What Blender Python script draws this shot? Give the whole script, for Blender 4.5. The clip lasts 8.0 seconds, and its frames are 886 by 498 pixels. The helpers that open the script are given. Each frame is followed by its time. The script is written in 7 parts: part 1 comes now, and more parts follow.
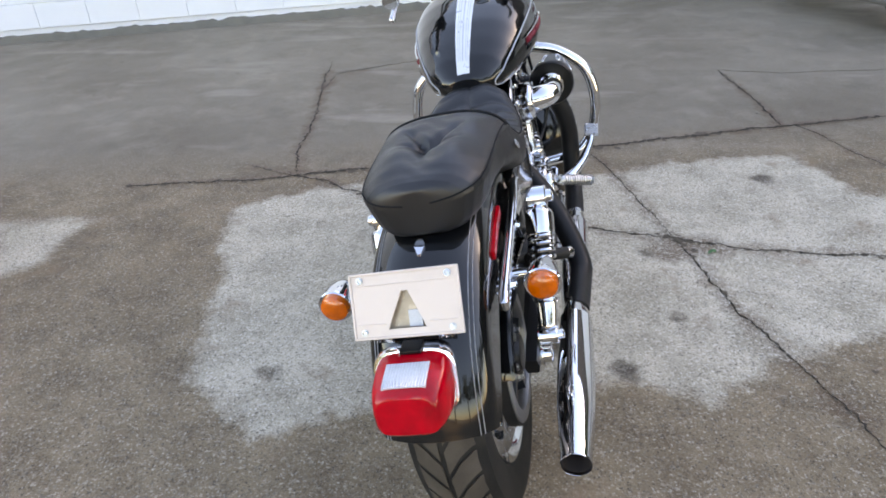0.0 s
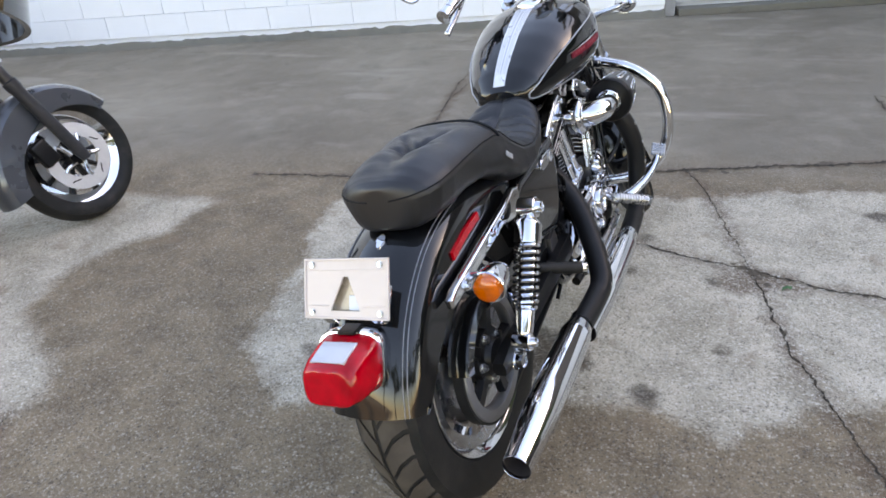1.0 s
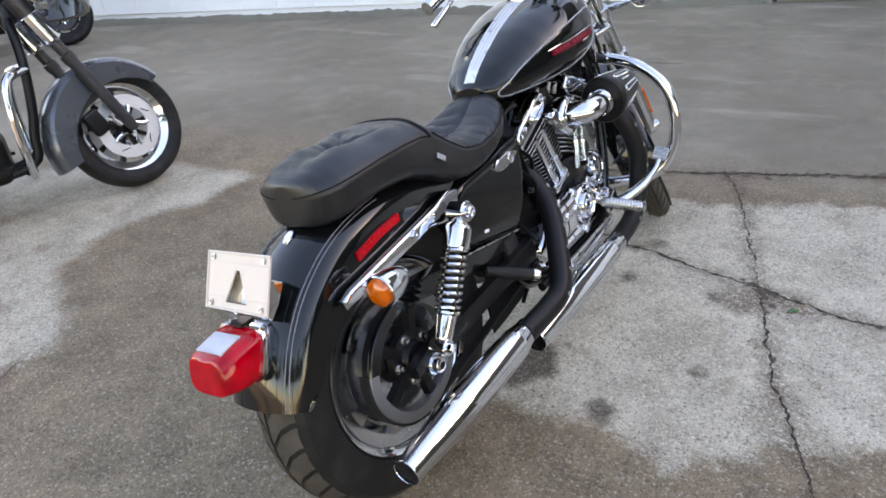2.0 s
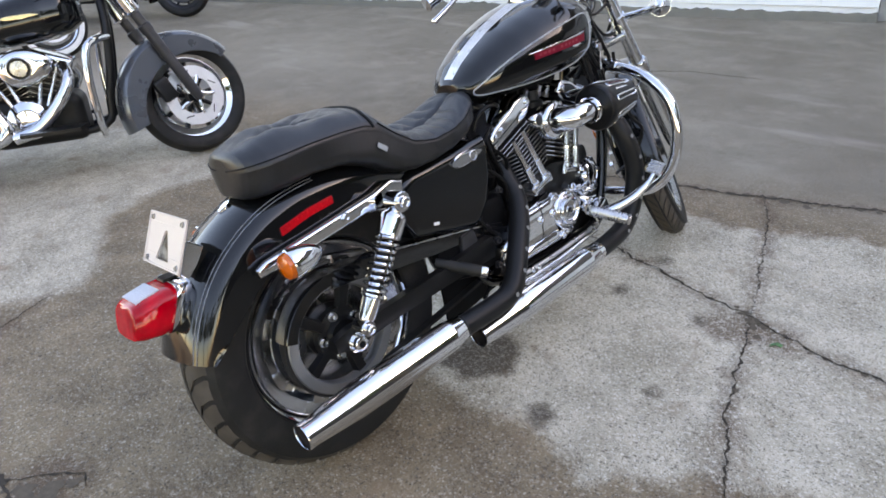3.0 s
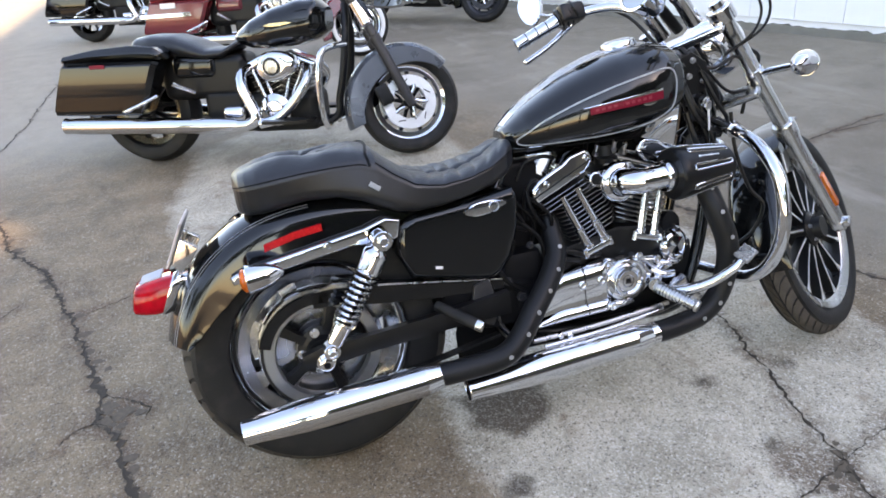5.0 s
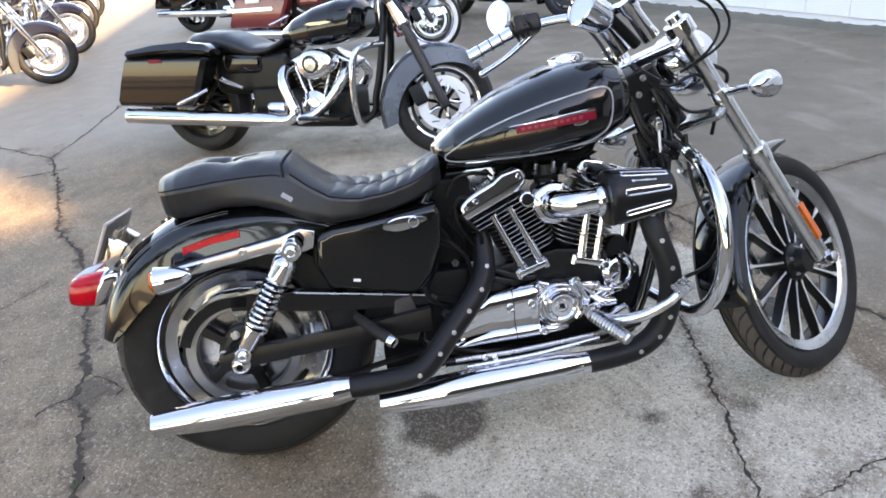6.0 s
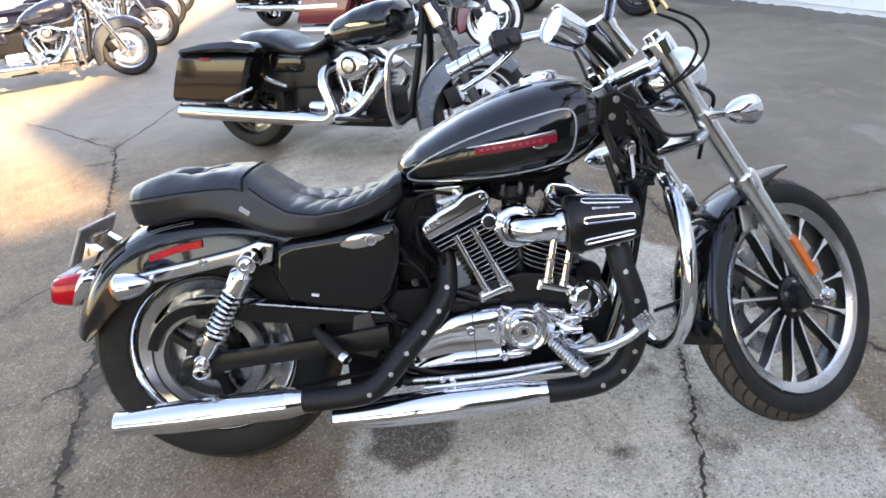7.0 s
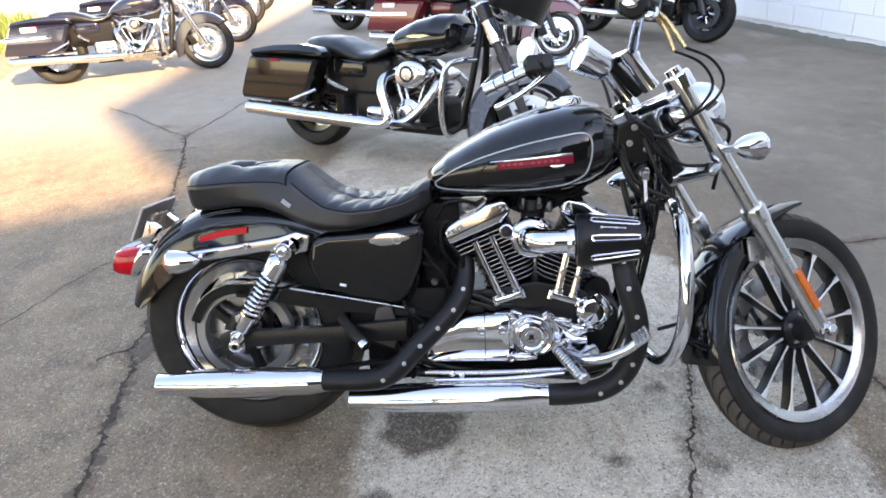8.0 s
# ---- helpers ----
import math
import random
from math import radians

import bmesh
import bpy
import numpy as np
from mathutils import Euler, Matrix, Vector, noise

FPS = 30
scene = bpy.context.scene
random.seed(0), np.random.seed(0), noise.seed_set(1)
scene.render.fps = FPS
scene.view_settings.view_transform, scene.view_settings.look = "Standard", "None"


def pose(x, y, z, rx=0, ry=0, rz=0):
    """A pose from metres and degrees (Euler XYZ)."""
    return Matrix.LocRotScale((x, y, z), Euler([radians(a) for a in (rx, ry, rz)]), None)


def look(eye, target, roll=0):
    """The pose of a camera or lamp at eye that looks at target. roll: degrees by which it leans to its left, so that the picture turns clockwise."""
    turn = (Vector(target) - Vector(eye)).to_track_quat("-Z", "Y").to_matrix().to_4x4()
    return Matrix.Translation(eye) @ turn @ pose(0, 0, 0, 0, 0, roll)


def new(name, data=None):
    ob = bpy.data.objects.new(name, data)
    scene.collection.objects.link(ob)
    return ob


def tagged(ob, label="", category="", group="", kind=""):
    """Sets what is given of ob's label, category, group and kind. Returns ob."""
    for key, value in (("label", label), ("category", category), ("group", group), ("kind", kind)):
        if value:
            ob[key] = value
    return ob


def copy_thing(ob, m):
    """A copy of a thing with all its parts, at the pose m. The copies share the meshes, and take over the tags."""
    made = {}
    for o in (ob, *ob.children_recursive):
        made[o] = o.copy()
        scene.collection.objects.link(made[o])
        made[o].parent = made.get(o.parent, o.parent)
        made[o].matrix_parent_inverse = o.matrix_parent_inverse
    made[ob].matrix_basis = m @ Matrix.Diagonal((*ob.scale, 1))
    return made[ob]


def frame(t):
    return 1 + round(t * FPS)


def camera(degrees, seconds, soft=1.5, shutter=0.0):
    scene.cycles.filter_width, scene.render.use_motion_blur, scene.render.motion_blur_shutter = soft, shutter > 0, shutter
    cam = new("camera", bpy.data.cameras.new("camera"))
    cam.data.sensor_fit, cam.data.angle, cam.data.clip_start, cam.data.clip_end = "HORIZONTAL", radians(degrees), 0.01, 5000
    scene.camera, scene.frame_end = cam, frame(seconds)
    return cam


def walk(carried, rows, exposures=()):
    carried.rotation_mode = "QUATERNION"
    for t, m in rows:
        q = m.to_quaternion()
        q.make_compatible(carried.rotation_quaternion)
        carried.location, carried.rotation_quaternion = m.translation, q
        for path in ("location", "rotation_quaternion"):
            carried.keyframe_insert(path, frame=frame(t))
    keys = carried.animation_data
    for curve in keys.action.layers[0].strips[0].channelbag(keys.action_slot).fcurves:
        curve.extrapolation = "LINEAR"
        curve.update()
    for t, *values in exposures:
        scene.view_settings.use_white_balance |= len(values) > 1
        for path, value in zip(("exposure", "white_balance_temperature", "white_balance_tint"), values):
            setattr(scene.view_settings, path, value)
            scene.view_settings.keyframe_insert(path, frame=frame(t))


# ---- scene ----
cam = camera(65.3, 8.0, soft=1.7)
PATH = [
    (0, (0.136, -1.097, 1.196), (-0.1, 0.626, 0.207), -3.1),
    (0.5, (0.322, -1.098, 1.2), (-0.169, 0.598, 0.261), -4.7),
    (1, (0.508, -1.093, 1.199), (-0.199, 0.528, 0.264), -4.8),
    (1.5, (0.674, -0.981, 1.192), (-0.175, 0.56, 0.24), -4.2),
    (1.7, (0.721, -0.938, 1.201), (-0.17, 0.571, 0.237), -4.9),
    (2.8, (1.091, -0.818, 1.214), (-0.061, 0.507, 0.256), -3.2),
    (3, (1.133, -0.743, 1.207), (-0.063, 0.536, 0.24), -3.2),
    (3.5, (1.232, -0.567, 1.216), (-0.082, 0.556, 0.211), -3.6),
    (4, (1.366, -0.428, 1.23), (-0.083, 0.53, 0.239), -4.5),
    (4.5, (1.485, -0.294, 1.252), (-0.117, 0.439, 0.306), -5.9),
    (4.7, (1.48, -0.24, 1.247), (-0.168, 0.416, 0.323), -5.7),
    (5.8, (1.57, 0.213, 1.26), (-0.183, 0.543, 0.356), -5.2),
    (6, (1.578, 0.295, 1.255), (-0.189, 0.556, 0.355), -6.0),
    (6.5, (1.541, 0.473, 1.262), (-0.244, 0.619, 0.371), -6.0),
    (7, (1.565, 0.589, 1.274), (-0.222, 0.612, 0.377), -6.8),
    (7.5, (1.635, 0.662, 1.3), (-0.138, 0.533, 0.382), -5.7),
    (8, (1.693, 0.674, 1.316), (-0.107, 0.542, 0.454), -4.0),
]
walk(cam, [(t, look(*row)) for t, *row in PATH], [(0.0, 2.75, 10400, 22), (1.5, 2.75, 10300, 22), (3.5, 2.72, 10100, 22), (4.5, 2.9, 9900, 22), (6.5, 2.9, 9700, 22), (8.0, 2.9, 9600, 22)])
# ---------- light ----------
SUN_AZ, SUN_EL = math.atan2(0.6, 0.8), radians(27)
SUN_DIR = Vector((math.cos(SUN_AZ) * math.cos(SUN_EL), math.sin(SUN_AZ) * math.cos(SUN_EL), math.sin(SUN_EL)))
world = bpy.data.worlds.new("sky")
scene.world = world
world.use_nodes = True
wn = world.node_tree
sky = wn.nodes.new("ShaderNodeTexSky")
sky.sky_type, sky.sun_disc = "NISHITA", False
sky.sun_elevation, sky.sun_rotation = SUN_EL, math.pi / 2 - SUN_AZ
sky.air_density, sky.dust_density, sky.ozone_density = 1.0, 0.5, 3.0
wn.links.new(sky.outputs[0], wn.nodes["Background"].inputs[0])
wn.nodes["Background"].inputs[1].default_value = 0.15
sun = new("sun", bpy.data.lights.new("sun", "SUN"))
sun.data.energy, sun.data.angle, sun.data.color = 3.5, radians(0.6), (1.0, 0.87, 0.68)
sun.matrix_world = look(SUN_DIR * 60, (0, 0, 0))


# ---------- materials ----------
def mat(name, col, rough=0.5, metal=0.0, var=0.15, scale=25.0, bump=0.0, bscale=120.0, coat=0.0, rvar=0.1, spec=0.5, trans=0.0, dirt=0.0):
    m = bpy.data.materials.new(name)
    m.use_nodes = True
    nt = m.node_tree
    n, l = nt.nodes, nt.links
    b = n["Principled BSDF"]
    tc = n.new("ShaderNodeTexCoord")
    nz = n.new("ShaderNodeTexNoise")
    nz.inputs["Scale"].default_value, nz.inputs["Detail"].default_value = scale, 6
    l.new(tc.outputs["Object"], nz.inputs["Vector"])
    fine = n.new("ShaderNodeTexNoise")
    fine.inputs["Scale"].default_value, fine.inputs["Detail"].default_value = bscale, 3
    l.new(tc.outputs["Object"], fine.inputs["Vector"])
    mx = n.new("ShaderNodeMix")
    mx.data_type = "RGBA"
    lo = [max(0, c * (1 - var)) for c in col[:3]] + [1]
    hi = [min(1, c * (1 + var)) for c in col[:3]] + [1]
    mx.inputs[6].default_value, mx.inputs[7].default_value = lo, hi
    l.new(nz.outputs[0], mx.inputs[0])
    src = mx.outputs[2]
    if dirt:
        dm = n.new("ShaderNodeMix")
        dm.data_type = "RGBA"
        dm.inputs[7].default_value = (0.12, 0.1, 0.08, 1)
        ramp = n.new("ShaderNodeMapRange")
        ramp.inputs[1].default_value, ramp.inputs[2].default_value, ramp.inputs[4].default_value = 0.5, 0.75, dirt
        l.new(nz.outputs[0], ramp.inputs[0])
        l.new(ramp.outputs[0], dm.inputs[0])
        l.new(src, dm.inputs[6])
        src = dm.outputs[2]
    l.new(src, b.inputs["Base Color"])
    mr = n.new("ShaderNodeMapRange")
    mr.inputs[3].default_value, mr.inputs[4].default_value = max(0.02, rough - rvar), min(1, rough + rvar)
    l.new(nz.outputs[0], mr.inputs[0])
    l.new(mr.outputs[0], b.inputs["Roughness"])
    b.inputs["Metallic"].default_value = metal
    b.inputs["Specular IOR Level"].default_value = spec
    b.inputs["Coat Weight"].default_value = coat
    b.inputs["Coat Roughness"].default_value = 0.04
    b.inputs["Transmission Weight"].default_value = trans
    if bump:
        bp = n.new("ShaderNodeBump")
        bp.inputs["Strength"].default_value, bp.inputs["Distance"].default_value = bump, 0.002
        l.new(fine.outputs[0], bp.inputs["Height"])
        l.new(bp.outputs[0], b.inputs["Normal"])
    return m


CHROME = mat("chrome", (0.70, 0.715, 0.74), 0.045, 1.0, 0.06, 12, rvar=0.025)
STEEL = mat("brushed_steel", (0.5, 0.5, 0.5), 0.28, 1.0, 0.15, 30)
ALLOY = mat("fork_alloy", (0.55, 0.56, 0.56), 0.24, 1.0, 0.1, 20)
PAINT = mat("black_paint", (0.004, 0.0045, 0.005), 0.12, 0.0, 0.2, 8, coat=0.85, rvar=0.03, spec=0.12)
SATIN = mat("satin_black", (0.006, 0.006, 0.0065), 0.34, 0.0, 0.25, 30, bump=0.05, spec=0.28)
HEAT = mat("heat_black", (0.009, 0.009, 0.0095), 0.42, 0.0, 0.25, 25, bump=0.08, spec=0.25)
CASE = mat("engine_black", (0.007, 0.007, 0.007), 0.42, 0.0, 0.4, 40, bump=0.2, spec=0.25)
FINS = mat("fin_metal", (0.02, 0.02, 0.02), 0.35, 0.4, 0.3, 60)
FINEDGE = mat("fin_edge", (0.36, 0.36, 0.36), 0.3, 1.0, 0.2, 60)
LEATHER = mat("black_leather", (0.0075, 0.008, 0.0095), 0.38, 0.0, 0.25, 14, bump=0.22, bscale=420, spec=0.55)
RUBBER = mat("tyre_rubber", (0.012, 0.0118, 0.0115), 0.55, 0.0, 0.35, 18, bump=0.2, bscale=200, dirt=0.12, spec=0.25)
TREAD = mat("worn_tread", (0.060, 0.050, 0.041), 0.7, 0.0, 0.35, 14, bump=0.3, bscale=160, dirt=0.35, spec=0.2)
GREYALLOY = mat("grey_alloy", (0.24, 0.245, 0.25), 0.42, 0.75, 0.25, 30, dirt=0.15)
RED = mat("red_lens", (0.42, 0.001, 0.008), 0.06, 0.0, 0.8, 26, coat=0.25, rvar=0.03, spec=0.25)
REFLECT = mat("red_reflector", (0.52, 0.002, 0.008), 0.25, 0.0, 0.4, 200, coat=0.2, bump=0.25, bscale=500, spec=0.25)
AMBER = mat("amber_lens", (0.58, 0.095, 0.001), 0.12, 0.0, 0.6, 60, coat=0.6, rvar=0.03)
CLEARLENS = mat("clear_lens", (0.5, 0.53, 0.57), 0.15, 0.0, 0.1, 200, coat=1.0, bump=0.5, bscale=300)
WHITEPLASTIC = mat("white_plastic", (0.78, 0.76, 0.73), 0.4, 0.0, 0.05, 15, dirt=0.15)
PLATE = mat("plate_plastic", (0.60, 0.515, 0.465), 0.42, 0.0, 0.05, 15, dirt=0.15)
AMBERGLASS = mat("plate_reflector", (0.42, 0.34, 0.25), 0.25, 0.2, 0.5, 50, bump=0.3)
SILVER = mat("silver_decal", (0.68, 0.70, 0.73), 0.3, 0.5, 0.06, 30)
LINE = mat("pinstripe", (0.42, 0.44, 0.47), 0.35, 0.4, 0.1, 30)
CRIMSON = mat("crimson_decal", (0.2, 0.006, 0.02), 0.4, 0.0, 0.2, 60, spec=0.2)
PALERED = mat("pale_red_decal", (0.27, 0.035, 0.05), 0.3, 0.2, 0.2, 60)
DARKMETAL = mat("dull_metal", (0.05, 0.05, 0.055), 0.35, 0.6, 0.3, 40)
GLASS = mat("gauge_glass", (0.3, 0.36, 0.42), 0.08, 0.0, 0.05, 10, coat=1.0)
RIMALLOY = mat("rim_alloy", (0.46, 0.47, 0.48), 0.25, 1.0, 0.15, 20)
DULLCHROME = mat("dull_chrome", (0.50, 0.51, 0.53), 0.25, 1.0, 0.3, 22, rvar=0.12, dirt=0.12)
HOLEMETAL = mat("hole_metal", (0.4, 0.4, 0.4), 0.45, 0.7, 0.2, 40)
DISCSTEEL = mat("disc_steel", (0.78, 0.78, 0.77), 0.42, 0.8, 0.1, 40)
FINELINE = mat("fender_pinstripe", (0.22, 0.23, 0.25), 0.4, 0.3, 0.1, 30)
PIPING = mat("seat_piping", (0.006, 0.006, 0.007), 0.7, 0.0, 0.2, 30, spec=0.2)
BLACKMETAL = mat("black_metal", (0.0045, 0.0045, 0.005), 0.5, 0.0, 0.3, 30, bump=0.08, spec=0.12)
MIRROR = mat("mirror_silver", (0.85, 0.86, 0.87), 0.05, 1.0, 0.02, 5, rvar=0.02)
GOLDTUBE = mat("brass_tube", (0.45, 0.36, 0.2), 0.25, 1.0, 0.15, 30)
BARREL = mat("wheel_barrel", (0.06, 0.06, 0.062), 0.3, 0.9, 0.3, 30)
GREYTAG = mat("grey_tag", (0.3, 0.31, 0.32), 0.5, 0.0, 0.35, 300)


# ---------- mesh helpers ----------
def part(name, bm, material, parent=None, label="", m=None, flat=False):
    if m is not None:
        bmesh.ops.transform(bm, matrix=m, verts=bm.verts)
    me = bpy.data.meshes.new(name)
    bm.normal_update()
    bm.to_mesh(me)
    bm.free()
    me.materials.append(material)
    if not flat:
        me.shade_smooth()
        me.set_sharp_from_angle(angle=radians(38))
    ob = new(name, me)
    ob.parent = parent
    if not flat:
        ob.modifiers.new("weighted", "WEIGHTED_NORMAL").keep_sharp = True
    if label:
        tagged(ob, label)
    return ob


def loft(rings, caps=True, closed=True, bm=None):
    bm = bm or bmesh.new()
    rows = [[bm.verts.new(p) for p in r] for r in rings]
    n = len(rows[0])
    for a, b in zip(rows, rows[1:]):
        for i in range(n if closed else n - 1):
            j = (i + 1) % n
            bm.faces.new((a[i], a[j], b[j], b[i]))
    if caps and closed:
        bm.faces.new(list(reversed(rows[0])))
        bm.faces.new(rows[-1])
    bmesh.ops.recalc_face_normals(bm, faces=bm.faces)
    return bm


def smooth_path(pts, k):
    pts = [Vector(p) for p in pts]
    if k < 2 or len(pts) < 3:
        return pts
    out = []
    for i in range(len(pts) - 1):
        p0, p1, p2, p3 = pts[max(i - 1, 0)], pts[i], pts[i + 1], pts[min(i + 2, len(pts) - 1)]
        for s in range(k):
            t = s / k
            out.append(0.5 * ((2 * p1) + (p2 - p0) * t + (2 * p0 - 5 * p1 + 4 * p2 - p3) * t * t + (3 * p1 - p0 - 3 * p2 + p3) * t ** 3))
    return out + [pts[-1]]


def tube(pts, r, seg=12, k=6, bm=None, caps=True):
    """A round tube along a smooth path; r: one radius, or one for each point of the path."""
    path = smooth_path(pts, k)
    n = len(path)
    if isinstance(r, (int, float)):
        radii = [r] * n
    else:
        radii = [float(v) for v in np.interp(np.linspace(0, len(r) - 1, n), range(len(r)), r)]
    d = (path[1] - path[0]).normalized()
    u = d.orthogonal().normalized()
    rings = []
    for i, p in enumerate(path):
        e = (path[min(i + 1, n - 1)] - path[max(i - 1, 0)]).normalized()
        u = (u - e * u.dot(e)).normalized()
        v = e.cross(u)
        rings.append([p + radii[i] * (math.cos(a) * u + math.sin(a) * v) for a in (2 * math.pi * j / seg for j in range(seg))])
    return loft(rings, caps, True, bm)


def lathe(prof, seg=48, c=(0, 0, 0), axis=(1, 0, 0), bm=None, closed=False, a0=0.0, a1=360.0):
    """Turns a profile of (along the axis, radius) round the axis through c."""
    bm = bm or bmesh.new()
    d = Vector(axis).normalized()
    u = Vector((0, 0, 1)) if abs(d.z) < 0.9 else Vector((0, 1, 0))
    u = (u - d * u.dot(d)).normalized()
    v = d.cross(u)
    c = Vector(c)
    full = abs(a1 - a0) >= 359.9
    steps = seg if full else seg + 1
    rows = []
    for i in range(steps):
        a = radians(a0 + (a1 - a0) * i / seg)
        e = math.cos(a) * u + math.sin(a) * v
        rows.append([bm.verts.new(c + d * x + e * max(r, 0.0004)) for x, r in prof])
    n = len(prof)
    for i in range(seg):
        p, q = rows[i], rows[(i + 1) % steps]
        for j in range(n if closed else n - 1):
            k = (j + 1) % n
            bm.faces.new((p[j], q[j], q[k], p[k]))
    if closed and not full:
        bm.faces.new(rows[0])
        bm.faces.new(list(reversed(rows[-1])))
    bmesh.ops.recalc_face_normals(bm, faces=bm.faces)
    return bm


def box(c, s, bevel=0.0, seg=2, m=None, bm=None):
    own = bmesh.new()
    bmesh.ops.create_cube(own, size=1.0)
    bmesh.ops.scale(own, vec=s, verts=own.verts)
    if bevel:
        bmesh.ops.bevel(own, geom=own.edges[:], offset=bevel, segments=seg, profile=0.5, affect="EDGES")
    if m is not None:
        bmesh.ops.transform(own, matrix=m, verts=own.verts)
    bmesh.ops.translate(own, vec=c, verts=own.verts)
    if bm is None:
        return own
    me = bpy.data.meshes.new("tmp")
    own.to_mesh(me)
    own.free()
    bm.from_mesh(me)
    bpy.data.meshes.remove(me)
    return bm


def prism(outline, x0, x1, bevel=0.0, bm=None, seg=2):
    """A plate in the (y, z) plane between x0 and x1."""
    own = loft([[(x0, y, z) for y, z in outline], [(x1, y, z) for y, z in outline]])
    if bevel:
        rim = [e for e in own.edges if abs(e.verts[0].co.x - e.verts[1].co.x) < 1e-6]
        bmesh.ops.bevel(own, geom=rim, offset=bevel, segments=seg, profile=0.5, affect="EDGES")
    if bm is None:
        return own
    me = bpy.data.meshes.new("tmp")
    own.to_mesh(me)
    own.free()
    bm.from_mesh(me)
    bpy.data.meshes.remove(me)
    return bm


def dome(c, axis, r, depth, seg=24, bm=None):
    prof = [(depth * math.sin(a), r * math.cos(a)) for a in (math.pi / 2 * i / 6 for i in range(7))]
    return lathe([(0, 0.0004)] + prof, seg, c, axis, bm)


def bolt(c, axis, r, h, bm=None):
    return lathe([(0, r * 1.35), (h * 0.35, r * 1.35), (h * 0.36, r), (h, r), (h, r * 0.55), (h * 0.6, r * 0.5), (h * 0.6, 0)], 8, c, axis, bm)


def helix(a, b, r, wire, turns, bm=None):
    a, b = Vector(a), Vector(b)
    d = (b - a)
    u = d.orthogonal().normalized()
    v = d.normalized().cross(u)
    n = int(turns * 14)
    pts = [a + d * (i / n) + r * (math.cos(i / 14 * 2 * math.pi) * u + math.sin(i / 14 * 2 * math.pi) * v) for i in range(n + 1)]
    return tube(pts, wire, 7, 1, bm)


def mirrored(bm):
    bmesh.ops.scale(bm, vec=(-1, 1, 1), verts=bm.verts)
    bmesh.ops.reverse_faces(bm, faces=bm.faces)
    return bm


def interp(x, xs, ys):
    return float(np.interp(x, xs, ys))


def tyre_profile(r_out, r_rim, w):
    """Round motorcycle tyre: crown, shoulders, sidewalls, beads."""
    h = w / 2
    return [(-h * 0.62, r_rim), (-h * 0.86, r_rim + 0.012), (-h, r_rim + (r_out - r_rim) * 0.45), (-h * 0.93, r_rim + (r_out - r_rim) * 0.72),
            (-h * 0.72, r_out - 0.020), (-h * 0.4, r_out - 0.006), (0, r_out), (h * 0.4, r_out - 0.006), (h * 0.72, r_out - 0.020),
            (h * 0.93, r_rim + (r_out - r_rim) * 0.72), (h, r_rim + (r_out - r_rim) * 0.45), (h * 0.86, r_rim + 0.012), (h * 0.62, r_rim)]


def tread_blocks(c, r, w, n, sides, bm=None):
    """Shallow slanted grooves as raised tread bars round the shoulder."""
    bm = bm or bmesh.new()
    for i in range(n):
        for s in sides:
            a = 2 * math.pi * (i + (0.5 if s < 0 else 0)) / n
            rings = []
            for f, da, dr in ((0.06, 0.0, 0.0), (0.38, 0.10, -0.004), (0.66, 0.14, -0.016), (0.84, 0.13, -0.034)):
                wd = 0.40 * 2 * math.pi / n
                ring = []
                for sgn, lift in ((-1, -0.003), (-1, 0.0032), (1, 0.0032), (1, -0.003)):
                    ang = a + da + sgn * wd
                    rr = r + dr + lift
                    ring.append((c[0] + s * f * w / 2, c[1] + rr * math.sin(ang), c[2] + rr * math.cos(ang)))
                rings.append(ring)
            loft(rings, True, True, bm)
    return bm


# ---------- ground ----------
def inside(poly, x, y):
    hit = False
    for (x0, y0), (x1, y1) in zip(poly, poly[1:] + poly[:1]):
        if (y0 > y) != (y1 > y) and x < (x1 - x0) * (y - y0) / (y1 - y0) + x0:
            hit = not hit
    return hit


def edge_distance(poly, x, y):
    best = 9.0
    for (x0, y0), (x1, y1) in zip(poly, poly[1:] + poly[:1]):
        dx, dy = x1 - x0, y1 - y0
        t = max(0, min(1, ((x - x0) * dx + (y - y0) * dy) / (dx * dx + dy * dy)))
        best = min(best, math.hypot(x0 + t * dx - x, y0 + t * dy - y))
    return best


DRY = [  # clean pale concrete, where the brown film has dried away
    [(0.0, 0.31), (0.24, 0.28), (0.43, 0.32), (0.6, 0.25), (0.77, 0.38), (1.1, 0.54), (1.6, 0.7), (2.2, 1.1), (2.0, 1.5), (1.4, 1.44), (1.28, 1.84), (0.7, 1.74), (0.37, 1.6), (0.1, 1.62), (-0.6, 1.54), (-1.03, 1.31),
     (-0.98, 1.06), (-0.85, 0.68), (-0.78, 0.3), (-0.5, 0.05), (-0.3, 0.15)],
]
BLEACHED = [[(-2.3, 1.15), (-1.53, 1.19), (-1.6, 1.05), (-1.57, 0.86), (-1.7, 0.68), (-1.73, 0.42), (-1.63, 0.2), (-1.27, 0.0), (-1.18, -0.1), (-1.22, -0.22), (-1.3, -0.36), (-1.9, -0.4), (-2.8, -0.2), (-3.3, 0.5)]]
STAINS = [(1.09, 1.59, 0.055), (0.41, 0.36, 0.05), (0.58, 0.61, 0.03), (0.27, 1.0, 0.04), (0.3, 1.24, 0.035), (-0.02, 1.17, 0.035), (0.54, 0.98, 0.03), (-0.54, 0.3, 0.04)]
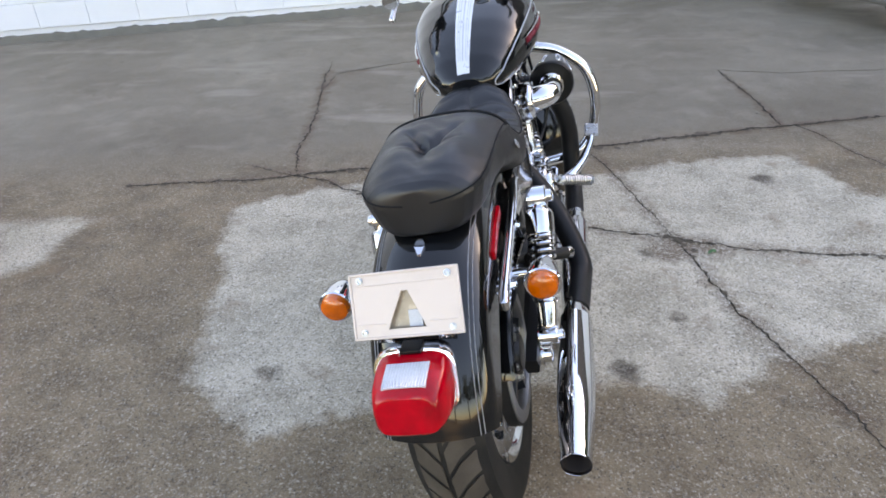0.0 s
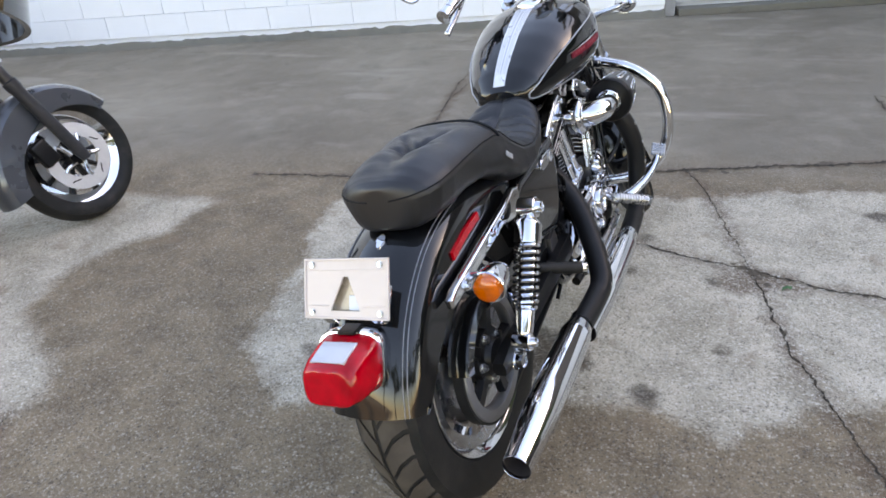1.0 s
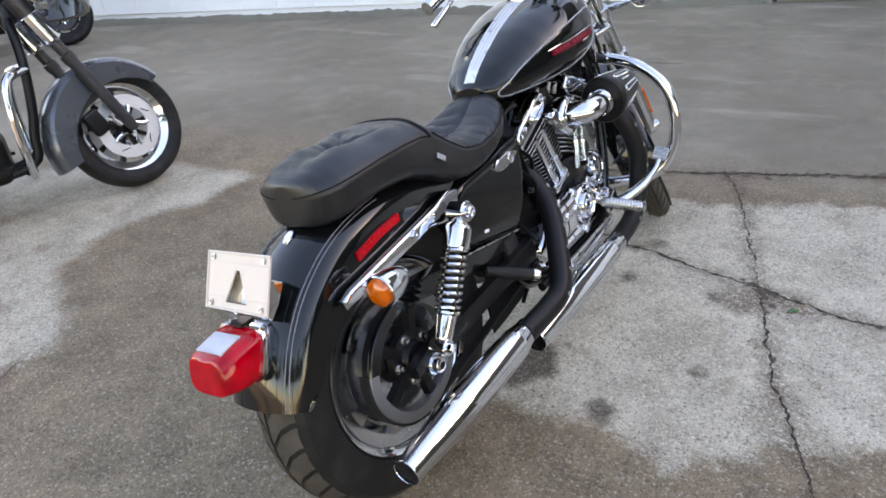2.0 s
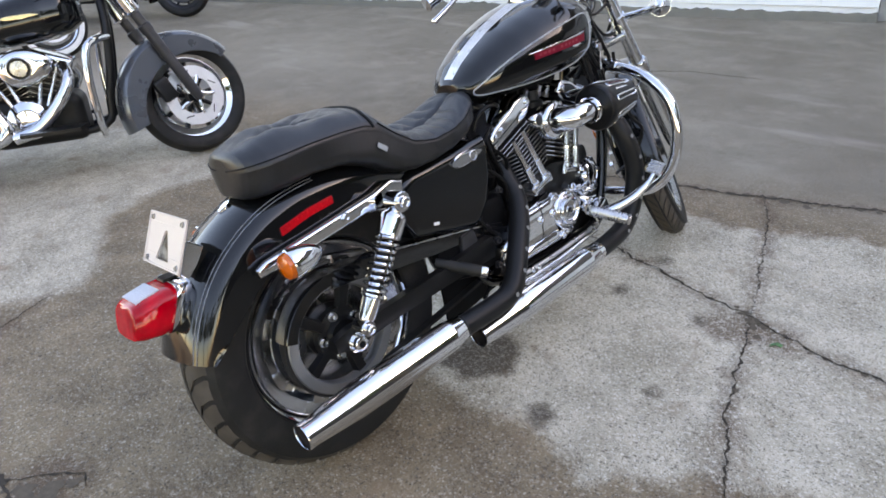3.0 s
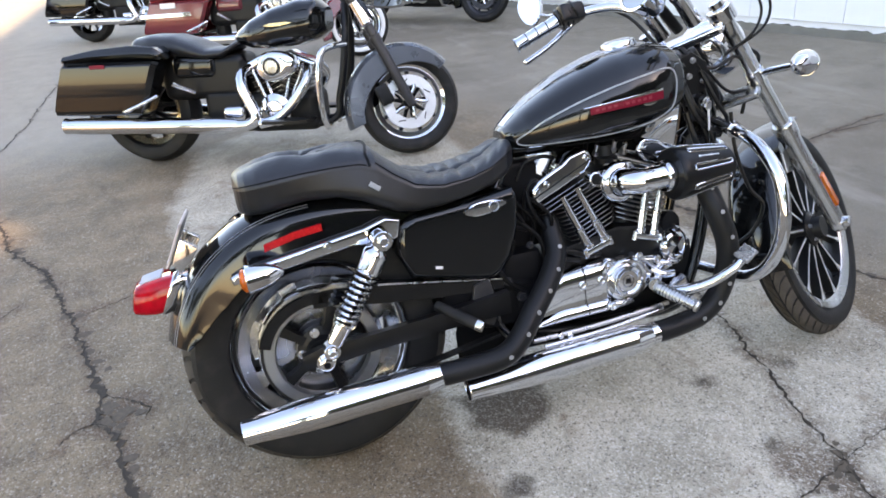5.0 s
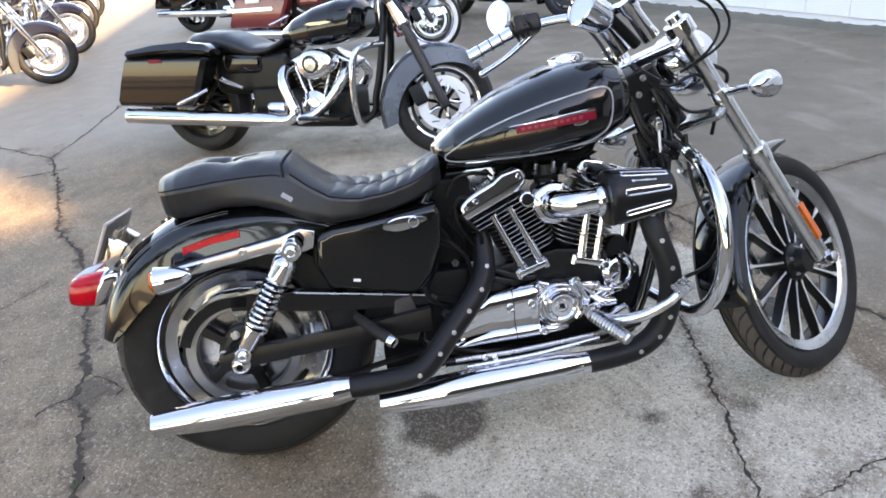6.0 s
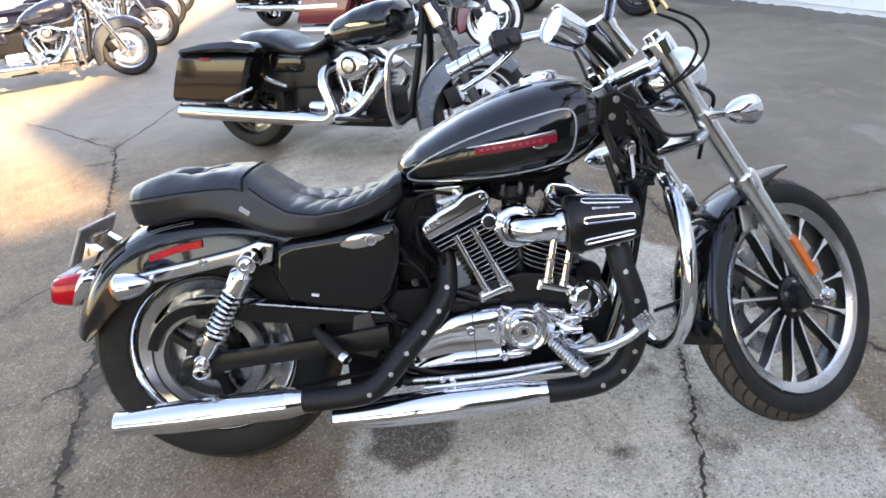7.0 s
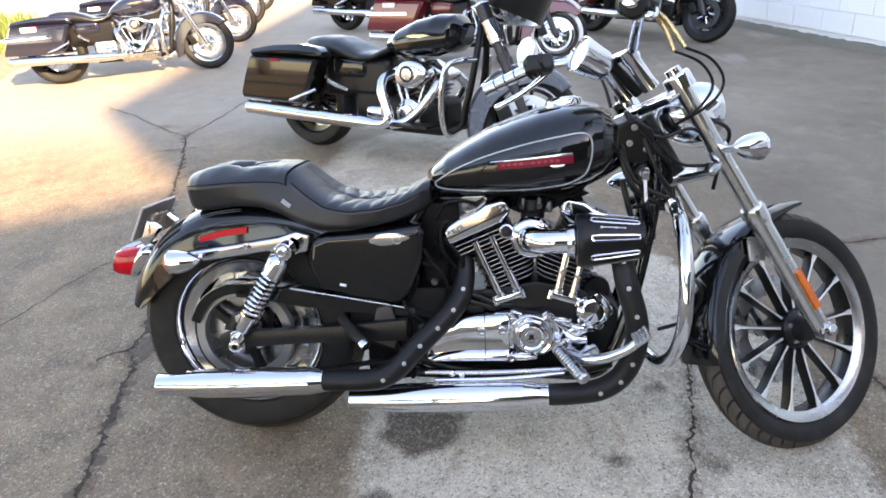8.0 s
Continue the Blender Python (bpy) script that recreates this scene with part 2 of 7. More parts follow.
WET = [[(0.03, 0.33), (0.06, 0.6), (0.2, 0.56), (0.26, 0.44), (0.16, 0.34), (0.1, 0.36)], [(1.33, 0.62), (1.6, 0.75), (1.75, 0.5), (1.45, 0.4), (1.2, 0.46)]]


WET += [[(x + r * k * math.cos(a), y + r * (1.5 - k) * math.sin(a)) for a, k in ((i * math.pi / 4, 0.75 + 0.25 * ((i * 5) % 3 - 1)) for i in range(8))] for x, y, r in STAINS]


def ground_material():
    m = bpy.data.materials.new("stained_concrete")
    m.use_nodes = True
    n, l = m.node_tree.nodes, m.node_tree.links
    b = n["Principled BSDF"]
    tc = n.new("ShaderNodeTexCoord")

    def noise_tex(scale, detail=6.0, rough=0.6):
        t = n.new("ShaderNodeTexNoise")
        t.inputs["Scale"].default_value, t.inputs["Detail"].default_value, t.inputs["Roughness"].default_value = scale, detail, rough
        l.new(tc.outputs["Object"], t.inputs["Vector"])
        return t.outputs[0]

    def rng(src, a, c, lo=0.0, hi=1.0):
        r = n.new("ShaderNodeMapRange")
        r.inputs[1].default_value, r.inputs[2].default_value, r.inputs[3].default_value, r.inputs[4].default_value = a, c, lo, hi
        l.new(src, r.inputs[0])
        return r.outputs[0]

    def op(kind, x, y):
        r = n.new("ShaderNodeMath")
        r.operation = kind
        for s, v in zip(r.inputs, (x, y)):
            if isinstance(v, (int, float)):
                s.default_value = v
            else:
                l.new(v, s)
        return r.outputs[0]

    def mix(f, x, y):
        r = n.new("ShaderNodeMix")
        r.data_type = "RGBA"
        for i, v in ((0, f), (6, x), (7, y)):
            if isinstance(v, (int, float, tuple)):
                r.inputs[i].default_value = v
            else:
                l.new(v, r.inputs[i])
        return r.outputs[2]

    at = n.new("ShaderNodeAttribute")
    at.attribute_name = "dry"
    edge = op("ADD", at.outputs["Fac"], op("MULTIPLY", op("SUBTRACT", noise_tex(7, 9, 0.72), 0.5), 0.24))
    dry = rng(edge, -0.025, 0.03)
    bl = n.new("ShaderNodeAttribute")
    bl.attribute_name = "bleached"
    faded = rng(op("ADD", bl.outputs["Fac"], op("MULTIPLY", op("SUBTRACT", noise_tex(7, 8, 0.7), 0.5), 0.2)), -0.03, 0.05, 0, 0.85)
    dry = op("MAXIMUM", dry, faded)
    wt = n.new("ShaderNodeAttribute")
    wt.attribute_name = "wet"
    wet = rng(op("ADD", wt.outputs["Fac"], op("MULTIPLY", op("SUBTRACT", noise_tex(14, 6), 0.5), 0.07)), -0.015, 0.02)
    big, mid = noise_tex(0.7, 5), noise_tex(5, 8, 0.65)
    film = mix(rng(mid, 0.35, 0.65), (0.130, 0.089, 0.052, 1), (0.262, 0.192, 0.121, 1))
    pale = mix(rng(mid, 0.33, 0.6), (0.3021, 0.256, 0.1895, 1), (0.53, 0.464, 0.3662, 1))
    # towards the wall the slab is worn smooth and grey brown
    sep = n.new("ShaderNodeSeparateXYZ")
    l.new(tc.outputs["Object"], sep.inputs[0])
    far = rng(op("ADD", op("SUBTRACT", sep.outputs[1], op("MULTIPLY", sep.outputs[0], 0.12)), op("MULTIPLY", mid, 0.5)), 1.9, 2.4)
    worn = mix(rng(big, 0.35, 0.7), (0.1537, 0.125, 0.092, 1), (0.2491, 0.213, 0.1656, 1))
    worn = mix(rng(noise_tex(2.6, 7, 0.7), 0.5, 0.72, 0, 0.5), worn, (0.3286, 0.285, 0.2254, 1))
    worn = mix(rng(noise_tex(3.4, 7, 0.7), 0.55, 0.75, 0, 0.55), worn, (0.106, 0.085, 0.06072, 1))
    pale = mix(rng(noise_tex(3.0, 7, 0.72), 0.52, 0.7, 0, 0.45), pale, (0.212, 0.165, 0.115, 1))
    far_left = rng(op("ADD", sep.outputs[0], op("MULTIPLY", mid, 0.6)), -2.2, -3.4)
    plain = mix(rng(mid, 0.3, 0.7), (0.2491, 0.215, 0.1702, 1), (0.3392, 0.295, 0.2346, 1))
    col = mix(dry, film, pale)
    col = mix(far_left, col, plain)
    col = mix(far, col, worn)
    col = mix(op("MULTIPLY", wet, 0.85), col, (0.075, 0.055, 0.037, 1))
    sl = n.new("ShaderNodeAttribute")
    sl.attribute_name = "soil"
    washed = op("ADD", sl.outputs["Fac"], op("MULTIPLY", op("SUBTRACT", noise_tex(11, 7, 0.7), 0.5), 0.22))
    col = mix(rng(washed, 0.05, -0.01, 0, 0.82), col, (0.115, 0.070, 0.042, 1))
    # aggregate showing in the worn face: crisp pale and dark stones of several sizes
    near = op("MULTIPLY", rng(far, 0.0, 1.0, 1.0, 0.15), rng(far_left, 0.0, 1.0, 1.0, 0.25))
    bare = rng(dry, 0.0, 1.0, 0.42, 1.0)
    for scale, pal, drk in ((75, 0.35, 0.30), (120, 0.60, 0.70), (185, 0.65, 0.85), (290, 0.65, 0.85)):
        vo = n.new("ShaderNodeTexVoronoi")
        vo.inputs["Scale"].default_value = scale
        wob = n.new("ShaderNodeMix")
        wob.data_type = "VECTOR"
        wob.inputs[0].default_value = 0.012
        l.new(tc.outputs["Object"], wob.inputs[4])
        nz = n.new("ShaderNodeTexNoise")
        nz.inputs["Scale"].default_value = scale * 1.3
        l.new(tc.outputs["Object"], nz.inputs["Vector"])
        l.new(nz.outputs["Color"], wob.inputs[5])
        l.new(wob.outputs[1], vo.inputs["Vector"])
        hue = n.new("ShaderNodeSeparateColor")
        l.new(vo.outputs["Color"], hue.inputs[0])
        spot = rng(vo.outputs["Distance"], 0.44, 0.38)
        tint = mix(hue.outputs[2], (0.60, 0.56, 0.49, 1), (0.80, 0.73, 0.62, 1))
        col = mix(op("MULTIPLY", op("MULTIPLY", spot, rng(hue.outputs[0], 0.76, 0.82)), op("MULTIPLY", op("MULTIPLY", near, bare), pal)), col, tint)
        dark = mix(hue.outputs[2], (0.032, 0.025, 0.018, 1), (0.10, 0.08, 0.06, 1))
        col = mix(op("MULTIPLY", op("MULTIPLY", spot, rng(hue.outputs[1], 0.82, 0.86)), op("MULTIPLY", near, drk)), col, dark)
    # fine sand and grit
    grit = noise_tex(210, 5, 0.8)
    col = mix(op("MULTIPLY", rng(grit, 0.55, 0.78, 0, 0.6), rng(dry, 0.0, 1.0, 0.6, 1.0)), col, (0.636, 0.56, 0.46, 1))
    col = mix(rng(grit, 0.45, 0.24, 0, 0.6), col, (0.0477, 0.038, 0.0276, 1))
    # coarser worn grit on the near slabs
    worn_face = op("MULTIPLY", rng(far, 0.0, 1.0, 1.0, 0.15), rng(far_left, 0.0, 1.0, 1.0, 0.35))
    coarse = noise_tex(95, 4, 0.75)
    col = mix(op("MULTIPLY", rng(coarse, 0.54, 0.64, 0, 0.6), op("MULTIPLY", worn_face, rng(dry, 0.0, 1.0, 0.22, 1.0))), col, (0.6148, 0.54, 0.4416, 1))
    col = mix(op("MULTIPLY", rng(coarse, 0.42, 0.36, 0, 0.32), worn_face), col, (0.0742, 0.06, 0.04416, 1))
    col = mix(op("MULTIPLY", wet, 0.55), col, (0.062, 0.045, 0.030, 1))
    # rusty blotches, oil spots and pale scuffs
    col = mix(op("MULTIPLY", rng(noise_tex(5.5, 5, 0.7), 0.58, 0.70, 0, 0.6), near), col, (0.22, 0.145, 0.09, 1))
    col = mix(rng(noise_tex(16, 2), 0.72, 0.78, 0, 0.75), col, (0.0583, 0.045, 0.03312, 1))
    st = n.new("ShaderNodeMapping")
    st.inputs["Scale"].default_value = (0.8, 2.6, 1)
    l.new(tc.outputs["Object"], st.inputs[0])
    sc = n.new("ShaderNodeTexNoise")
    sc.inputs["Scale"].default_value, sc.inputs["Detail"].default_value = 1.1, 4
    l.new(st.outputs[0], sc.inputs["Vector"])
    col = mix(op("MULTIPLY", rng(sc.outputs[0], 0.60, 0.70, 0, 0.5), far), col, (0.3498, 0.31, 0.2576, 1))
    l.new(col, b.inputs["Base Color"])
    l.new(rng(mid, 0.3, 0.7, 0.72, 0.92), b.inputs["Roughness"])
    b.inputs["Specular IOR Level"].default_value = 0.3
    bp = n.new("ShaderNodeBump")
    bp.inputs["Strength"].default_value, bp.inputs["Distance"].default_value = 0.65, 0.005
    l.new(op("ADD", noise_tex(140, 4), op("MULTIPLY", noise_tex(30, 5), 0.6)), bp.inputs["Height"])
    l.new(bp.outputs[0], b.inputs["Normal"])
    return m


CRACKS = (  # width and line of each open crack
    (0.015, [(-1.1, 1.72), (-0.71, 1.55), (-0.48, 1.39), (-0.12, 1.28), (0.11, 1.23), (0.31, 1.17), (0.45, 1.12), (0.65, 1.08), (0.82, 1.02), (1.03, 1.0), (1.5, 0.96), (2.2, 0.88)]),
    (0.007, [(0.38, 1.92), (0.45, 1.82), (0.54, 1.5), (0.62, 1.19), (0.65, 1.08)]),
    (0.010, [(0.65, 1.08), (0.7, 0.91), (0.75, 0.66), (0.82, 0.48), (0.91, 0.22), (1.0, -0.1)]),
    (0.027, [(-1.6, 1.5), (-1.04, 1.57), (-0.76, 1.66), (-0.5, 1.7), (-0.1, 1.79), (0.08, 1.85), (0.24, 1.88), (0.45, 1.94), (0.8, 2.05), (1.33, 2.2), (1.86, 2.33), (2.8, 2.56)]),
    (0.013, [(-1.19, 3.54), (-1.12, 3.01), (-1.01, 2.47), (-0.95, 1.89), (-0.87, 1.66)]),
    (0.007, [(-1.12, 3.26), (-0.63, 3.51), (-0.2, 3.55)]),
    (0.020, [(1.27, 3.18), (1.33, 2.58), (1.34, 2.22)]),
    (0.006, [(1.40, 2.23), (1.44, 2.15), (1.53, 1.9), (1.6, 1.72)]),
    (0.006, [(1.27, 3.18), (1.6, 3.1), (2.4, 3.15)]),
    (0.033, [(-3.11, -1.5), (-2.48, -1.27), (-1.8, -1.08), (-1.4, -0.87), (-1.0, -0.75), (-0.72, -0.68), (-0.62, -0.643), (-0.515, -0.63), (-0.45, -0.61), (-0.393, -0.617), (-0.31, -0.628), (-0.225, -0.556), (-0.09, -0.53), (0.0, -0.515), (0.09, -0.499), (0.238, -0.462), (0.325, -0.446), (0.6, -0.42), (0.9, -0.4)]),
    (0.009, [(-0.44, -0.60), (-0.39, -0.548), (-0.316, -0.476), (-0.278, -0.489)]),
    (0.008, [(-0.31, -0.628), (-0.30, -0.662), (-0.25, -0.70)]),
    (0.018, [(-3.11, -1.5), (-3.6, -1.42), (-4.13, -1.36), (-6, -1.3)]),
    (0.018, [(-3.11, -1.5), (-3.43, -1.84), (-3.84, -2.21), (-4.21, -2.63)]),
    (0.009, [(-2.76, -1.59), (-2.82, -1.31)]),
    (0.006, [(-0.3, -1.3), (-0.5, -1.22), (-0.94, -1.11), (-1.2, -0.95)]),
    (0.006, [(-1.22, -0.2), (-1.1, -0.45), (-1.0, -0.7)]),
    (0.007, [(-1.08, 2.9), (-1.09, 3.23), (-0.75, 3.45)]),
)


def build_ground():
    def axis(lo, hi, step):
        fine = list(np.arange(lo, hi, step))
        out, gap, x = [], step, hi
        while x < 400:
            out.append(x)
            gap *= 1.5
            x += gap
        inn, gap, x = [], step, lo
        while x > -400:
            gap *= 1.5
            x -= gap
            inn.append(x)
        return inn[::-1] + fine + out

    xs, ys = axis(-3.6, 2.4, 0.03), axis(-0.9, 2.4, 0.03)
    verts = [(float(x), float(y), 0.0) for y in ys for x in xs]
    w = len(xs)
    faces = [(j * w + i, j * w + i + 1, (j + 1) * w + i + 1, (j + 1) * w + i) for j in range(len(ys) - 1) for i in range(w - 1)]
    me = bpy.data.meshes.new("ground")
    me.from_pydata(verts, [], faces)
    for name, polys in (("dry", DRY), ("bleached", BLEACHED), ("wet", WET)):
        att = me.attributes.new(name, "FLOAT", "POINT")
        vals = []
        for x, y, _ in verts:
            v = -1.0
            if -4 < x < 3 and -1 < y < 2.5:
                for p in polys:
                    d = edge_distance(p, x, y)
                    v = max(v, d if inside(p, x, y) else -d)
            vals.append(v)
        att.data.foreach_set("value", vals)
    # brown soil washed along the cracks
    pv = np.array(verts)[:, :2]
    soil = np.full(len(verts), 9.0)
    near = np.where((pv[:, 0] > -4.2) & (pv[:, 0] < 3) & (pv[:, 1] > -2) & (pv[:, 1] < 3.6))[0]
    for _, pts in CRACKS:
        for p, q in zip(pts, pts[1:]):
            p, d = np.array(p), np.array(q) - np.array(p)
            t = np.clip(((pv[near] - p) @ d) / (d @ d), 0, 1)
            soil[near] = np.minimum(soil[near], np.linalg.norm(pv[near] - p - t[:, None] * d, axis=1))
    for x, y, r in ((0.67, 1.03, 0.06), (0.61, 0.98, 0.04), (0.75, 1.03, 0.05), (-1.0, -0.72, 0.05), (-0.33, -0.56, 0.08)):
        soil[near] = np.minimum(soil[near], np.hypot(pv[near, 0] - x, pv[near, 1] - y) - r)
    att = me.attributes.new("soil", "FLOAT", "POINT")
    att.data.foreach_set("value", soil.tolist())
    me.materials.append(ground_material())
    return tagged(new("ground", me), "stained cracked concrete yard with pale dry patches", "ground", kind="structure")


build_ground()
CRACKDIRT = mat("crack_dirt", (0.042, 0.031, 0.021), 0.95, 0, 0.5, 60, bump=0.5)
JOINTDIRT = mat("joint_dirt", (0.105, 0.08, 0.056), 0.95, 0, 0.5, 70, bump=0.5)
MOSS = mat("crack_moss", (0.048, 0.052, 0.011), 0.95, 0, 0.6, 90, bump=0.5)


def crack(pts, width, seed, fade=True, name="crack", material=None, label="dark open crack in the concrete slab"):
    """A jagged open joint: an uneven strip of dark dirt lying in the slab."""
    rnd = random.Random(seed)
    fine = []
    for (x0, y0), (x1, y1) in zip(pts, pts[1:]):
        n = max(2, int(math.hypot(x1 - x0, y1 - y0) / 0.011))
        for i in range(n):
            fine.append((x0 + (x1 - x0) * i / n, y0 + (y1 - y0) * i / n))
    fine.append(pts[-1])
    bm = bmesh.new()
    last, drift = None, 0.0
    for i, (x, y) in enumerate(fine):
        a, b = fine[max(i - 1, 0)], fine[min(i + 1, len(fine) - 1)]
        d = Vector((b[0] - a[0], b[1] - a[1], 0)).normalized()
        s = Vector((-d.y, d.x, 0))
        drift = drift * 0.82 + rnd.uniform(-0.0055, 0.0055)
        f = i / (len(fine) - 1)
        taper = min(1.0, 6 * f + 0.35, 6 * (1 - f) + 0.35) if fade else 1
        wl, wr = (width * taper * rnd.choice((0.12, 0.25, 0.45, 0.7, 1.2)) * rnd.uniform(0.5, 1.2) for _ in range(2))
        p = Vector((x, y, 0.0025)) + s * drift
        row = [bm.verts.new(p + s * wl), bm.verts.new(p + s * (wl - wr) * 0.3 - Vector((0, 0, 0.0012))), bm.verts.new(p - s * wr)]
        if last:
            bm.faces.new((last[0], row[0], row[1], last[1]))
            bm.faces.new((last[1], row[1], row[2], last[2]))
        last = row
    bmesh.ops.recalc_face_normals(bm, faces=bm.faces)
    ob = part(name, bm, material or CRACKDIRT)
    # crumbs and brown dirt gathered along the joint
    if material is None:
        bm = bmesh.new()
        for x, y in fine[::4]:
            if rnd.random() < 0.45:
                continue
            r = width * rnd.uniform(0.5, 1.9)
            ox, oy = rnd.gauss(0, width * 0.9), rnd.gauss(0, width * 0.9)
            ring = [bm.verts.new((x + ox + r * rnd.uniform(0.5, 1.3) * math.cos(a), y + oy + r * rnd.uniform(0.5, 1.3) * math.sin(a), 0.0012)) for a in (2 * math.pi * i / 7 for i in range(7))]
            bm.faces.new(ring)
        part("dirt", bm, JOINTDIRT, ob, "brown dirt along the crack")
    return tagged(ob, label, "crack", kind="structure")


for i, (w, pts) in enumerate(CRACKS):
    crack(pts, w * 0.48, 40 + i)
for k, (x, y, r) in enumerate(((0.66, 1.07, 0.022), (0.675, 1.035, 0.017), (0.63, 1.095, 0.014), (0.69, 1.06, 0.012), (0.7, 1.0, 0.012), (0.6, 1.11, 0.01), (-0.30, -0.59, 0.030), (-0.33, -0.545, 0.034), (-0.37, -0.585, 0.03), (-0.27, -0.545, 0.02), (-0.31, -0.50, 0.018), (-1.0, -0.72, 0.02), (0.74, 0.74, 0.012))):
    rnd = random.Random(70 + k)
    bm = bmesh.new()
    ring = [bm.verts.new((x + r * rnd.uniform(0.45, 1.3) * math.cos(a), y + r * rnd.uniform(0.45, 1.3) * math.sin(a), 0.0018)) for a in (2 * math.pi * i / 18 for i in range(18))]
    bm.faces.new(ring)
    tagged(part("dirt_patch", bm, JOINTDIRT), "brown dirt gathered where the slab is chipped", "dirt", kind="structure")
GREENLEAF = mat("green_scrap", (0.03, 0.12, 0.04), 0.5, 0, 0.3, 60)
bm = loft([[(0.742 + 0.014 * i, 0.978 + 0.007 * i - 0.005 + 0.010 * j, 0.004 + 0.006 * (i == 1) + 0.003 * j) for j in (0, 1)] + [(0.742 + 0.014 * i, 0.978 + 0.007 * i + 0.005 - 0.010 * j, 0.002 + 0.006 * (i == 1) + 0.003 * (1 - j)) for j in (0, 1)] for i in (0, 1, 2)])
tagged(part("leaf_scrap", bm, GREENLEAF), "small green leaf scrap lying by the crack", "leaf")
for k, run in enumerate(([(0.06, -0.505), (0.10, -0.497)], [(0.20, -0.471), (0.26, -0.457)], [(0.30, -0.451), (0.37, -0.442)])):
    crack(run, 0.012, 3 + k, name="moss", material=MOSS, label="yellow green moss in the slab joint")

# white painted block wall along the yard
WALL_ANG = math.atan(0.295)
WALL_M = pose(0, 5.58, 0, 0, 0, math.degrees(WALL_ANG))
# ---------- the motorcycle in front ----------
def rot_about(p, axis, deg):
    return Matrix.Translation(p) @ Matrix.Rotation(radians(deg), 4, Vector(axis)) @ Matrix.Translation(-Vector(p))


STAND = pose(0.0955, 0, 0, 0, 0, -3.4) @ pose(0, 0, 0, 0, -11.0, 0)
# parts bolted to the right flank, laid out for a smaller lean, swung round to the stand's lean
FLANK = STAND.inverted() @ pose(0.05, 0, 0, 0, 0, -3.4) @ pose(0, 0, 0, 0, -6.9, 0)
RAKE = radians(31.1)
FORK_DIR = Vector((0, -math.sin(RAKE), math.cos(RAKE)))
FORK_FWD = Vector((0, math.cos(RAKE), math.sin(RAKE)))
AXLE_F = Vector((0.003, 1.4655, 0.295))
STEER = rot_about(AXLE_F - FORK_FWD * 0.062, FORK_DIR, 35)
AXLE_R = Vector((0, 0.005, 0.318))


def free(*p):
    """A point of the turned bars, given in the flank's layout, as it would lie with the bars straight."""
    return STEER.inverted() @ FLANK @ Vector(p)


def fork_at(lat, up, fwd=0.0):
    """A point of the unsteered fork: lateral, distance up the fork from the axle, distance ahead of the tube."""
    return AXLE_F + Vector((lat, 0, 0)) + FORK_DIR * up + FORK_FWD * fwd


SEAT_Y = [-0.118, -0.1165, -0.112, -0.104, -0.090, -0.066, -0.03, 0.03, 0.10, 0.155, 0.19, 0.225, 0.27, 0.33, 0.40, 0.46, 0.505, 0.528]
SEAT_TOP = [0.742, 0.746, 0.751, 0.756, 0.760, 0.764, 0.766, 0.768, 0.771, 0.776, 0.768, 0.735, 0.700, 0.684, 0.686, 0.700, 0.722, 0.728]
SEAT_HW = [0.020, 0.040, 0.061, 0.078, 0.093, 0.106, 0.113, 0.116, 0.118, 0.122, 0.126, 0.130, 0.134, 0.132, 0.122, 0.106, 0.086, 0.062]
SEAT_LOW = [0.018, 0.034, 0.050, 0.064, 0.076, 0.088, 0.100, 0.112, 0.128, 0.142, 0.146, 0.146, 0.142, 0.136, 0.122, 0.106, 0.084, 0.060]
SEAT_BOT = [0.672, 0.668, 0.664, 0.660, 0.657, 0.657, 0.662, 0.671, 0.668, 0.650, 0.630, 0.614, 0.606, 0.608, 0.616, 0.628, 0.644, 0.660]
SEAT_MX = 0.010


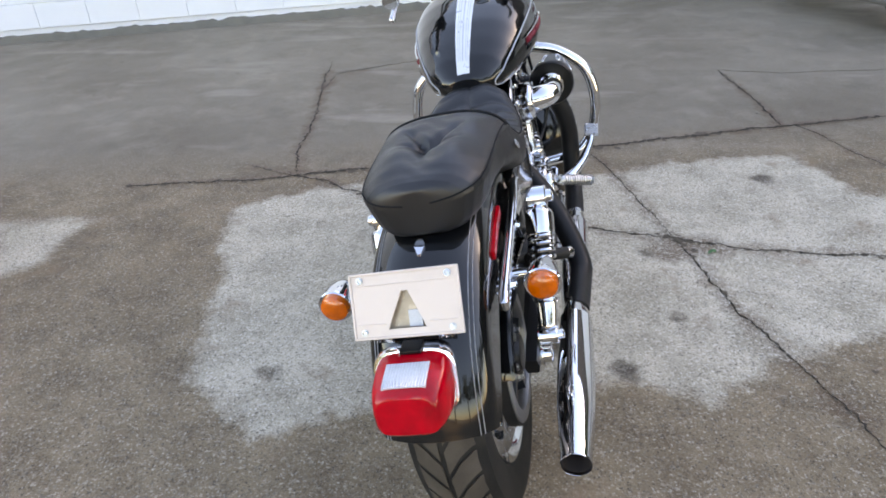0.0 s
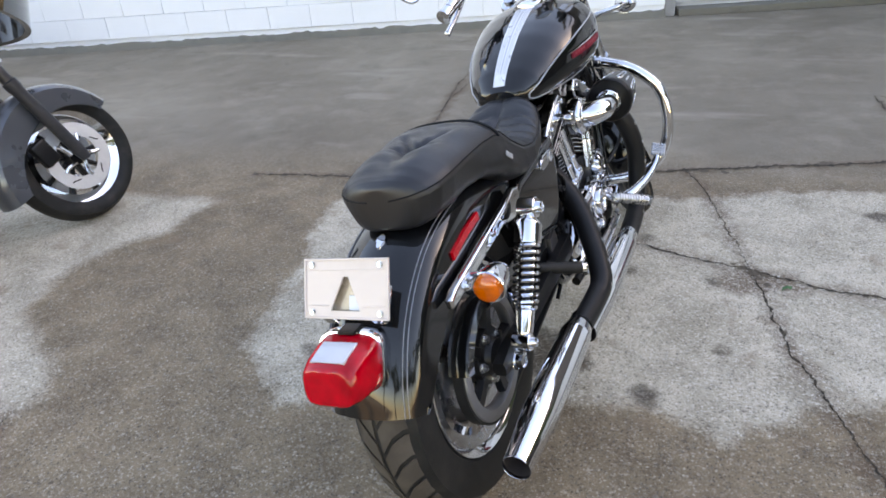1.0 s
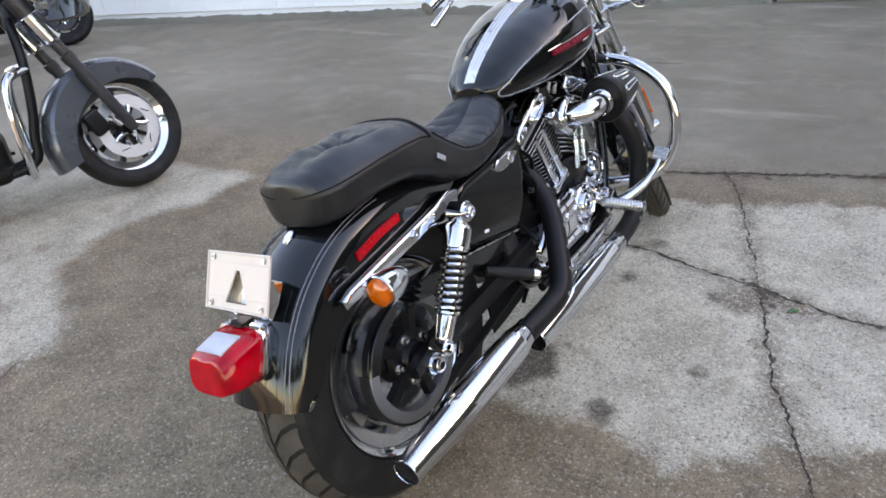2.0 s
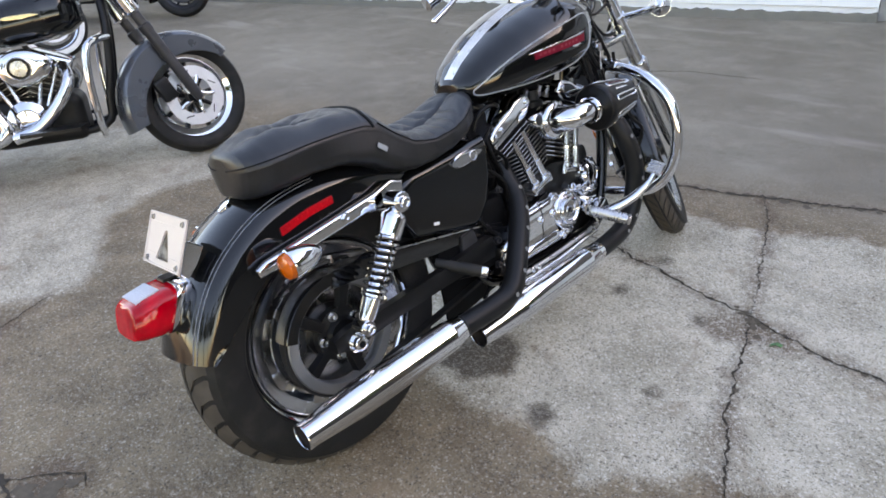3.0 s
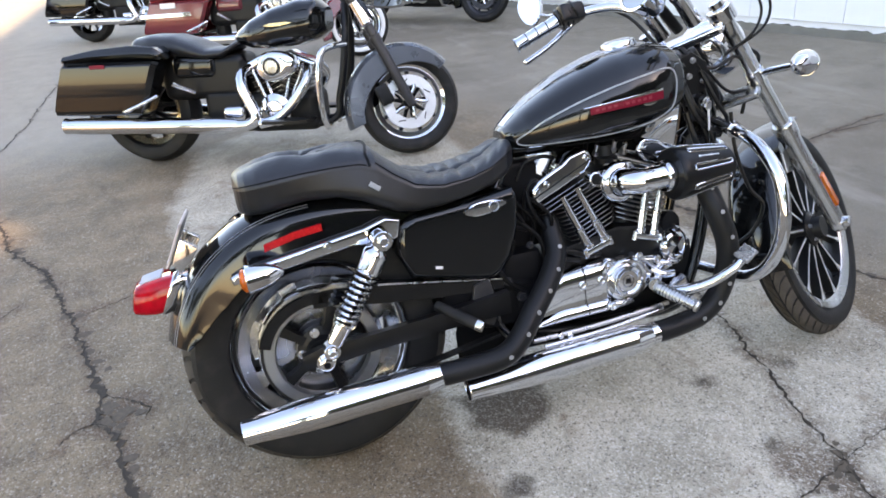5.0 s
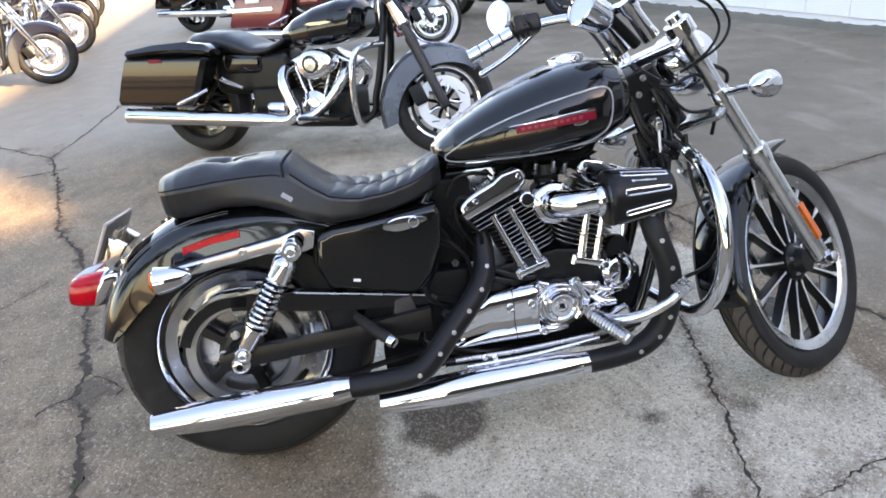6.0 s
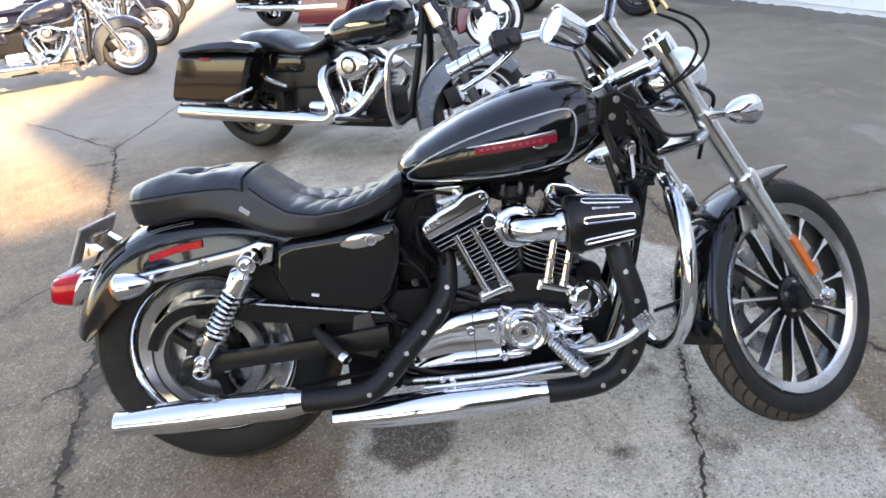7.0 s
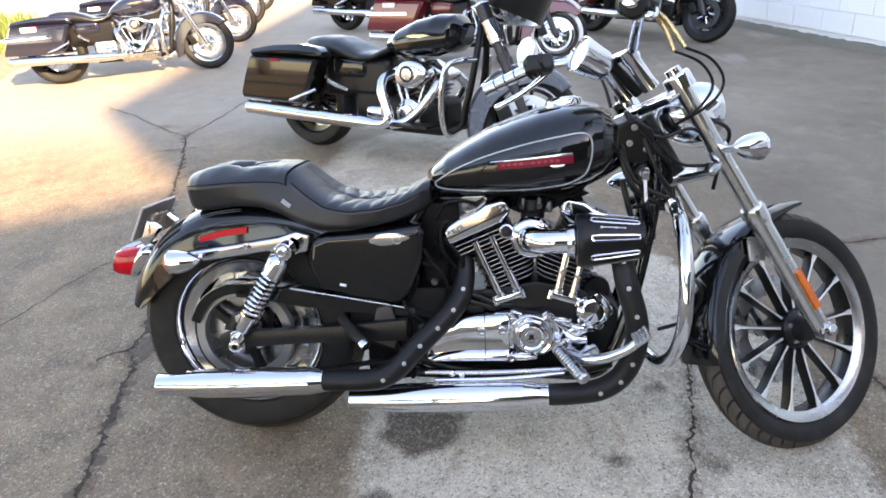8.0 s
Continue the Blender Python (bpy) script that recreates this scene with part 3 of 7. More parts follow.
def seat_top(y, u):
    """A point of the upholstery's upper face; u from -1 to 1 across it."""
    top, hw, bot = interp(y, SEAT_Y, SEAT_TOP), interp(y, SEAT_Y, SEAT_HW), interp(y, SEAT_Y, SEAT_BOT)
    mid = bot + (top - bot) * 0.60
    x = hw * u
    body = max(0.0, 1 - abs(u) ** 2.7) ** 0.5
    z = mid + (top - mid) * body
    if y < 0.2:
        # pillion: puffed lobes drawn down at a button, with creases running out of it
        k = min(1.0, body * 1.3) * interp(y, [-0.106, -0.07, 0.13, 0.19], [0, 1, 1, 0])
        z += 0.012 * math.exp(-((abs(u) - 0.45) / 0.3) ** 2 - ((y + 0.01) / 0.06) ** 2) * k
        z += 0.007 * math.exp(-((abs(u) - 0.62) / 0.22) ** 2 - ((y - 0.10) / 0.035) ** 2) * k
        z -= 0.020 * math.exp(-((y - 0.032) / 0.022) ** 2 - (x / 0.024) ** 2) * k
        v = 0.62 * (y - 0.03)
        if y > 0.03:
            z -= 0.012 * math.exp(-((abs(x) - v) / 0.0085) ** 2) * k * interp(y, [0.03, 0.05, 0.09, 0.115], [0, 1, 0.7, 0])
        z -= 0.009 * math.exp(-(x / 0.011) ** 2) * k * interp(y, [-0.045, 0.0, 0.03, 0.04], [0, 0.8, 1, 0])
        z -= 0.007 * math.exp(-((y - 0.035 - 0.12 * abs(x)) / 0.008) ** 2) * math.exp(-((abs(x) - 0.03) / 0.022) ** 2) * k
        z += 0.0012 * math.sin(140 * y + 60 * x + 2 * math.sin(70 * x)) * k * math.exp(-(x / 0.05) ** 2)
    else:
        f = math.exp(-((y - 0.38) / 0.115) ** 2)
        k = min(1.0, body * 1.25)
        z -= 0.014 * f * math.exp(-(u / 0.5) ** 2) * k
        ph = (y + 0.022 * u * u + 0.004 * math.sin(9 * u + 40 * y)) / 0.036
        puff = abs(math.sin(math.pi * ph)) ** 0.6
        z += 0.0075 * f * (puff - 0.6) * (1 - 0.4 * u * u) * k * min(1, abs(u) * 5 + 0.1)
        z -= 0.010 * math.exp(-(u / 0.06) ** 2) * f * k
    return (x + SEAT_MX, y, z)


def seat_ring(y):
    top, hw, bot, low = (interp(y, SEAT_Y, v) for v in (SEAT_TOP, SEAT_HW, SEAT_BOT, SEAT_LOW))
    mid = bot + (top - bot) * 0.60
    ring = [seat_top(y, math.sin(math.pi / 2 * s)) for s in np.linspace(1, -1, 61)]
    for i in range(1, 20):
        a = math.pi * i / 20
        c, s = math.cos(a), math.sin(a)
        z = mid - (mid - bot) * s ** 0.42
        f = (mid - z) / (mid - bot)
        ring.append((-(hw + (low - hw) * f) * math.copysign(abs(c) ** 0.42, c) + SEAT_MX, y, z))
    return ring


def build_seat(root):
    ys = list(np.linspace(-0.118, -0.090, 17)) + list(np.linspace(-0.086, 0.528, 170))
    seat = part("seat", loft([seat_ring(float(y)) for y in ys]), LEATHER, root, "black leather two-up seat with tufted pillion and ribbed rider part")
    # welts along the seams
    for s in (1, -1):
        part("seam", tube([Vector(seat_top(float(y), s * 0.975)) + Vector((s * 0.0008, 0, 0)) for y in np.concatenate([np.linspace(-0.1178, -0.09, 24), np.linspace(-0.085, 0.17, 40)])], 0.0017, 6, 1), PIPING, seat, "raised black seam piping")
        part("seam", tube([Vector(seat_top(float(y), s * interp(y, [0.19, 0.3, 0.515], [0.93, 0.97, 0.985]))) + Vector((s * 0.0008, 0, 0)) for y in np.linspace(0.19, 0.515, 40)], 0.0017, 6, 1), PIPING, seat, "raised black seam piping")
    pts = [Vector(seat_top(0.186 - 0.02 * float(u) ** 2 + 0.05 * max(0, abs(float(u)) - 0.8), float(u))) + Vector((0, 0, 0.0015)) for u in np.linspace(-0.985, 0.985, 51)]
    part("seam", tube(pts, 0.0032, 6, 1), PIPING, seat, "raised black seam piping")
    tag = box((0, 0, 0), (0.003, 0.026, 0.011), 0.0012, m=pose(0, 0, 0, -38, -8, 0))
    bmesh.ops.translate(tag, vec=(0.1455, 0.178, 0.688), verts=tag.verts)
    part("maker_tag", tag, GREYTAG, seat, "small grey metal maker's tag")
    part("button", dome((SEAT_MX, 0.032, 0.7475), (0, 0, 1), 0.008, 0.004), LEATHER, seat)
    return seat


# --- fuel tank: stations along its length ---
TANK_Y = [0.520, 0.535, 0.57, 0.62, 0.68, 0.74, 0.80, 0.86, 0.91, 0.95, 0.975, 0.990]
TANK_TOP = [0.742, 0.756, 0.785, 0.815, 0.846, 0.869, 0.888, 0.900, 0.902, 0.893, 0.876, 0.846]
TANK_BOT = [0.708, 0.698, 0.692, 0.690, 0.689, 0.689, 0.691, 0.697, 0.708, 0.730, 0.756, 0.800]
TANK_HW = [0.030, 0.062, 0.092, 0.116, 0.138, 0.154, 0.165, 0.169, 0.164, 0.147, 0.122, 0.060]


def tank_point(y, a, lift=0.0):
    top, bot, hw = (interp(y, TANK_Y, v) for v in (TANK_TOP, TANK_BOT, TANK_HW))
    mid = bot + (top - bot) * 0.46
    c, s = math.cos(a), math.sin(a)
    x = (hw + lift) * math.copysign(abs(c) ** 0.72, c)
    if s >= 0:
        z = mid + (top - mid + lift) * s ** 0.95
    else:
        z = mid - (mid - bot + lift) * abs(s) ** 0.55
    return Vector((x, y, z))


def tank_strip(a0, a1, y0, y1, lift, n=40, k=6):
    """A thin skin over the tank between two angles, that may vary along it."""
    rings = []
    for y in np.linspace(y0, y1, n):
        lo, hi = (a(float(y)) if callable(a) else a for a in (a0, a1))
        up = [tank_point(float(y), lo + (hi - lo) * i / k, lift) for i in range(k + 1)]
        down = [tank_point(float(y), hi - (hi - lo) * i / k, lift - 0.003) for i in range(k + 1)]
        rings.append(up + down)
    return loft(rings)


def tank_side(s, y, z, lift=0.0):
    """The point of the tank's flank s at a given length and height."""
    top, bot = interp(y, TANK_Y, TANK_TOP), interp(y, TANK_Y, TANK_BOT)
    mid = bot + (top - bot) * 0.46
    k = min(0.999, max(0.0, (z - mid) / (top - mid)) ** (1 / 0.95) if z >= mid else max(0.0, (mid - z) / (mid - bot)) ** (1 / 0.55))
    p = tank_point(y, math.copysign(math.asin(k), z - mid), lift)
    return Vector((s * p.x, p.y, p.z))


def build_tank(root):
    ys = np.concatenate([np.linspace(0.520, 0.6, 14), np.linspace(0.61, 0.93, 26), np.linspace(0.938, 0.990, 14)])
    rings = [[tank_point(float(y), 2 * math.pi * i / 56) for i in range(56)] for y in ys]
    tank = part("fuel_tank", loft(rings), PAINT, root, "glossy black teardrop fuel tank with silver stripe")

    def half(y):
        hw = interp(y, TANK_Y, TANK_HW)
        return (interp(y, [0.53, 0.62, 0.9], [0.015, 0.019, 0.027]) / hw) ** (1 / 0.72)

    part("stripe", tank_strip(lambda y: math.pi / 2 - half(y), lambda y: math.pi / 2 + half(y), 0.532, 0.955, 0.0008, 50, 10), SILVER, tank, "silver centre stripe with fine dark lines")
    for f in (-0.55, -0.28, 0.0, 0.28, 0.55):
        part("stripe_line", tank_strip(lambda y: math.pi / 2 + half(y) * (f - 0.03), lambda y: math.pi / 2 + half(y) * (f + 0.03), 0.56, 0.955, 0.0016, 40, 1), LINE, tank, "thin dark line in the stripe")
    # pinstripe loop on each side panel
    panel = ((0.545, 0.722), (0.60, 0.757), (0.665, 0.785), (0.72, 0.803), (0.78, 0.819), (0.85, 0.833), (0.893, 0.839), (0.913, 0.834), (0.921, 0.815), (0.919, 0.78), (0.908, 0.748), (0.885, 0.730), (0.85, 0.718), (0.78, 0.708), (0.71, 0.704), (0.62, 0.704), (0.565, 0.706), (0.546, 0.712), (0.545, 0.722))
    for s in (1, -1):
        loop = smooth_path([(0, y, z) for y, z in panel], 6)
        part("pinstripe", tube([tank_side(s, p.y, p.z, 0.0004) for p in loop], 0.0021, 5, 1), LINE, tank, "silver pinstripe")

        # long narrow badge: a chrome wing over a red bar, rising to the front
        def wing(y0, y1, low, high, lift):
            rings = []
            for y in np.linspace(y0, y1, 16):
                f = (float(y) - 0.690) / 0.190
                lo, hi = low(f), high(f)
                rings.append([tank_side(s, float(y), z, h) for z, h in ((lo, lift), ((lo + hi) / 2, lift + 0.0006), (hi, lift), (hi, lift - 0.004), (lo, lift - 0.004))])
            return loft(rings)

        part("badge", wing(0.702, 0.878, lambda f: 0.7590 + 0.0150 * f, lambda f: 0.7735 + 0.0185 * f, 0.0045), CRIMSON, tank, "narrow crimson and chrome tank badge")
        part("badge_trim", wing(0.686, 0.876, lambda f: 0.7740 + 0.0185 * f, lambda f: 0.7768 + 0.0212 * f, 0.0055), CHROME, tank, "chrome badge trim")
        part("badge_trim", wing(0.826, 0.858, lambda f: 0.7570 + 0.0130 * f - 0.004 * math.sin(math.pi * (f - 0.715) / 0.17), lambda f: 0.7586 + 0.0150 * f, 0.0045), CHROME, tank, "chrome badge trim")
        for i in range(10):
            y = 0.712 + 0.0140 * i
            part("lettering_bar", wing(y, y + 0.0085, lambda f: 0.7640 + 0.0162 * f, lambda f: 0.7695 + 0.0175 * f, 0.0050), PALERED, tank, "small pale red lettering bar")
    cap = lathe([(-0.01, 0.046), (0.004, 0.046), (0.012, 0.042), (0.017, 0.03), (0.019, 0.0)], 32, (0.0, 0.865, 0.897), (0, -0.12, 1))
    part("fuel_cap", cap, CHROME, tank, "chrome fuel cap")
    for s in (1, -1):
        part("tank_seam", tube([tank_point(float(y), -1.15 if s > 0 else math.pi + 1.15, 0.0) for y in np.linspace(0.54, 0.96, 22)], 0.003, 6, 1), PAINT, tank)
    return tank


# --- rear fender ---
FEND = [(0.30, 0.632), (0.20, 0.668), (0.08, 0.682), (-0.03, 0.676), (-0.122, 0.651), (-0.202, 0.604), (-0.261, 0.546), (-0.305, 0.475), (-0.329, 0.412)]


def fender_frame():
    path = smooth_path([(0, y, z) for y, z in FEND], 7)
    out = []
    for i, p in enumerate(path):
        d = (path[min(i + 1, len(path) - 1)] - path[max(i - 1, 0)]).normalized()
        out.append((p, Vector((0, d.z, -d.y)) * -1 if Vector((0, d.z, -d.y)).dot(p - AXLE_R) < 0 else Vector((0, d.z, -d.y)), i / (len(path) - 1)))
    return out


def fender_point(p, nrm, f, u, lift=0.0):
    """u from -1 to 1 across the fender; its flanks hang down along the normal."""
    hw = 0.103 + 0.004 * math.sin(math.pi * f)
    depth = interp(f, [0, 0.2, 0.5, 0.75, 0.92, 1.0], [0.06, 0.10, 0.115, 0.105, 0.075, 0.05])
    a = abs(u)
    if a < 0.72:
        t = a / 0.72
        x, d = hw * 0.96 * math.sin(t * math.pi / 2 * 0.93), 0.052 * (1 - math.cos(t * math.pi / 2 * 0.96))
    else:
        t = (a - 0.72) / 0.28
        x, d = hw * (0.955 + 0.045 * t), 0.049 + (depth - 0.049) * t
    return p + Vector((math.copysign(x, u), 0, 0)) - nrm * (d - lift)


def build_fender(root):
    fr = fender_frame()
    n = 34
    rings = []
    for p, nrm, f in fr:
        outer = [fender_point(p, nrm, f, -1 + 2 * i / n) for i in range(n + 1)]
        inner = [fender_point(p, nrm, f, 1 - 2 * i / n, -0.003) + Vector((-0.003 * math.copysign(1, 1 - 2 * i / n), 0, 0)) for i in range(n + 1)]
        rings.append(outer + inner)
    fender = part("rear_fender", loft(rings), PAINT, root, "glossy black rear fender with silver pinstripes")
    for s in (1, -1):
        for u in (0.42, 0.47):
            pts = [fender_point(p, nrm, f, s * u, 0.0004) for p, nrm, f in fr if f > 0.3]
            part("pinstripe", tube(pts, 0.0009, 5, 1), FINELINE, fender, "silver pinstripe")
        # red side reflector on the flank
        rf = loft([[(s * (0.1035 + h), y, z + dz) for h, dz in ((0, -0.0085), (0.006, -0.0075), (0.006, 0.0075), (0, 0.0085))] for y, z in ((-0.078, 0.590), (-0.01, 0.606), (0.052, 0.613))])
        part("side_reflector", rf, REFLECT, fender, "red side reflector")
        # chrome strut with raised shock mount
        out = [(0.225, 0.602), (0.19, 0.612), (0.14, 0.597), (-0.135, 0.556), (-0.160, 0.545), (-0.156, 0.527), (-0.12, 0.529), (0.11, 0.560), (0.17, 0.548), (0.215, 0.560)]
        bm = prism(out, 0.112, 0.131, 0.0075, seg=4)
        if s < 0:
            mirrored(bm)
        strut = part("fender_strut", bm, CHROME, fender, "chrome fender strut")
        for y, z in ((0.057, 0.574), (-0.1, 0.543)):
            b = bolt((0.131, y, z), (1, 0, 0), 0.008, 0.008)
            part("bolt", mirrored(b) if s < 0 else b, CHROME, strut)
    badge = loft([[(0.009 * math.cos(a) * (1.0 if math.sin(a) > -0.2 else 0.75), -0.130 + 0.014 * math.sin(a), 0.6475 + 0.007 * math.sin(a) + h) for a in (2 * math.pi * i / 20 for i in range(20))] for h in (0.0, 0.005)])
    part("fender_badge", badge, CHROME, fender, "small chrome fender badge")
    return fender


def rounded_section(c, hw, hh, up, n=28, e=0.5, w_low=1.0):
    """A rounded rectangle round c, across x and along up."""
    pts = []
    for i in range(n):
        a = 2 * math.pi * i / n
        x, t = math.copysign(abs(math.cos(a)) ** e, math.cos(a)), math.copysign(abs(math.sin(a)) ** e, math.sin(a))
        pts.append(Vector(c) + Vector((hw * x * (1 if t > 0 else w_low), 0, 0)) + Vector(up) * (hh * t))
    return pts


def build_tail(root):
    up0, up1 = Vector((0, 0.43, 0.90)).normalized(), Vector((0, 0.24, 0.97)).normalized()
    c0, c1 = Vector((-0.006, -0.297, 0.513)), Vector((-0.006, -0.378, 0.511))
    lens = [rounded_section(c0.lerp(c1, t), hw, hh, up0.lerp(up1, t), e=e) for t, hw, hh, e in ((0, 0.061, 0.047, 0.5), (0.3, 0.061, 0.046, 0.5), (0.7, 0.057, 0.040, 0.52), (0.93, 0.050, 0.034, 0.55), (1.0, 0.042, 0.028, 0.6))]
    tail = part("tail_light", loft(lens), RED, root, "red tail light with clear number-plate window and chrome base")
    d = (c1 - c0).normalized()
    base = [rounded_section(c0 - d * o, hw, hh, up0, e=0.5) for o, hw, hh in ((0.03, 0.056, 0.044), (0.015, 0.062, 0.048), (0.002, 0.067, 0.051), (-0.006, 0.066, 0.050))]
    part("base", loft(base), CHROME, tail, "chrome tail light base")
    top = []
    for t in (0.36, 0.6, 0.84):
        c = c0.lerp(c1, t)
        u = up0.lerp(up1, t)
        hh = interp(t, [0, 0.3, 0.7, 0.93], [0.047, 0.046, 0.040, 0.034]) + 0.0015
        top.append([c + u * hh + Vector((x, 0, 0)) for x in (-0.034, -0.017, 0, 0.017, 0.034)] + [c + u * (hh - 0.006) + Vector((x, 0, 0)) for x in (0.034, 0.017, 0, -0.017, -0.034)])
    win = part("clear_window", loft(top), CLEARLENS, tail, "clear ribbed window")
    for i in range(15):
        x = -0.032 + 0.064 * i / 14
        a, b = (c0.lerp(c1, t) + up0.lerp(up1, t) * (interp(t, [0, 0.3, 0.7, 0.93], [0.047, 0.046, 0.040, 0.034]) + 0.0018) + Vector((x, 0, 0)) for t in (0.38, 0.86))
        part("window_rib", tube([a, b], 0.0014, 5, 1), CLEARLENS, win)
    # no opening is cut: a black piece paints the slot's shade
    slot = c0 + up0 * 0.052 + d * 0.002
    part("base_slot_shade", box(slot, (0.034, 0.03, 0.006), 0.0015), SATIN, tail, "black piece for the shade of a slot in the chrome base")
    # number plate on its bracket
    ux = Vector((1.0, -0.020, -0.005)).normalized()
    uz = Vector((0.0, 0.5176, 1.0)).normalized()
    uz = (uz - ux * uz.dot(ux)).normalized()
    c = Vector((-0.0014, -0.2568, 0.6265))
    pm = Matrix((( *ux[:], 0), (*uz[:], 0), (*ux.cross(uz)[:], 0), (0, 0, 0, 1))).transposed()
    pm.translation = c
    # outer outline with rounded corners, and a triangular hole
    bm = bmesh.new()
    w, h, r = 0.0855, 0.0489, 0.007
    outer = []
    for cx, cy, a0 in ((w - r, h - r, 0), (-w + r, h - r, 90), (-w + r, -h + r, 180), (w - r, -h + r, 270)):
        outer += [(cx + r * math.cos(radians(a0 + 30 * i)), cy + r * math.sin(radians(a0 + 30 * i))) for i in range(4)]
    tri = [(-0.031, -0.037), (0.029, -0.037), (0.027, -0.031), (0.005, 0.020), (-0.005, 0.020), (-0.029, -0.031)]
    loops = []
    for pts in (outer, tri):
        vs = [bm.verts.new((x, y, 0)) for x, y in pts]
        loops += [bm.edges.new((vs[i], vs[(i + 1) % len(vs)])) for i in range(len(vs))]
    bmesh.ops.triangle_fill(bm, edges=loops, use_beauty=True)
    got = bmesh.ops.extrude_face_region(bm, geom=bm.faces[:])
    bmesh.ops.translate(bm, vec=(0, 0, 0.003), verts=[v for v in got["geom"] if isinstance(v, bmesh.types.BMVert)])
    bmesh.ops.recalc_face_normals(bm, faces=bm.faces)
    plate = part("number_plate", bm, PLATE, root, "blank white number plate with a triangular cut-out", m=pm)
    for sx in (-1, 1):
        strip = box((sx * 0.059, 0, -0.0015), (0.052, 0.096, 0.0015), 0.0004, 1)
        part("plate_back", strip, GREYALLOY, plate, "dull dark plate backing", m=pm)
    strip = box((0, 0.036, -0.0015), (0.066, 0.03, 0.0015), 0.0004, 1)
    part("plate_back", strip, GREYALLOY, plate, "dull dark plate backing", m=pm)
    rim = bmesh.new()
    for a, b in ((( -w, h), (w, h)), ((w, h), (w, -h)), ((w, -h), (-w, -h)), ((-w, -h), (-w, h))):
        box(((a[0] + b[0]) / 2, (a[1] + b[1]) / 2, 0.003), (abs(a[0] - b[0]) + 0.004, abs(a[1] - b[1]) + 0.004, 0.005), 0.0015, bm=rim)
    part("plate_frame", rim, PLATE, plate, "thin raised plate rim", m=pm)
    for y, x0, x1 in ((0.032, -0.078, 0.078), (-0.028, -0.078, -0.035), (-0.028, 0.035, 0.078)):
        part("plate_ridge", tube([(x0, y, 0.0032), (x1, y, 0.0032)], 0.0012, 5, 1), PLATE, plate, m=pm)
    for x in (-0.070, 0.070):
        for y in (0.040, -0.040):
            part("screw", bolt((x, y, 0.003), (0, 0, 1), 0.0045, 0.004), STEEL, plate, "plate screw", m=pm)
    part("rear_reflector", box((0, -0.012, -0.012), (0.072, 0.07, 0.004), 0.0015), AMBERGLASS, plate, "amber grey reflector behind the cut-out", m=pm)
    part("reflector_window", box((0.010, -0.024, -0.009), (0.022, 0.026, 0.003), 0.001), CLEARLENS, plate, "small clear window", m=pm)
    br = bmesh.new()
    loft([[(x, y, z) for y, z in ((-0.250, 0.637), (-0.215, 0.610), (-0.238, 0.580), (-0.262, 0.560), (-0.278, 0.585))] for x in (0.036, 0.062)], bm=br)
    bmesh.ops.bevel(br, geom=br.edges[:], offset=0.003, segments=2, profile=0.5, affect='EDGES')
    part("plate_bracket", br.copy(), CHROME, plate, "chrome plate lamp bracket")
    part("plate_bracket", mirrored(br), CHROME, plate, "chrome plate lamp bracket")
    return tail


def signal(root, c, aim, stem_from, label, m=None, amber_ring=True, name="turn_signal"):
    """Chrome bullet turn signal: c at the lens, aim the way the lens faces."""
    c, aim = Vector(c), Vector(aim).normalized()
    body = lathe([(-0.072, 0.0), (-0.069, 0.007), (-0.058, 0.016), (-0.04, 0.0245), (-0.02, 0.029), (0.0, 0.031), (0.004, 0.031), (0.004, 0.028)], 28, c, aim)
    sig = part(name, body, CHROME, root, label, m=m)
    part("lens", lathe([(-0.004, 0.0265), (0.005, 0.0268), (0.014, 0.0245), (0.019, 0.017), (0.021, 0.0)], 28, c, aim), AMBER, sig, "amber lens", m=m)
    part("bezel", lathe([(-0.002, 0.026), (-0.002, 0.0315), (0.004, 0.0318), (0.0065, 0.030), (0.006, 0.0262)], 28, c, aim, closed=True), CHROME, sig, m=m)
    part("stem", tube([stem_from, Vector(stem_from).lerp(c - aim * 0.035, 0.5), c - aim * 0.035], [0.011, 0.009, 0.0085], 12, 4), CHROME, sig, m=m)
    return sig


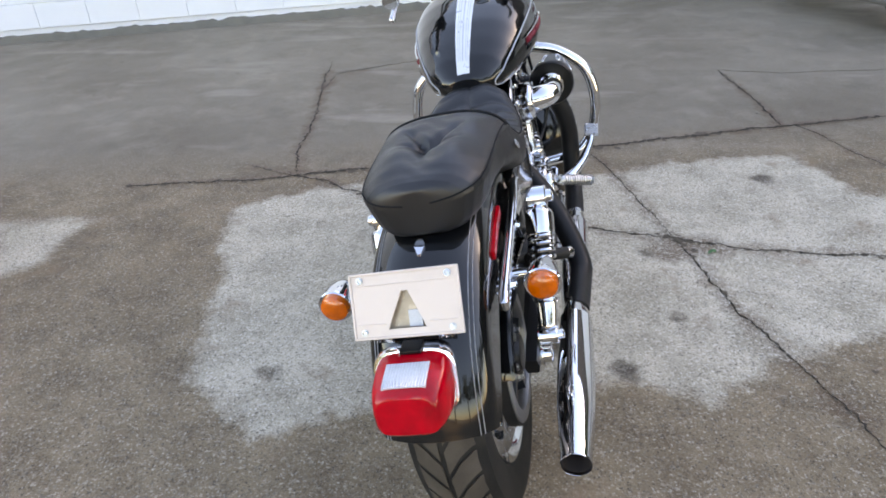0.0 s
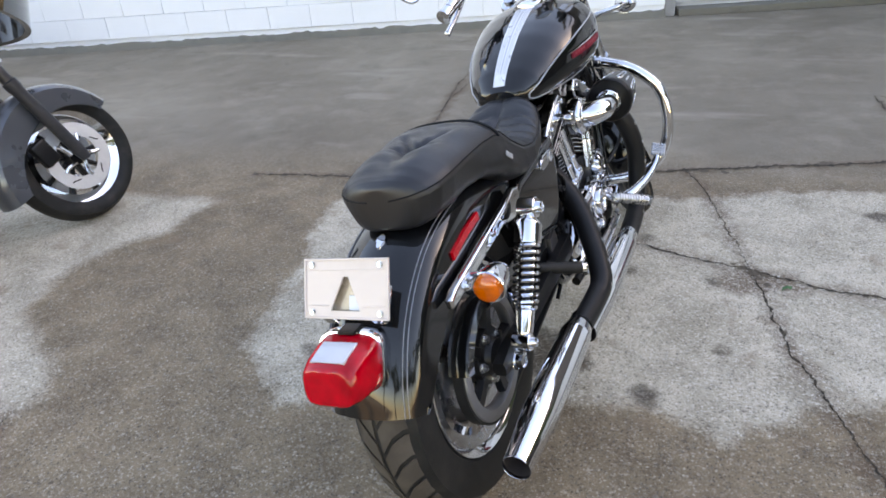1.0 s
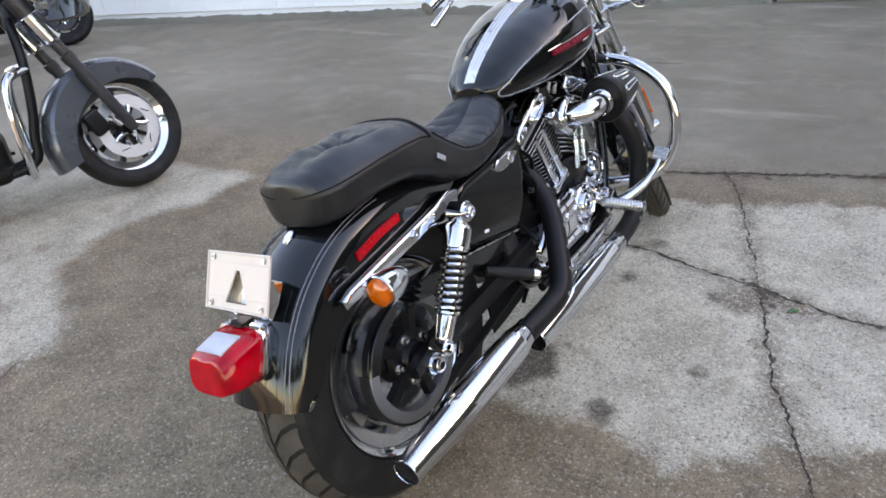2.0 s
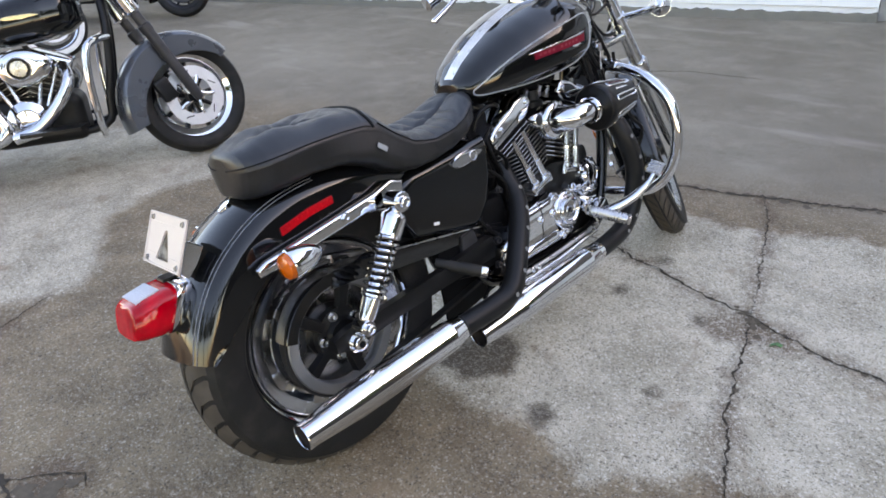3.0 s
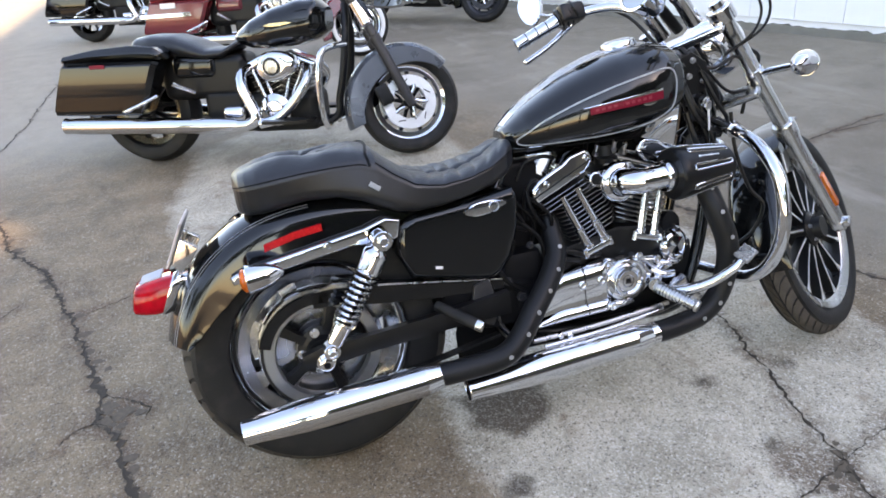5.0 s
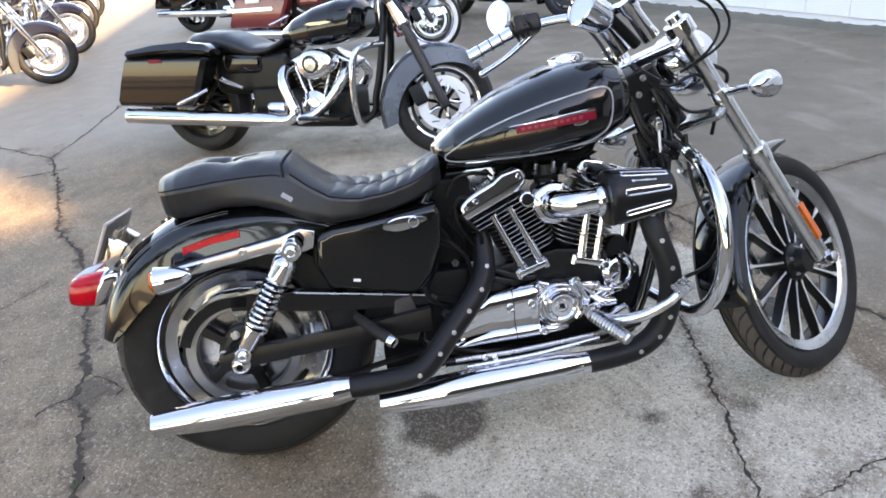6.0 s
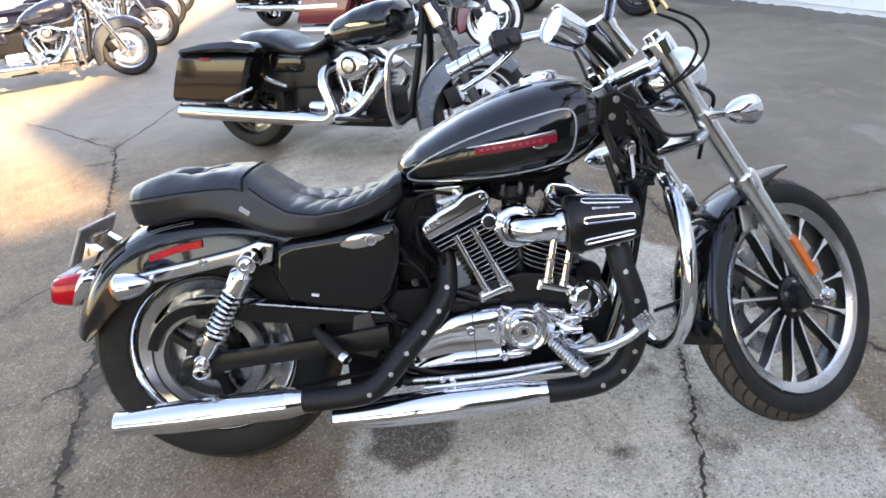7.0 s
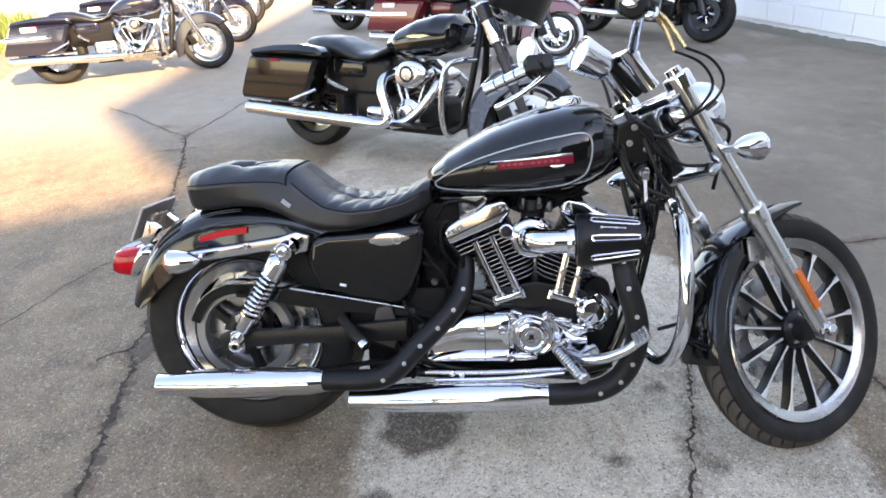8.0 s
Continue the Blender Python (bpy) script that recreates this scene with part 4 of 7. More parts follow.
def build_rear_wheel(root):
    c = AXLE_R
    R = 0.316
    wheel = part("rear_wheel", lathe([(-0.055, 0.196), (-0.062, 0.209), (-0.056, 0.212), (-0.045, 0.2), (-0.03, 0.188), (0.03, 0.188), (0.045, 0.2), (0.056, 0.212), (0.062, 0.209), (0.055, 0.196), (0.034, 0.181), (-0.034, 0.181)], 72, c, closed=True), CHROME, root, "slotted chrome disc rear wheel with fat black tyre")
    part("tyre", lathe(tyre_profile(R, 0.204, 0.143), 96, c), RUBBER, wheel, "fat black rear tyre, dusty tread")
    part("tread", tread_blocks(c, R - 0.0005, 0.143, 34, (1, -1)), TREAD, wheel, "worn tread bars")
    # disc with long curved slots
    for side in (0.040, -0.040):
        part("slotted_disc", lathe([(side * 0.8 - 0.004, 0.055), (side - 0.004, 0.148), (side + 0.003, 0.149), (side + 0.004, 0.146), (side * 0.8 + 0.004, 0.055)], 72, c, closed=True), DULLCHROME, wheel, "dull chrome disc with long curved slots")
        part("disc_rim", lathe([(side - 0.004, 0.167), (side * 1.15 - 0.004, 0.194), (side * 1.15 + 0.004, 0.194), (side + 0.003, 0.166)], 72, c, closed=True), DULLCHROME, wheel)
        for i in range(8):
            a = 45 * i + 12
            part("disc_bridge", lathe([(side - 0.0038, 0.1455), (side - 0.0038, 0.1695), (side + 0.0036, 0.1695), (side + 0.0036, 0.1455)], 6, c, closed=True, a0=a, a1=a + 15), DULLCHROME, wheel)
    part("hub", lathe([(-0.09, 0.0), (-0.09, 0.03), (-0.05, 0.04), (-0.04, 0.062), (0.04, 0.062), (0.05, 0.045), (0.075, 0.04), (0.075, 0.0)], 32, c), SATIN, wheel, "black wheel hub")
    # toothed belt pulley on the right
    px = 0.078
    pulley = bmesh.new()
    lathe([(px - 0.014, 0.112), (px - 0.014, 0.134), (px - 0.011, 0.1365), (px + 0.011, 0.1365), (px + 0.014, 0.134), (px + 0.014, 0.112), (px + 0.006, 0.108), (px - 0.006, 0.108)], 60, c, bm=pulley, closed=True)
    pl = part("belt_pulley", pulley, GREYALLOY, wheel, "grey alloy belt pulley with five spokes")
    for i in range(5):
        a = radians(72 * i + 20)
        d, t = Vector((0, math.sin(a), math.cos(a))), Vector((0, math.cos(a), -math.sin(a)))
        sp = loft([[c + Vector((px + dx, 0, 0)) + d * r + t * w for dx, w in ((-0.008, -ww), (0.008, -ww * 0.7), (0.008, ww * 0.7), (-0.008, ww))] for r, ww in ((0.035, 0.022), (0.07, 0.013), (0.112, 0.017))])
        part("pulley_spoke", sp, SATIN, pl, "black pulley spoke")
        part("bolt", bolt(c + Vector((px + 0.006, 0, 0)) + Vector((0, math.sin(a + 0.63), math.cos(a + 0.63))) * 0.048, (1, 0, 0), 0.0085, 0.012), STEEL, pl)
    part("pulley_hub", lathe([(px - 0.01, 0.0), (px - 0.01, 0.062), (px + 0.006, 0.06), (px + 0.01, 0.04), (px + 0.022, 0.034), (px + 0.022, 0.0)], 32, c), SATIN, pl)
    return wheel


def build_drive(root):
    c = AXLE_R
    # belt run over the pulley and forward to the gearbox
    gear = Vector((0, 0.60, 0.335))
    belt = bmesh.new()
    for z_off, sgn in ((0.139, 1), (-0.139, -1)):
        a = c + Vector((0.078, 0.01, z_off))
        b = gear + Vector((0.078, 0.0, sgn * 0.06))
        u = Vector((0, 0, 0.0035))
        loft([[p + Vector((-0.011, 0, 0)) - u, p + Vector((0.011, 0, 0)) - u, p + Vector((0.011, 0, 0)) + u, p + Vector((-0.011, 0, 0)) + u] for p in (a, b)], bm=belt)
    lathe([(0.067, 0.1365), (0.089, 0.1365), (0.089, 0.1425), (0.067, 0.1425)], 40, c, bm=belt, closed=True, a0=0, a1=180)
    part("drive_belt", belt, RUBBER, root, "black toothed drive belt")
    # upper guard: curved over the pulley, then a long plate with a bright top edge
    guard = bmesh.new()
    lathe([(0.064, 0.143), (0.064, 0.150), (0.100, 0.150), (0.106, 0.146), (0.106, 0.122), (0.102, 0.122), (0.102, 0.143)], 30, c, bm=guard, closed=True, a0=-14, a1=72)
    prism([(0.0, 0.466), (0.05, 0.468), (0.18, 0.449), (0.30, 0.428), (0.46, 0.399), (0.46, 0.376), (0.30, 0.388), (0.16, 0.405), (0.06, 0.425), (0.0, 0.43)], 0.100, 0.106, 0.0015, guard)
    prism([(-0.02, 0.466), (0.05, 0.468), (0.18, 0.449), (0.30, 0.428), (0.46, 0.399), (0.46, 0.394), (0.30, 0.423), (0.18, 0.444), (0.05, 0.463), (-0.02, 0.461)], 0.064, 0.106, 0.001, guard)
    g = part("belt_guard", guard, PAINT, root, "glossy black belt guard with bright edge")
    part("edge_trim", tube([(0.107, 0.15, 0.4545), (0.107, 0.30, 0.4285), (0.107, 0.46, 0.3995)], 0.0022, 6, 4), STEEL, g, "thin bright edge")
    # black plate beside the belt, added to darken the gap under the swingarm
    part("dark_gap_plate", prism([(0.335, 0.165), (0.40, 0.17), (0.60, 0.20), (0.64, 0.33), (0.36, 0.335), (0.335, 0.26)], 0.044, 0.050, 0.002), BLACKMETAL, root, "black plate added to darken the gap under the swingarm")
    # swingarm legs
    for s in (1, -1):
        arm = bmesh.new()
        loft([[(s * x, y, z + dz) for x, dz in ((0.112, -h), (0.134, -h), (0.138, 0), (0.134, h), (0.112, h), (0.108, 0))] for y, z, h in ((-0.045, 0.318, 0.014), (0.0, 0.32, 0.024), (0.12, 0.327, 0.02), (0.30, 0.338, 0.022), (0.46, 0.348, 0.028))], bm=arm)
        part("swingarm_leg", arm, SATIN, root, "black swingarm")
        part("axle_nut", lathe([(0.136, 0.022), (0.142, 0.022), (0.142, 0.017), (0.158, 0.017), (0.16, 0.014), (0.16, 0.008), (0.150, 0.007), (0.150, 0.0)], 12, (0, 0.004, 0.310), (s, 0, 0)), CHROME, root, "chrome axle nut with hollow end")
        # black disc set in the nut's hollow, its shade put into the colour
        part("axle_bore_shade", lathe([(0.1505, 0.0), (0.1505, 0.0069), (0.153, 0.0069), (0.153, 0.0)], 12, (0, 0.004, 0.310), (s, 0, 0)), BLACKMETAL, root, "black disc for the shade in the hollow axle end")
    part("swingarm_bridge", box((0, 0.44, 0.345), (0.22, 0.06, 0.05), 0.01), BLACKMETAL, root)


def build_shocks(root):
    for s in (1, -1):
        top, bot = Vector((s * 0.166, 0.170, 0.573)), Vector((s * 0.157, 0.020, 0.343))
        d = (top - bot).normalized()
        L = (top - bot).length
        shock = part("shock_absorber", lathe([(L - 0.074, 0.0), (L - 0.074, 0.028), (L - 0.07, 0.0285), (L - 0.035, 0.0285), (L - 0.028, 0.026), (L - 0.022, 0.017), (L - 0.012, 0.013), (L, 0.011), (L, 0)], 28, bot, d), CHROME, root, "chrome coil-over shock absorber")
        part("spring", helix(bot + d * 0.070, top - d * 0.070, 0.0238, 0.0046, 9.4), CHROME, shock, "chrome coil spring")
        part("damper_rod", lathe([(0.05, 0.0), (0.05, 0.0155), (L - 0.09, 0.0155), (L - 0.09, 0)], 20, bot, d), SATIN, shock, "black damper body")
        part("lower_body", lathe([(0.0, 0.0), (0.0, 0.012), (0.014, 0.014), (0.02, 0.019), (0.064, 0.0215), (0.068, 0.0265), (0.073, 0.0265), (0.073, 0.0)], 24, bot, d), CHROME, shock)
        for p, r in ((top, 0.0225), (bot, 0.0185)):
            part("eye", lathe([(-0.02, 0.0), (-0.02, r), (0.016, r), (0.018, r * 0.9), (0.018, r * 0.62), (0.02, r * 0.6), (0.028, r * 0.55), (0.03, r * 0.4), (0.026, r * 0.36), (0.026, 0)], 24, p, (s, 0, 0)), CHROME, shock, "chrome shock mount bolt")


def muffler(root, a, b, r, label):
    """Chrome muffler from its front cone a to its open tip b."""
    a, b = Vector(a), Vector(b)
    d = (b - a)
    L = d.length
    prof = [(0.0, r * 0.70), (0.004, r * 0.75), (0.05, r * 0.98), (0.055, r), (L * 0.55, r * 1.06), (L * 0.72, r * 1.03), (L * 0.97, r * 0.78), (L, r * 0.79), (L + 0.003, r * 0.76), (L, r * 0.72), (L - 0.10, r * 0.70), (L - 0.10, 0)]
    mf = part("muffler", lathe(prof, 40, a, d), CHROME, root, label, m=FLANK)
    part("tip_lining", lathe([(L - 0.003, r * 0.715), (L - 0.095, r * 0.69), (L - 0.095, 0.001)], 32, a, d), mat("soot", (0.03, 0.022, 0.02), 0.8, 0, 0.4, 60), mf, "sooty inside of the pipe", m=FLANK)
    part("clamp", lathe([(-0.012, r * 0.72), (-0.012, r * 0.76), (0.006, r * 0.78), (0.006, r * 0.7)], 32, a, d, closed=True), CHROME, mf, m=FLANK)
    return mf


def build_exhaust(root):
    rear = [(0.03, 0.60, 0.545), (0.055, 0.612, 0.515), (0.082, 0.612, 0.472), (0.118, 0.602, 0.428), (0.158, 0.562, 0.384), (0.194, 0.507, 0.338), (0.222, 0.457, 0.291), (0.234, 0.42, 0.265), (0.232, 0.37, 0.251), (0.225, 0.255, 0.245)]
    front = [(0.06, 0.955, 0.575), (0.10, 0.98, 0.58), (0.15, 0.995, 0.55), (0.188, 1.006, 0.49), (0.206, 1.028, 0.41), (0.208, 1.030, 0.34), (0.208, 1.005, 0.265), (0.210, 0.955, 0.222), (0.212, 0.88, 0.207), (0.213, 0.795, 0.203)]
    for pts, lab in ((rear, "black wrapped rear exhaust pipe with pierced heat shield"), (front, "black front exhaust pipe with pierced heat shield")):
        pipe = part("exhaust_pipe", tube(pts, [0.021, 0.023, 0.0265, 0.0275, 0.0275, 0.0275, 0.0275, 0.0275, 0.0275, 0.027], 20, 8), HEAT, root, lab, m=FLANK)
        path = smooth_path(pts, 8)
        acc, nxt = 0.0, 0.13
        for i in range(1, len(path) - 1):
            acc += (path[i] - path[i - 1]).length
            if acc > nxt and len(path) * 0.25 < i < len(path) * 0.82:
                nxt = acc + 0.056
                e = (path[i + 1] - path[i - 1]).normalized()
                out = (Vector((1, 0, 0.12)) - e * e.dot(Vector((1, 0, 0.12)))).normalized()
                part("shield_hole", lathe([(-0.003, 0.0056), (0.0008, 0.0056), (0.0012, 0.0044), (0.0010, 0)], 14, path[i] + out * 0.0272, out), HOLEMETAL, pipe, "bright metal in the pierced hole", m=FLANK)
    muffler(root, (0.22, 0.268, 0.242), (0.222, -0.195, 0.225), 0.0365, "long chrome rear muffler")
    muffler(root, (0.213, 0.81, 0.203), (0.212, 0.318, 0.182), 0.0365, "long chrome front muffler")


def cylinder_frame(front):
    """The tilted frame of one cylinder of the vee: its y runs along the head, its z up the bore."""
    tilt = 22.5 if front else -22.5
    ax = Vector((0, math.sin(radians(tilt)), math.cos(radians(tilt))))
    fw = Vector((0, ax.z, -ax.y))
    fm = Matrix(((1, 0, 0, 0), (0, fw.y, ax.y, 0), (0, fw.z, ax.z, 0), (0, 0, 0, 1)))
    return Matrix.Translation((0, 0.9355 if front else 0.6445, 0.582)) @ fm


def fin_plate(x, y0, y1, z, thick, cut=0.016):
    """One cooling fin: a thin plate with clipped corners."""
    ring = [(-x, y0 + cut), (-x + cut, y0), (x - cut, y0), (x, y0 + cut), (x, y1 - cut), (x - cut, y1), (-x + cut, y1), (-x, y1 - cut)]
    return loft([[(a, b, z + h) for a, b in ring] for h in (-thick / 2, thick / 2)])


def build_cylinder(root, front):
    m = cylinder_frame(front)
    s = 1 if front else -1            # the crank side of the head lies at -s along the frame's y
    c = -0.034 * s
    cyl = part("cylinder", lathe([(-0.20, 0.0), (-0.20, 0.052), (0.0, 0.052), (0.0, 0.0)], 32, (0, c, 0), (0, 0, 1)), CASE, root, "air-cooled cylinder with black fins and bright edges", m=m)
    for i in range(13):
        z = -0.004 - 0.0118 * i
        if i < 3:
            lo, hi, x = -0.074, 0.074, 0.088
        else:
            lo, hi, x = c - 0.070, c + 0.070, 0.082
        # the two stacks meet at an upright face in the middle of the vee
        reach = (0.1415 - 0.3827 * abs(z)) / 0.9239
        if s > 0:
            lo = max(lo, -reach)
        else:
            hi = min(hi, reach)
        part("fin", fin_plate(x, lo, hi, z, 0.0034), FINS, cyl, m=m)
        edge = bmesh.new()
        box((x, (lo + hi) / 2, z), (0.0022, hi - lo - 0.030, 0.0028), 0.0008, 1, bm=edge)
        for e, d in ((lo, 1), (hi, -1)):
            box((x - 0.0085, e + d * 0.008, z), (0.0025, 0.0235, 0.0028), 0.0006, 1, m=pose(0, 0, 0, 0, 0, -45 * d), bm=edge)
        part("fin_edge", edge, FINEDGE, cyl, m=m)
    # two-piece rocker box: a long chrome cover with a stepped top, on a darker base
    k = -s
    body = [(-0.073 * k, 0.004), (0.072 * k, 0.006), (0.097 * k, 0.019), (0.103 * k, 0.028), (0.103 * k, 0.050), (0.094 * k, 0.061), (0.052 * k, 0.067), (0.026 * k, 0.060), (-0.024 * k, 0.058), (-0.052 * k, 0.054), (-0.072 * k, 0.044), (-0.076 * k, 0.028)]
    rb = part("rocker_box", prism(body, -0.086, 0.088, 0.010, seg=4), CHROME, root, "chrome rocker box", m=m)
    part("gasket", prism([(-0.074 * k, 0.0225), (0.1005 * k, 0.0285), (0.1015 * k, 0.0315), (-0.075 * k, 0.0255)], -0.087, 0.0886, 0.0006, seg=1), SATIN, rb, "dark gasket line", m=m)
    for i in range(6):
        y = (-0.018 + 0.0075 * i) * k
        part("rocker_rib", box((0.072, y, 0.0595), (0.026, 0.0034, 0.008), 0.001, 1), CHROME, rb, m=m)
    for y, z in ((-0.058, 0.036), (-0.030, 0.038), (0.088, 0.040)):
        part("rocker_bolt", lathe([(0, 0.0075), (0.006, 0.0075), (0.0075, 0.006), (0.0075, 0.0035), (0.004, 0.003), (0.004, 0)], 12, (0.0865, y * k, z), (1, 0, 0)), CHROME, rb, m=m)
    # push-rod covers on their tappet block
    for i in (0, 1):
        if front:
            b0, t0 = Vector((0.086, 0.846 + 0.038 * i, 0.434 - 0.012 * i)), Vector((0.083, 0.878 + 0.040 * i, 0.578 - 0.008 * i))
        else:
            b0, t0 = Vector((0.086, 0.701 + 0.045 * i, 0.424 + 0.014 * i)), Vector((0.083, 0.639 + 0.041 * i, 0.568 + 0.016 * i))
        L = (t0 - b0).length
        part("pushrod_cover", lathe([(0, 0.0), (0, 0.0145), (0.010, 0.0145), (0.012, 0.0115), (0.052, 0.0115), (0.054, 0.0125), (0.060, 0.0125), (0.062, 0.0098), (L, 0.0098), (L, 0)], 18, b0, t0 - b0), CHROME, root, "chrome push-rod cover")
    c0, a0 = ((0.863, 0.421), -17) if front else ((0.722, 0.424), 17)
    tb = bmesh.new()
    box((0, 0, 0), (0.040, 0.074, 0.016), 0.004, bm=tb)
    for e in (-1, 1):
        lathe([(-0.012, 0.0), (-0.012, 0.0085), (0.010, 0.0085), (0.012, 0.006), (0.012, 0)], 10, (0.010, e * 0.036, 0.0), (0, 0, 1), bm=tb)
    part("tappet_block", tb, CHROME, root, "chrome tappet block", m=pose(0.082, c0[0], c0[1], a0, 0, 0))


def build_engine(root):
    part("crankcase", prism([(0.50, 0.28), (0.52, 0.40), (0.60, 0.43), (0.69, 0.445), (0.79, 0.462), (0.89, 0.445), (0.96, 0.43), (1.0, 0.38), (1.0, 0.29), (0.95, 0.225), (0.60, 0.215), (0.52, 0.235)], -0.11, 0.082, 0.012), CASE, root, "black engine crankcase")
    for front in (True, False):
        build_cylinder(root, front)
    # long sprocket cover: a rounded shoulder, a flat sloping face and a rolled foot
    rings = []
    for y in np.linspace(0.500, 0.730, 26):
        y = float(y)
        zt = interp(y, [0.500, 0.525, 0.56, 0.60, 0.73], [0.318, 0.338, 0.366, 0.383, 0.392])
        zb = interp(y, [0.500, 0.515, 0.73], [0.262, 0.258, 0.258])
        out = interp(y, [0.500, 0.508, 0.525, 0.718, 0.727, 0.730], [0.40, 0.75, 1, 1, 0.85, 0.55])
        h = zt - zb
        prof = [(0.0, 1.0), (0.014, 1.0), (0.028, 0.985), (0.037, 0.95), (0.043, 0.89), (0.046, 0.80), (0.046, 0.70), (0.044, 0.60), (0.042, 0.50), (0.042, 0.36), (0.043, 0.27), (0.050, 0.235), (0.0545, 0.17), (0.0545, 0.10), (0.050, 0.035), (0.040, 0.0), (0.0, 0.0)]
        rings.append([(0.086 + px * out, y, zb + pz * h) for px, pz in prof])
    spc = part("sprocket_cover", loft(rings), CHROME, root, "long bulged chrome sprocket cover")
    part("cover_joint", tube([(0.0862 + px, 0.661, 0.258 + 0.1335 * pz) for px, pz in ((0.029, 0.985), (0.038, 0.95), (0.0465, 0.80), (0.0445, 0.6), (0.0425, 0.36), (0.0505, 0.235), (0.055, 0.13), (0.05, 0.03))], 0.0011, 5, 3), SATIN, spc, "fine joint line")
    for y, z, x in ((0.654, 0.345, 0.1315), (0.706, 0.347, 0.1315), (0.728, 0.276, 0.140)):
        part("cover_bolt", lathe([(-0.01, 0.0), (-0.01, 0.011), (0.004, 0.011), (0.006, 0.009), (0.006, 0.0055), (0.002, 0.005), (0.002, 0)], 18, (x, y, z), (1, 0, 0)), CHROME, spc)
    part("cover_foot", tube([(0.132, 0.735, 0.276), (0.132, 0.76, 0.275), (0.124, 0.79, 0.272)], [0.011, 0.010, 0.007], 12, 4), CHROME, spc)
    # cam cover: flat chrome plate with webs, a ringed round cover in the middle
    cam_out = [(0.715, 0.335), (0.716, 0.385), (0.732, 0.396), (0.752, 0.390), (0.772, 0.378), (0.796, 0.378), (0.812, 0.392), (0.826, 0.390), (0.838, 0.379), (0.868, 0.376), (0.880, 0.366), (0.872, 0.355), (0.846, 0.354), (0.858, 0.330), (0.846, 0.298), (0.812, 0.272), (0.77, 0.264), (0.735, 0.276), (0.718, 0.30)]
    cam_cover = part("gear_cover", prism(cam_out, 0.086, 0.118, 0.007, seg=3), CHROME, root, "chrome gear-case cover")
    # flat black plate that paints the shade between the webs
    part("web_shade", prism([(0.75, 0.384), (0.775, 0.372), (0.792, 0.372), (0.806, 0.385), (0.80, 0.35), (0.76, 0.35)], 0.112, 0.1186, 0.001, seg=1), SATIN, cam_cover, "dark plate for the shade between the webs")
    for a, b in (((0.733, 0.386), (0.758, 0.365)), ((0.818, 0.384), (0.800, 0.362)), ((0.826, 0.378), (0.862, 0.346)), ((0.872, 0.366), (0.834, 0.372))):
        part("cover_web", tube([(0.119, *a), (0.1215, (a[0] + b[0]) / 2, (a[1] + b[1]) / 2), (0.119, *b)], [0.0075, 0.005, 0.0065], 12, 3), CHROME, cam_cover)
    for y, z in ((0.729, 0.381), (0.819, 0.384), (0.869, 0.366)):
        part("cover_bolt", lathe([(0, 0.0), (0, 0.0115), (0.006, 0.0115), (0.009, 0.009), (0.009, 0.0055), (0.004, 0.005), (0.004, 0)], 16, (0.117, y, z), (1, 0, 0)), CHROME, cam_cover)
    rc = part("round_cover", lathe([(0.10, 0.0), (0.10, 0.060), (0.118, 0.060), (0.125, 0.0575), (0.128, 0.053), (0.1265, 0.047), (0.124, 0.0455), (0.124, 0.043), (0.134, 0.0415), (0.139, 0.0375), (0.140, 0.032), (0.137, 0.0275), (0.1345, 0.026), (0.1345, 0.0165), (0.1365, 0.0155), (0.1365, 0.0145), (0.1345, 0.0135), (0.1345, 0.0)], 56, (0, 0.7785, 0.330), (1, 0, 0)), CHROME, cam_cover, "round chrome timing cover with rings")
    emb = bmesh.new()
    box((0.1355, 0.7785, 0.333), (0.003, 0.012, 0.009), 0.001, bm=emb)
    box((0.1355, 0.7785, 0.326), (0.003, 0.018, 0.003), 0.001, bm=emb)
    part("cover_emblem", emb, SATIN, rc, "small plain dark emblem")
    # lobed chrome cover towards the front
    ax = Vector((1, 0.16, 0.05)).normalized()
    c = Vector((0.070, 0.930, 0.384))
    fc = part("lobed_cover", lathe([(0.0, 0.0), (0.0, 0.046), (0.026, 0.046), (0.034, 0.042), (0.040, 0.033), (0.041, 0.027), (0.039, 0.025), (0.042, 0.0)], 44, c, ax), CHROME, root, "lobed chrome front cover")
    u = ax.orthogonal().normalized()
    v = ax.cross(u)
    for i in range(5):
        a = 2 * math.pi * i / 5 + 0.5
        e = math.cos(a) * u + math.sin(a) * v
        lobe = part("lobe", loft([[c + ax * h + e * (0.038 + 0.0125 * k * math.cos(q)) + ax.cross(e) * (0.0145 * k * math.sin(q)) for q in (2 * math.pi * j / 18 for j in range(18))] for h, k in ((0.004, 1.0), (0.028, 1.0), (0.034, 0.86), (0.036, 0.5))]), CHROME, fc)
        part("bolt", lathe([(0, 0.0), (0, 0.0062), (0.004, 0.0062), (0.005, 0.004), (0.005, 0)], 10, c + ax * 0.035 + e * 0.040, ax), DARKMETAL, lobe)
    part("oil_filter", lathe([(0, 0.0), (0, 0.034), (0.006, 0.037), (0.068, 0.037), (0.076, 0.033), (0.078, 0.0)], 32, (0.0, 0.925, 0.425), (1, 0.3, 0.12)), SATIN, root, "black oil filter canister")
    # oil pump and its short chrome pipes
    part("oil_pump", box((0.092, 0.892, 0.338), (0.050, 0.060, 0.032), 0.009, 3, m=pose(0, 0, 0, 24, 0, 0)), CHROME, root, "chrome oil pump cover")
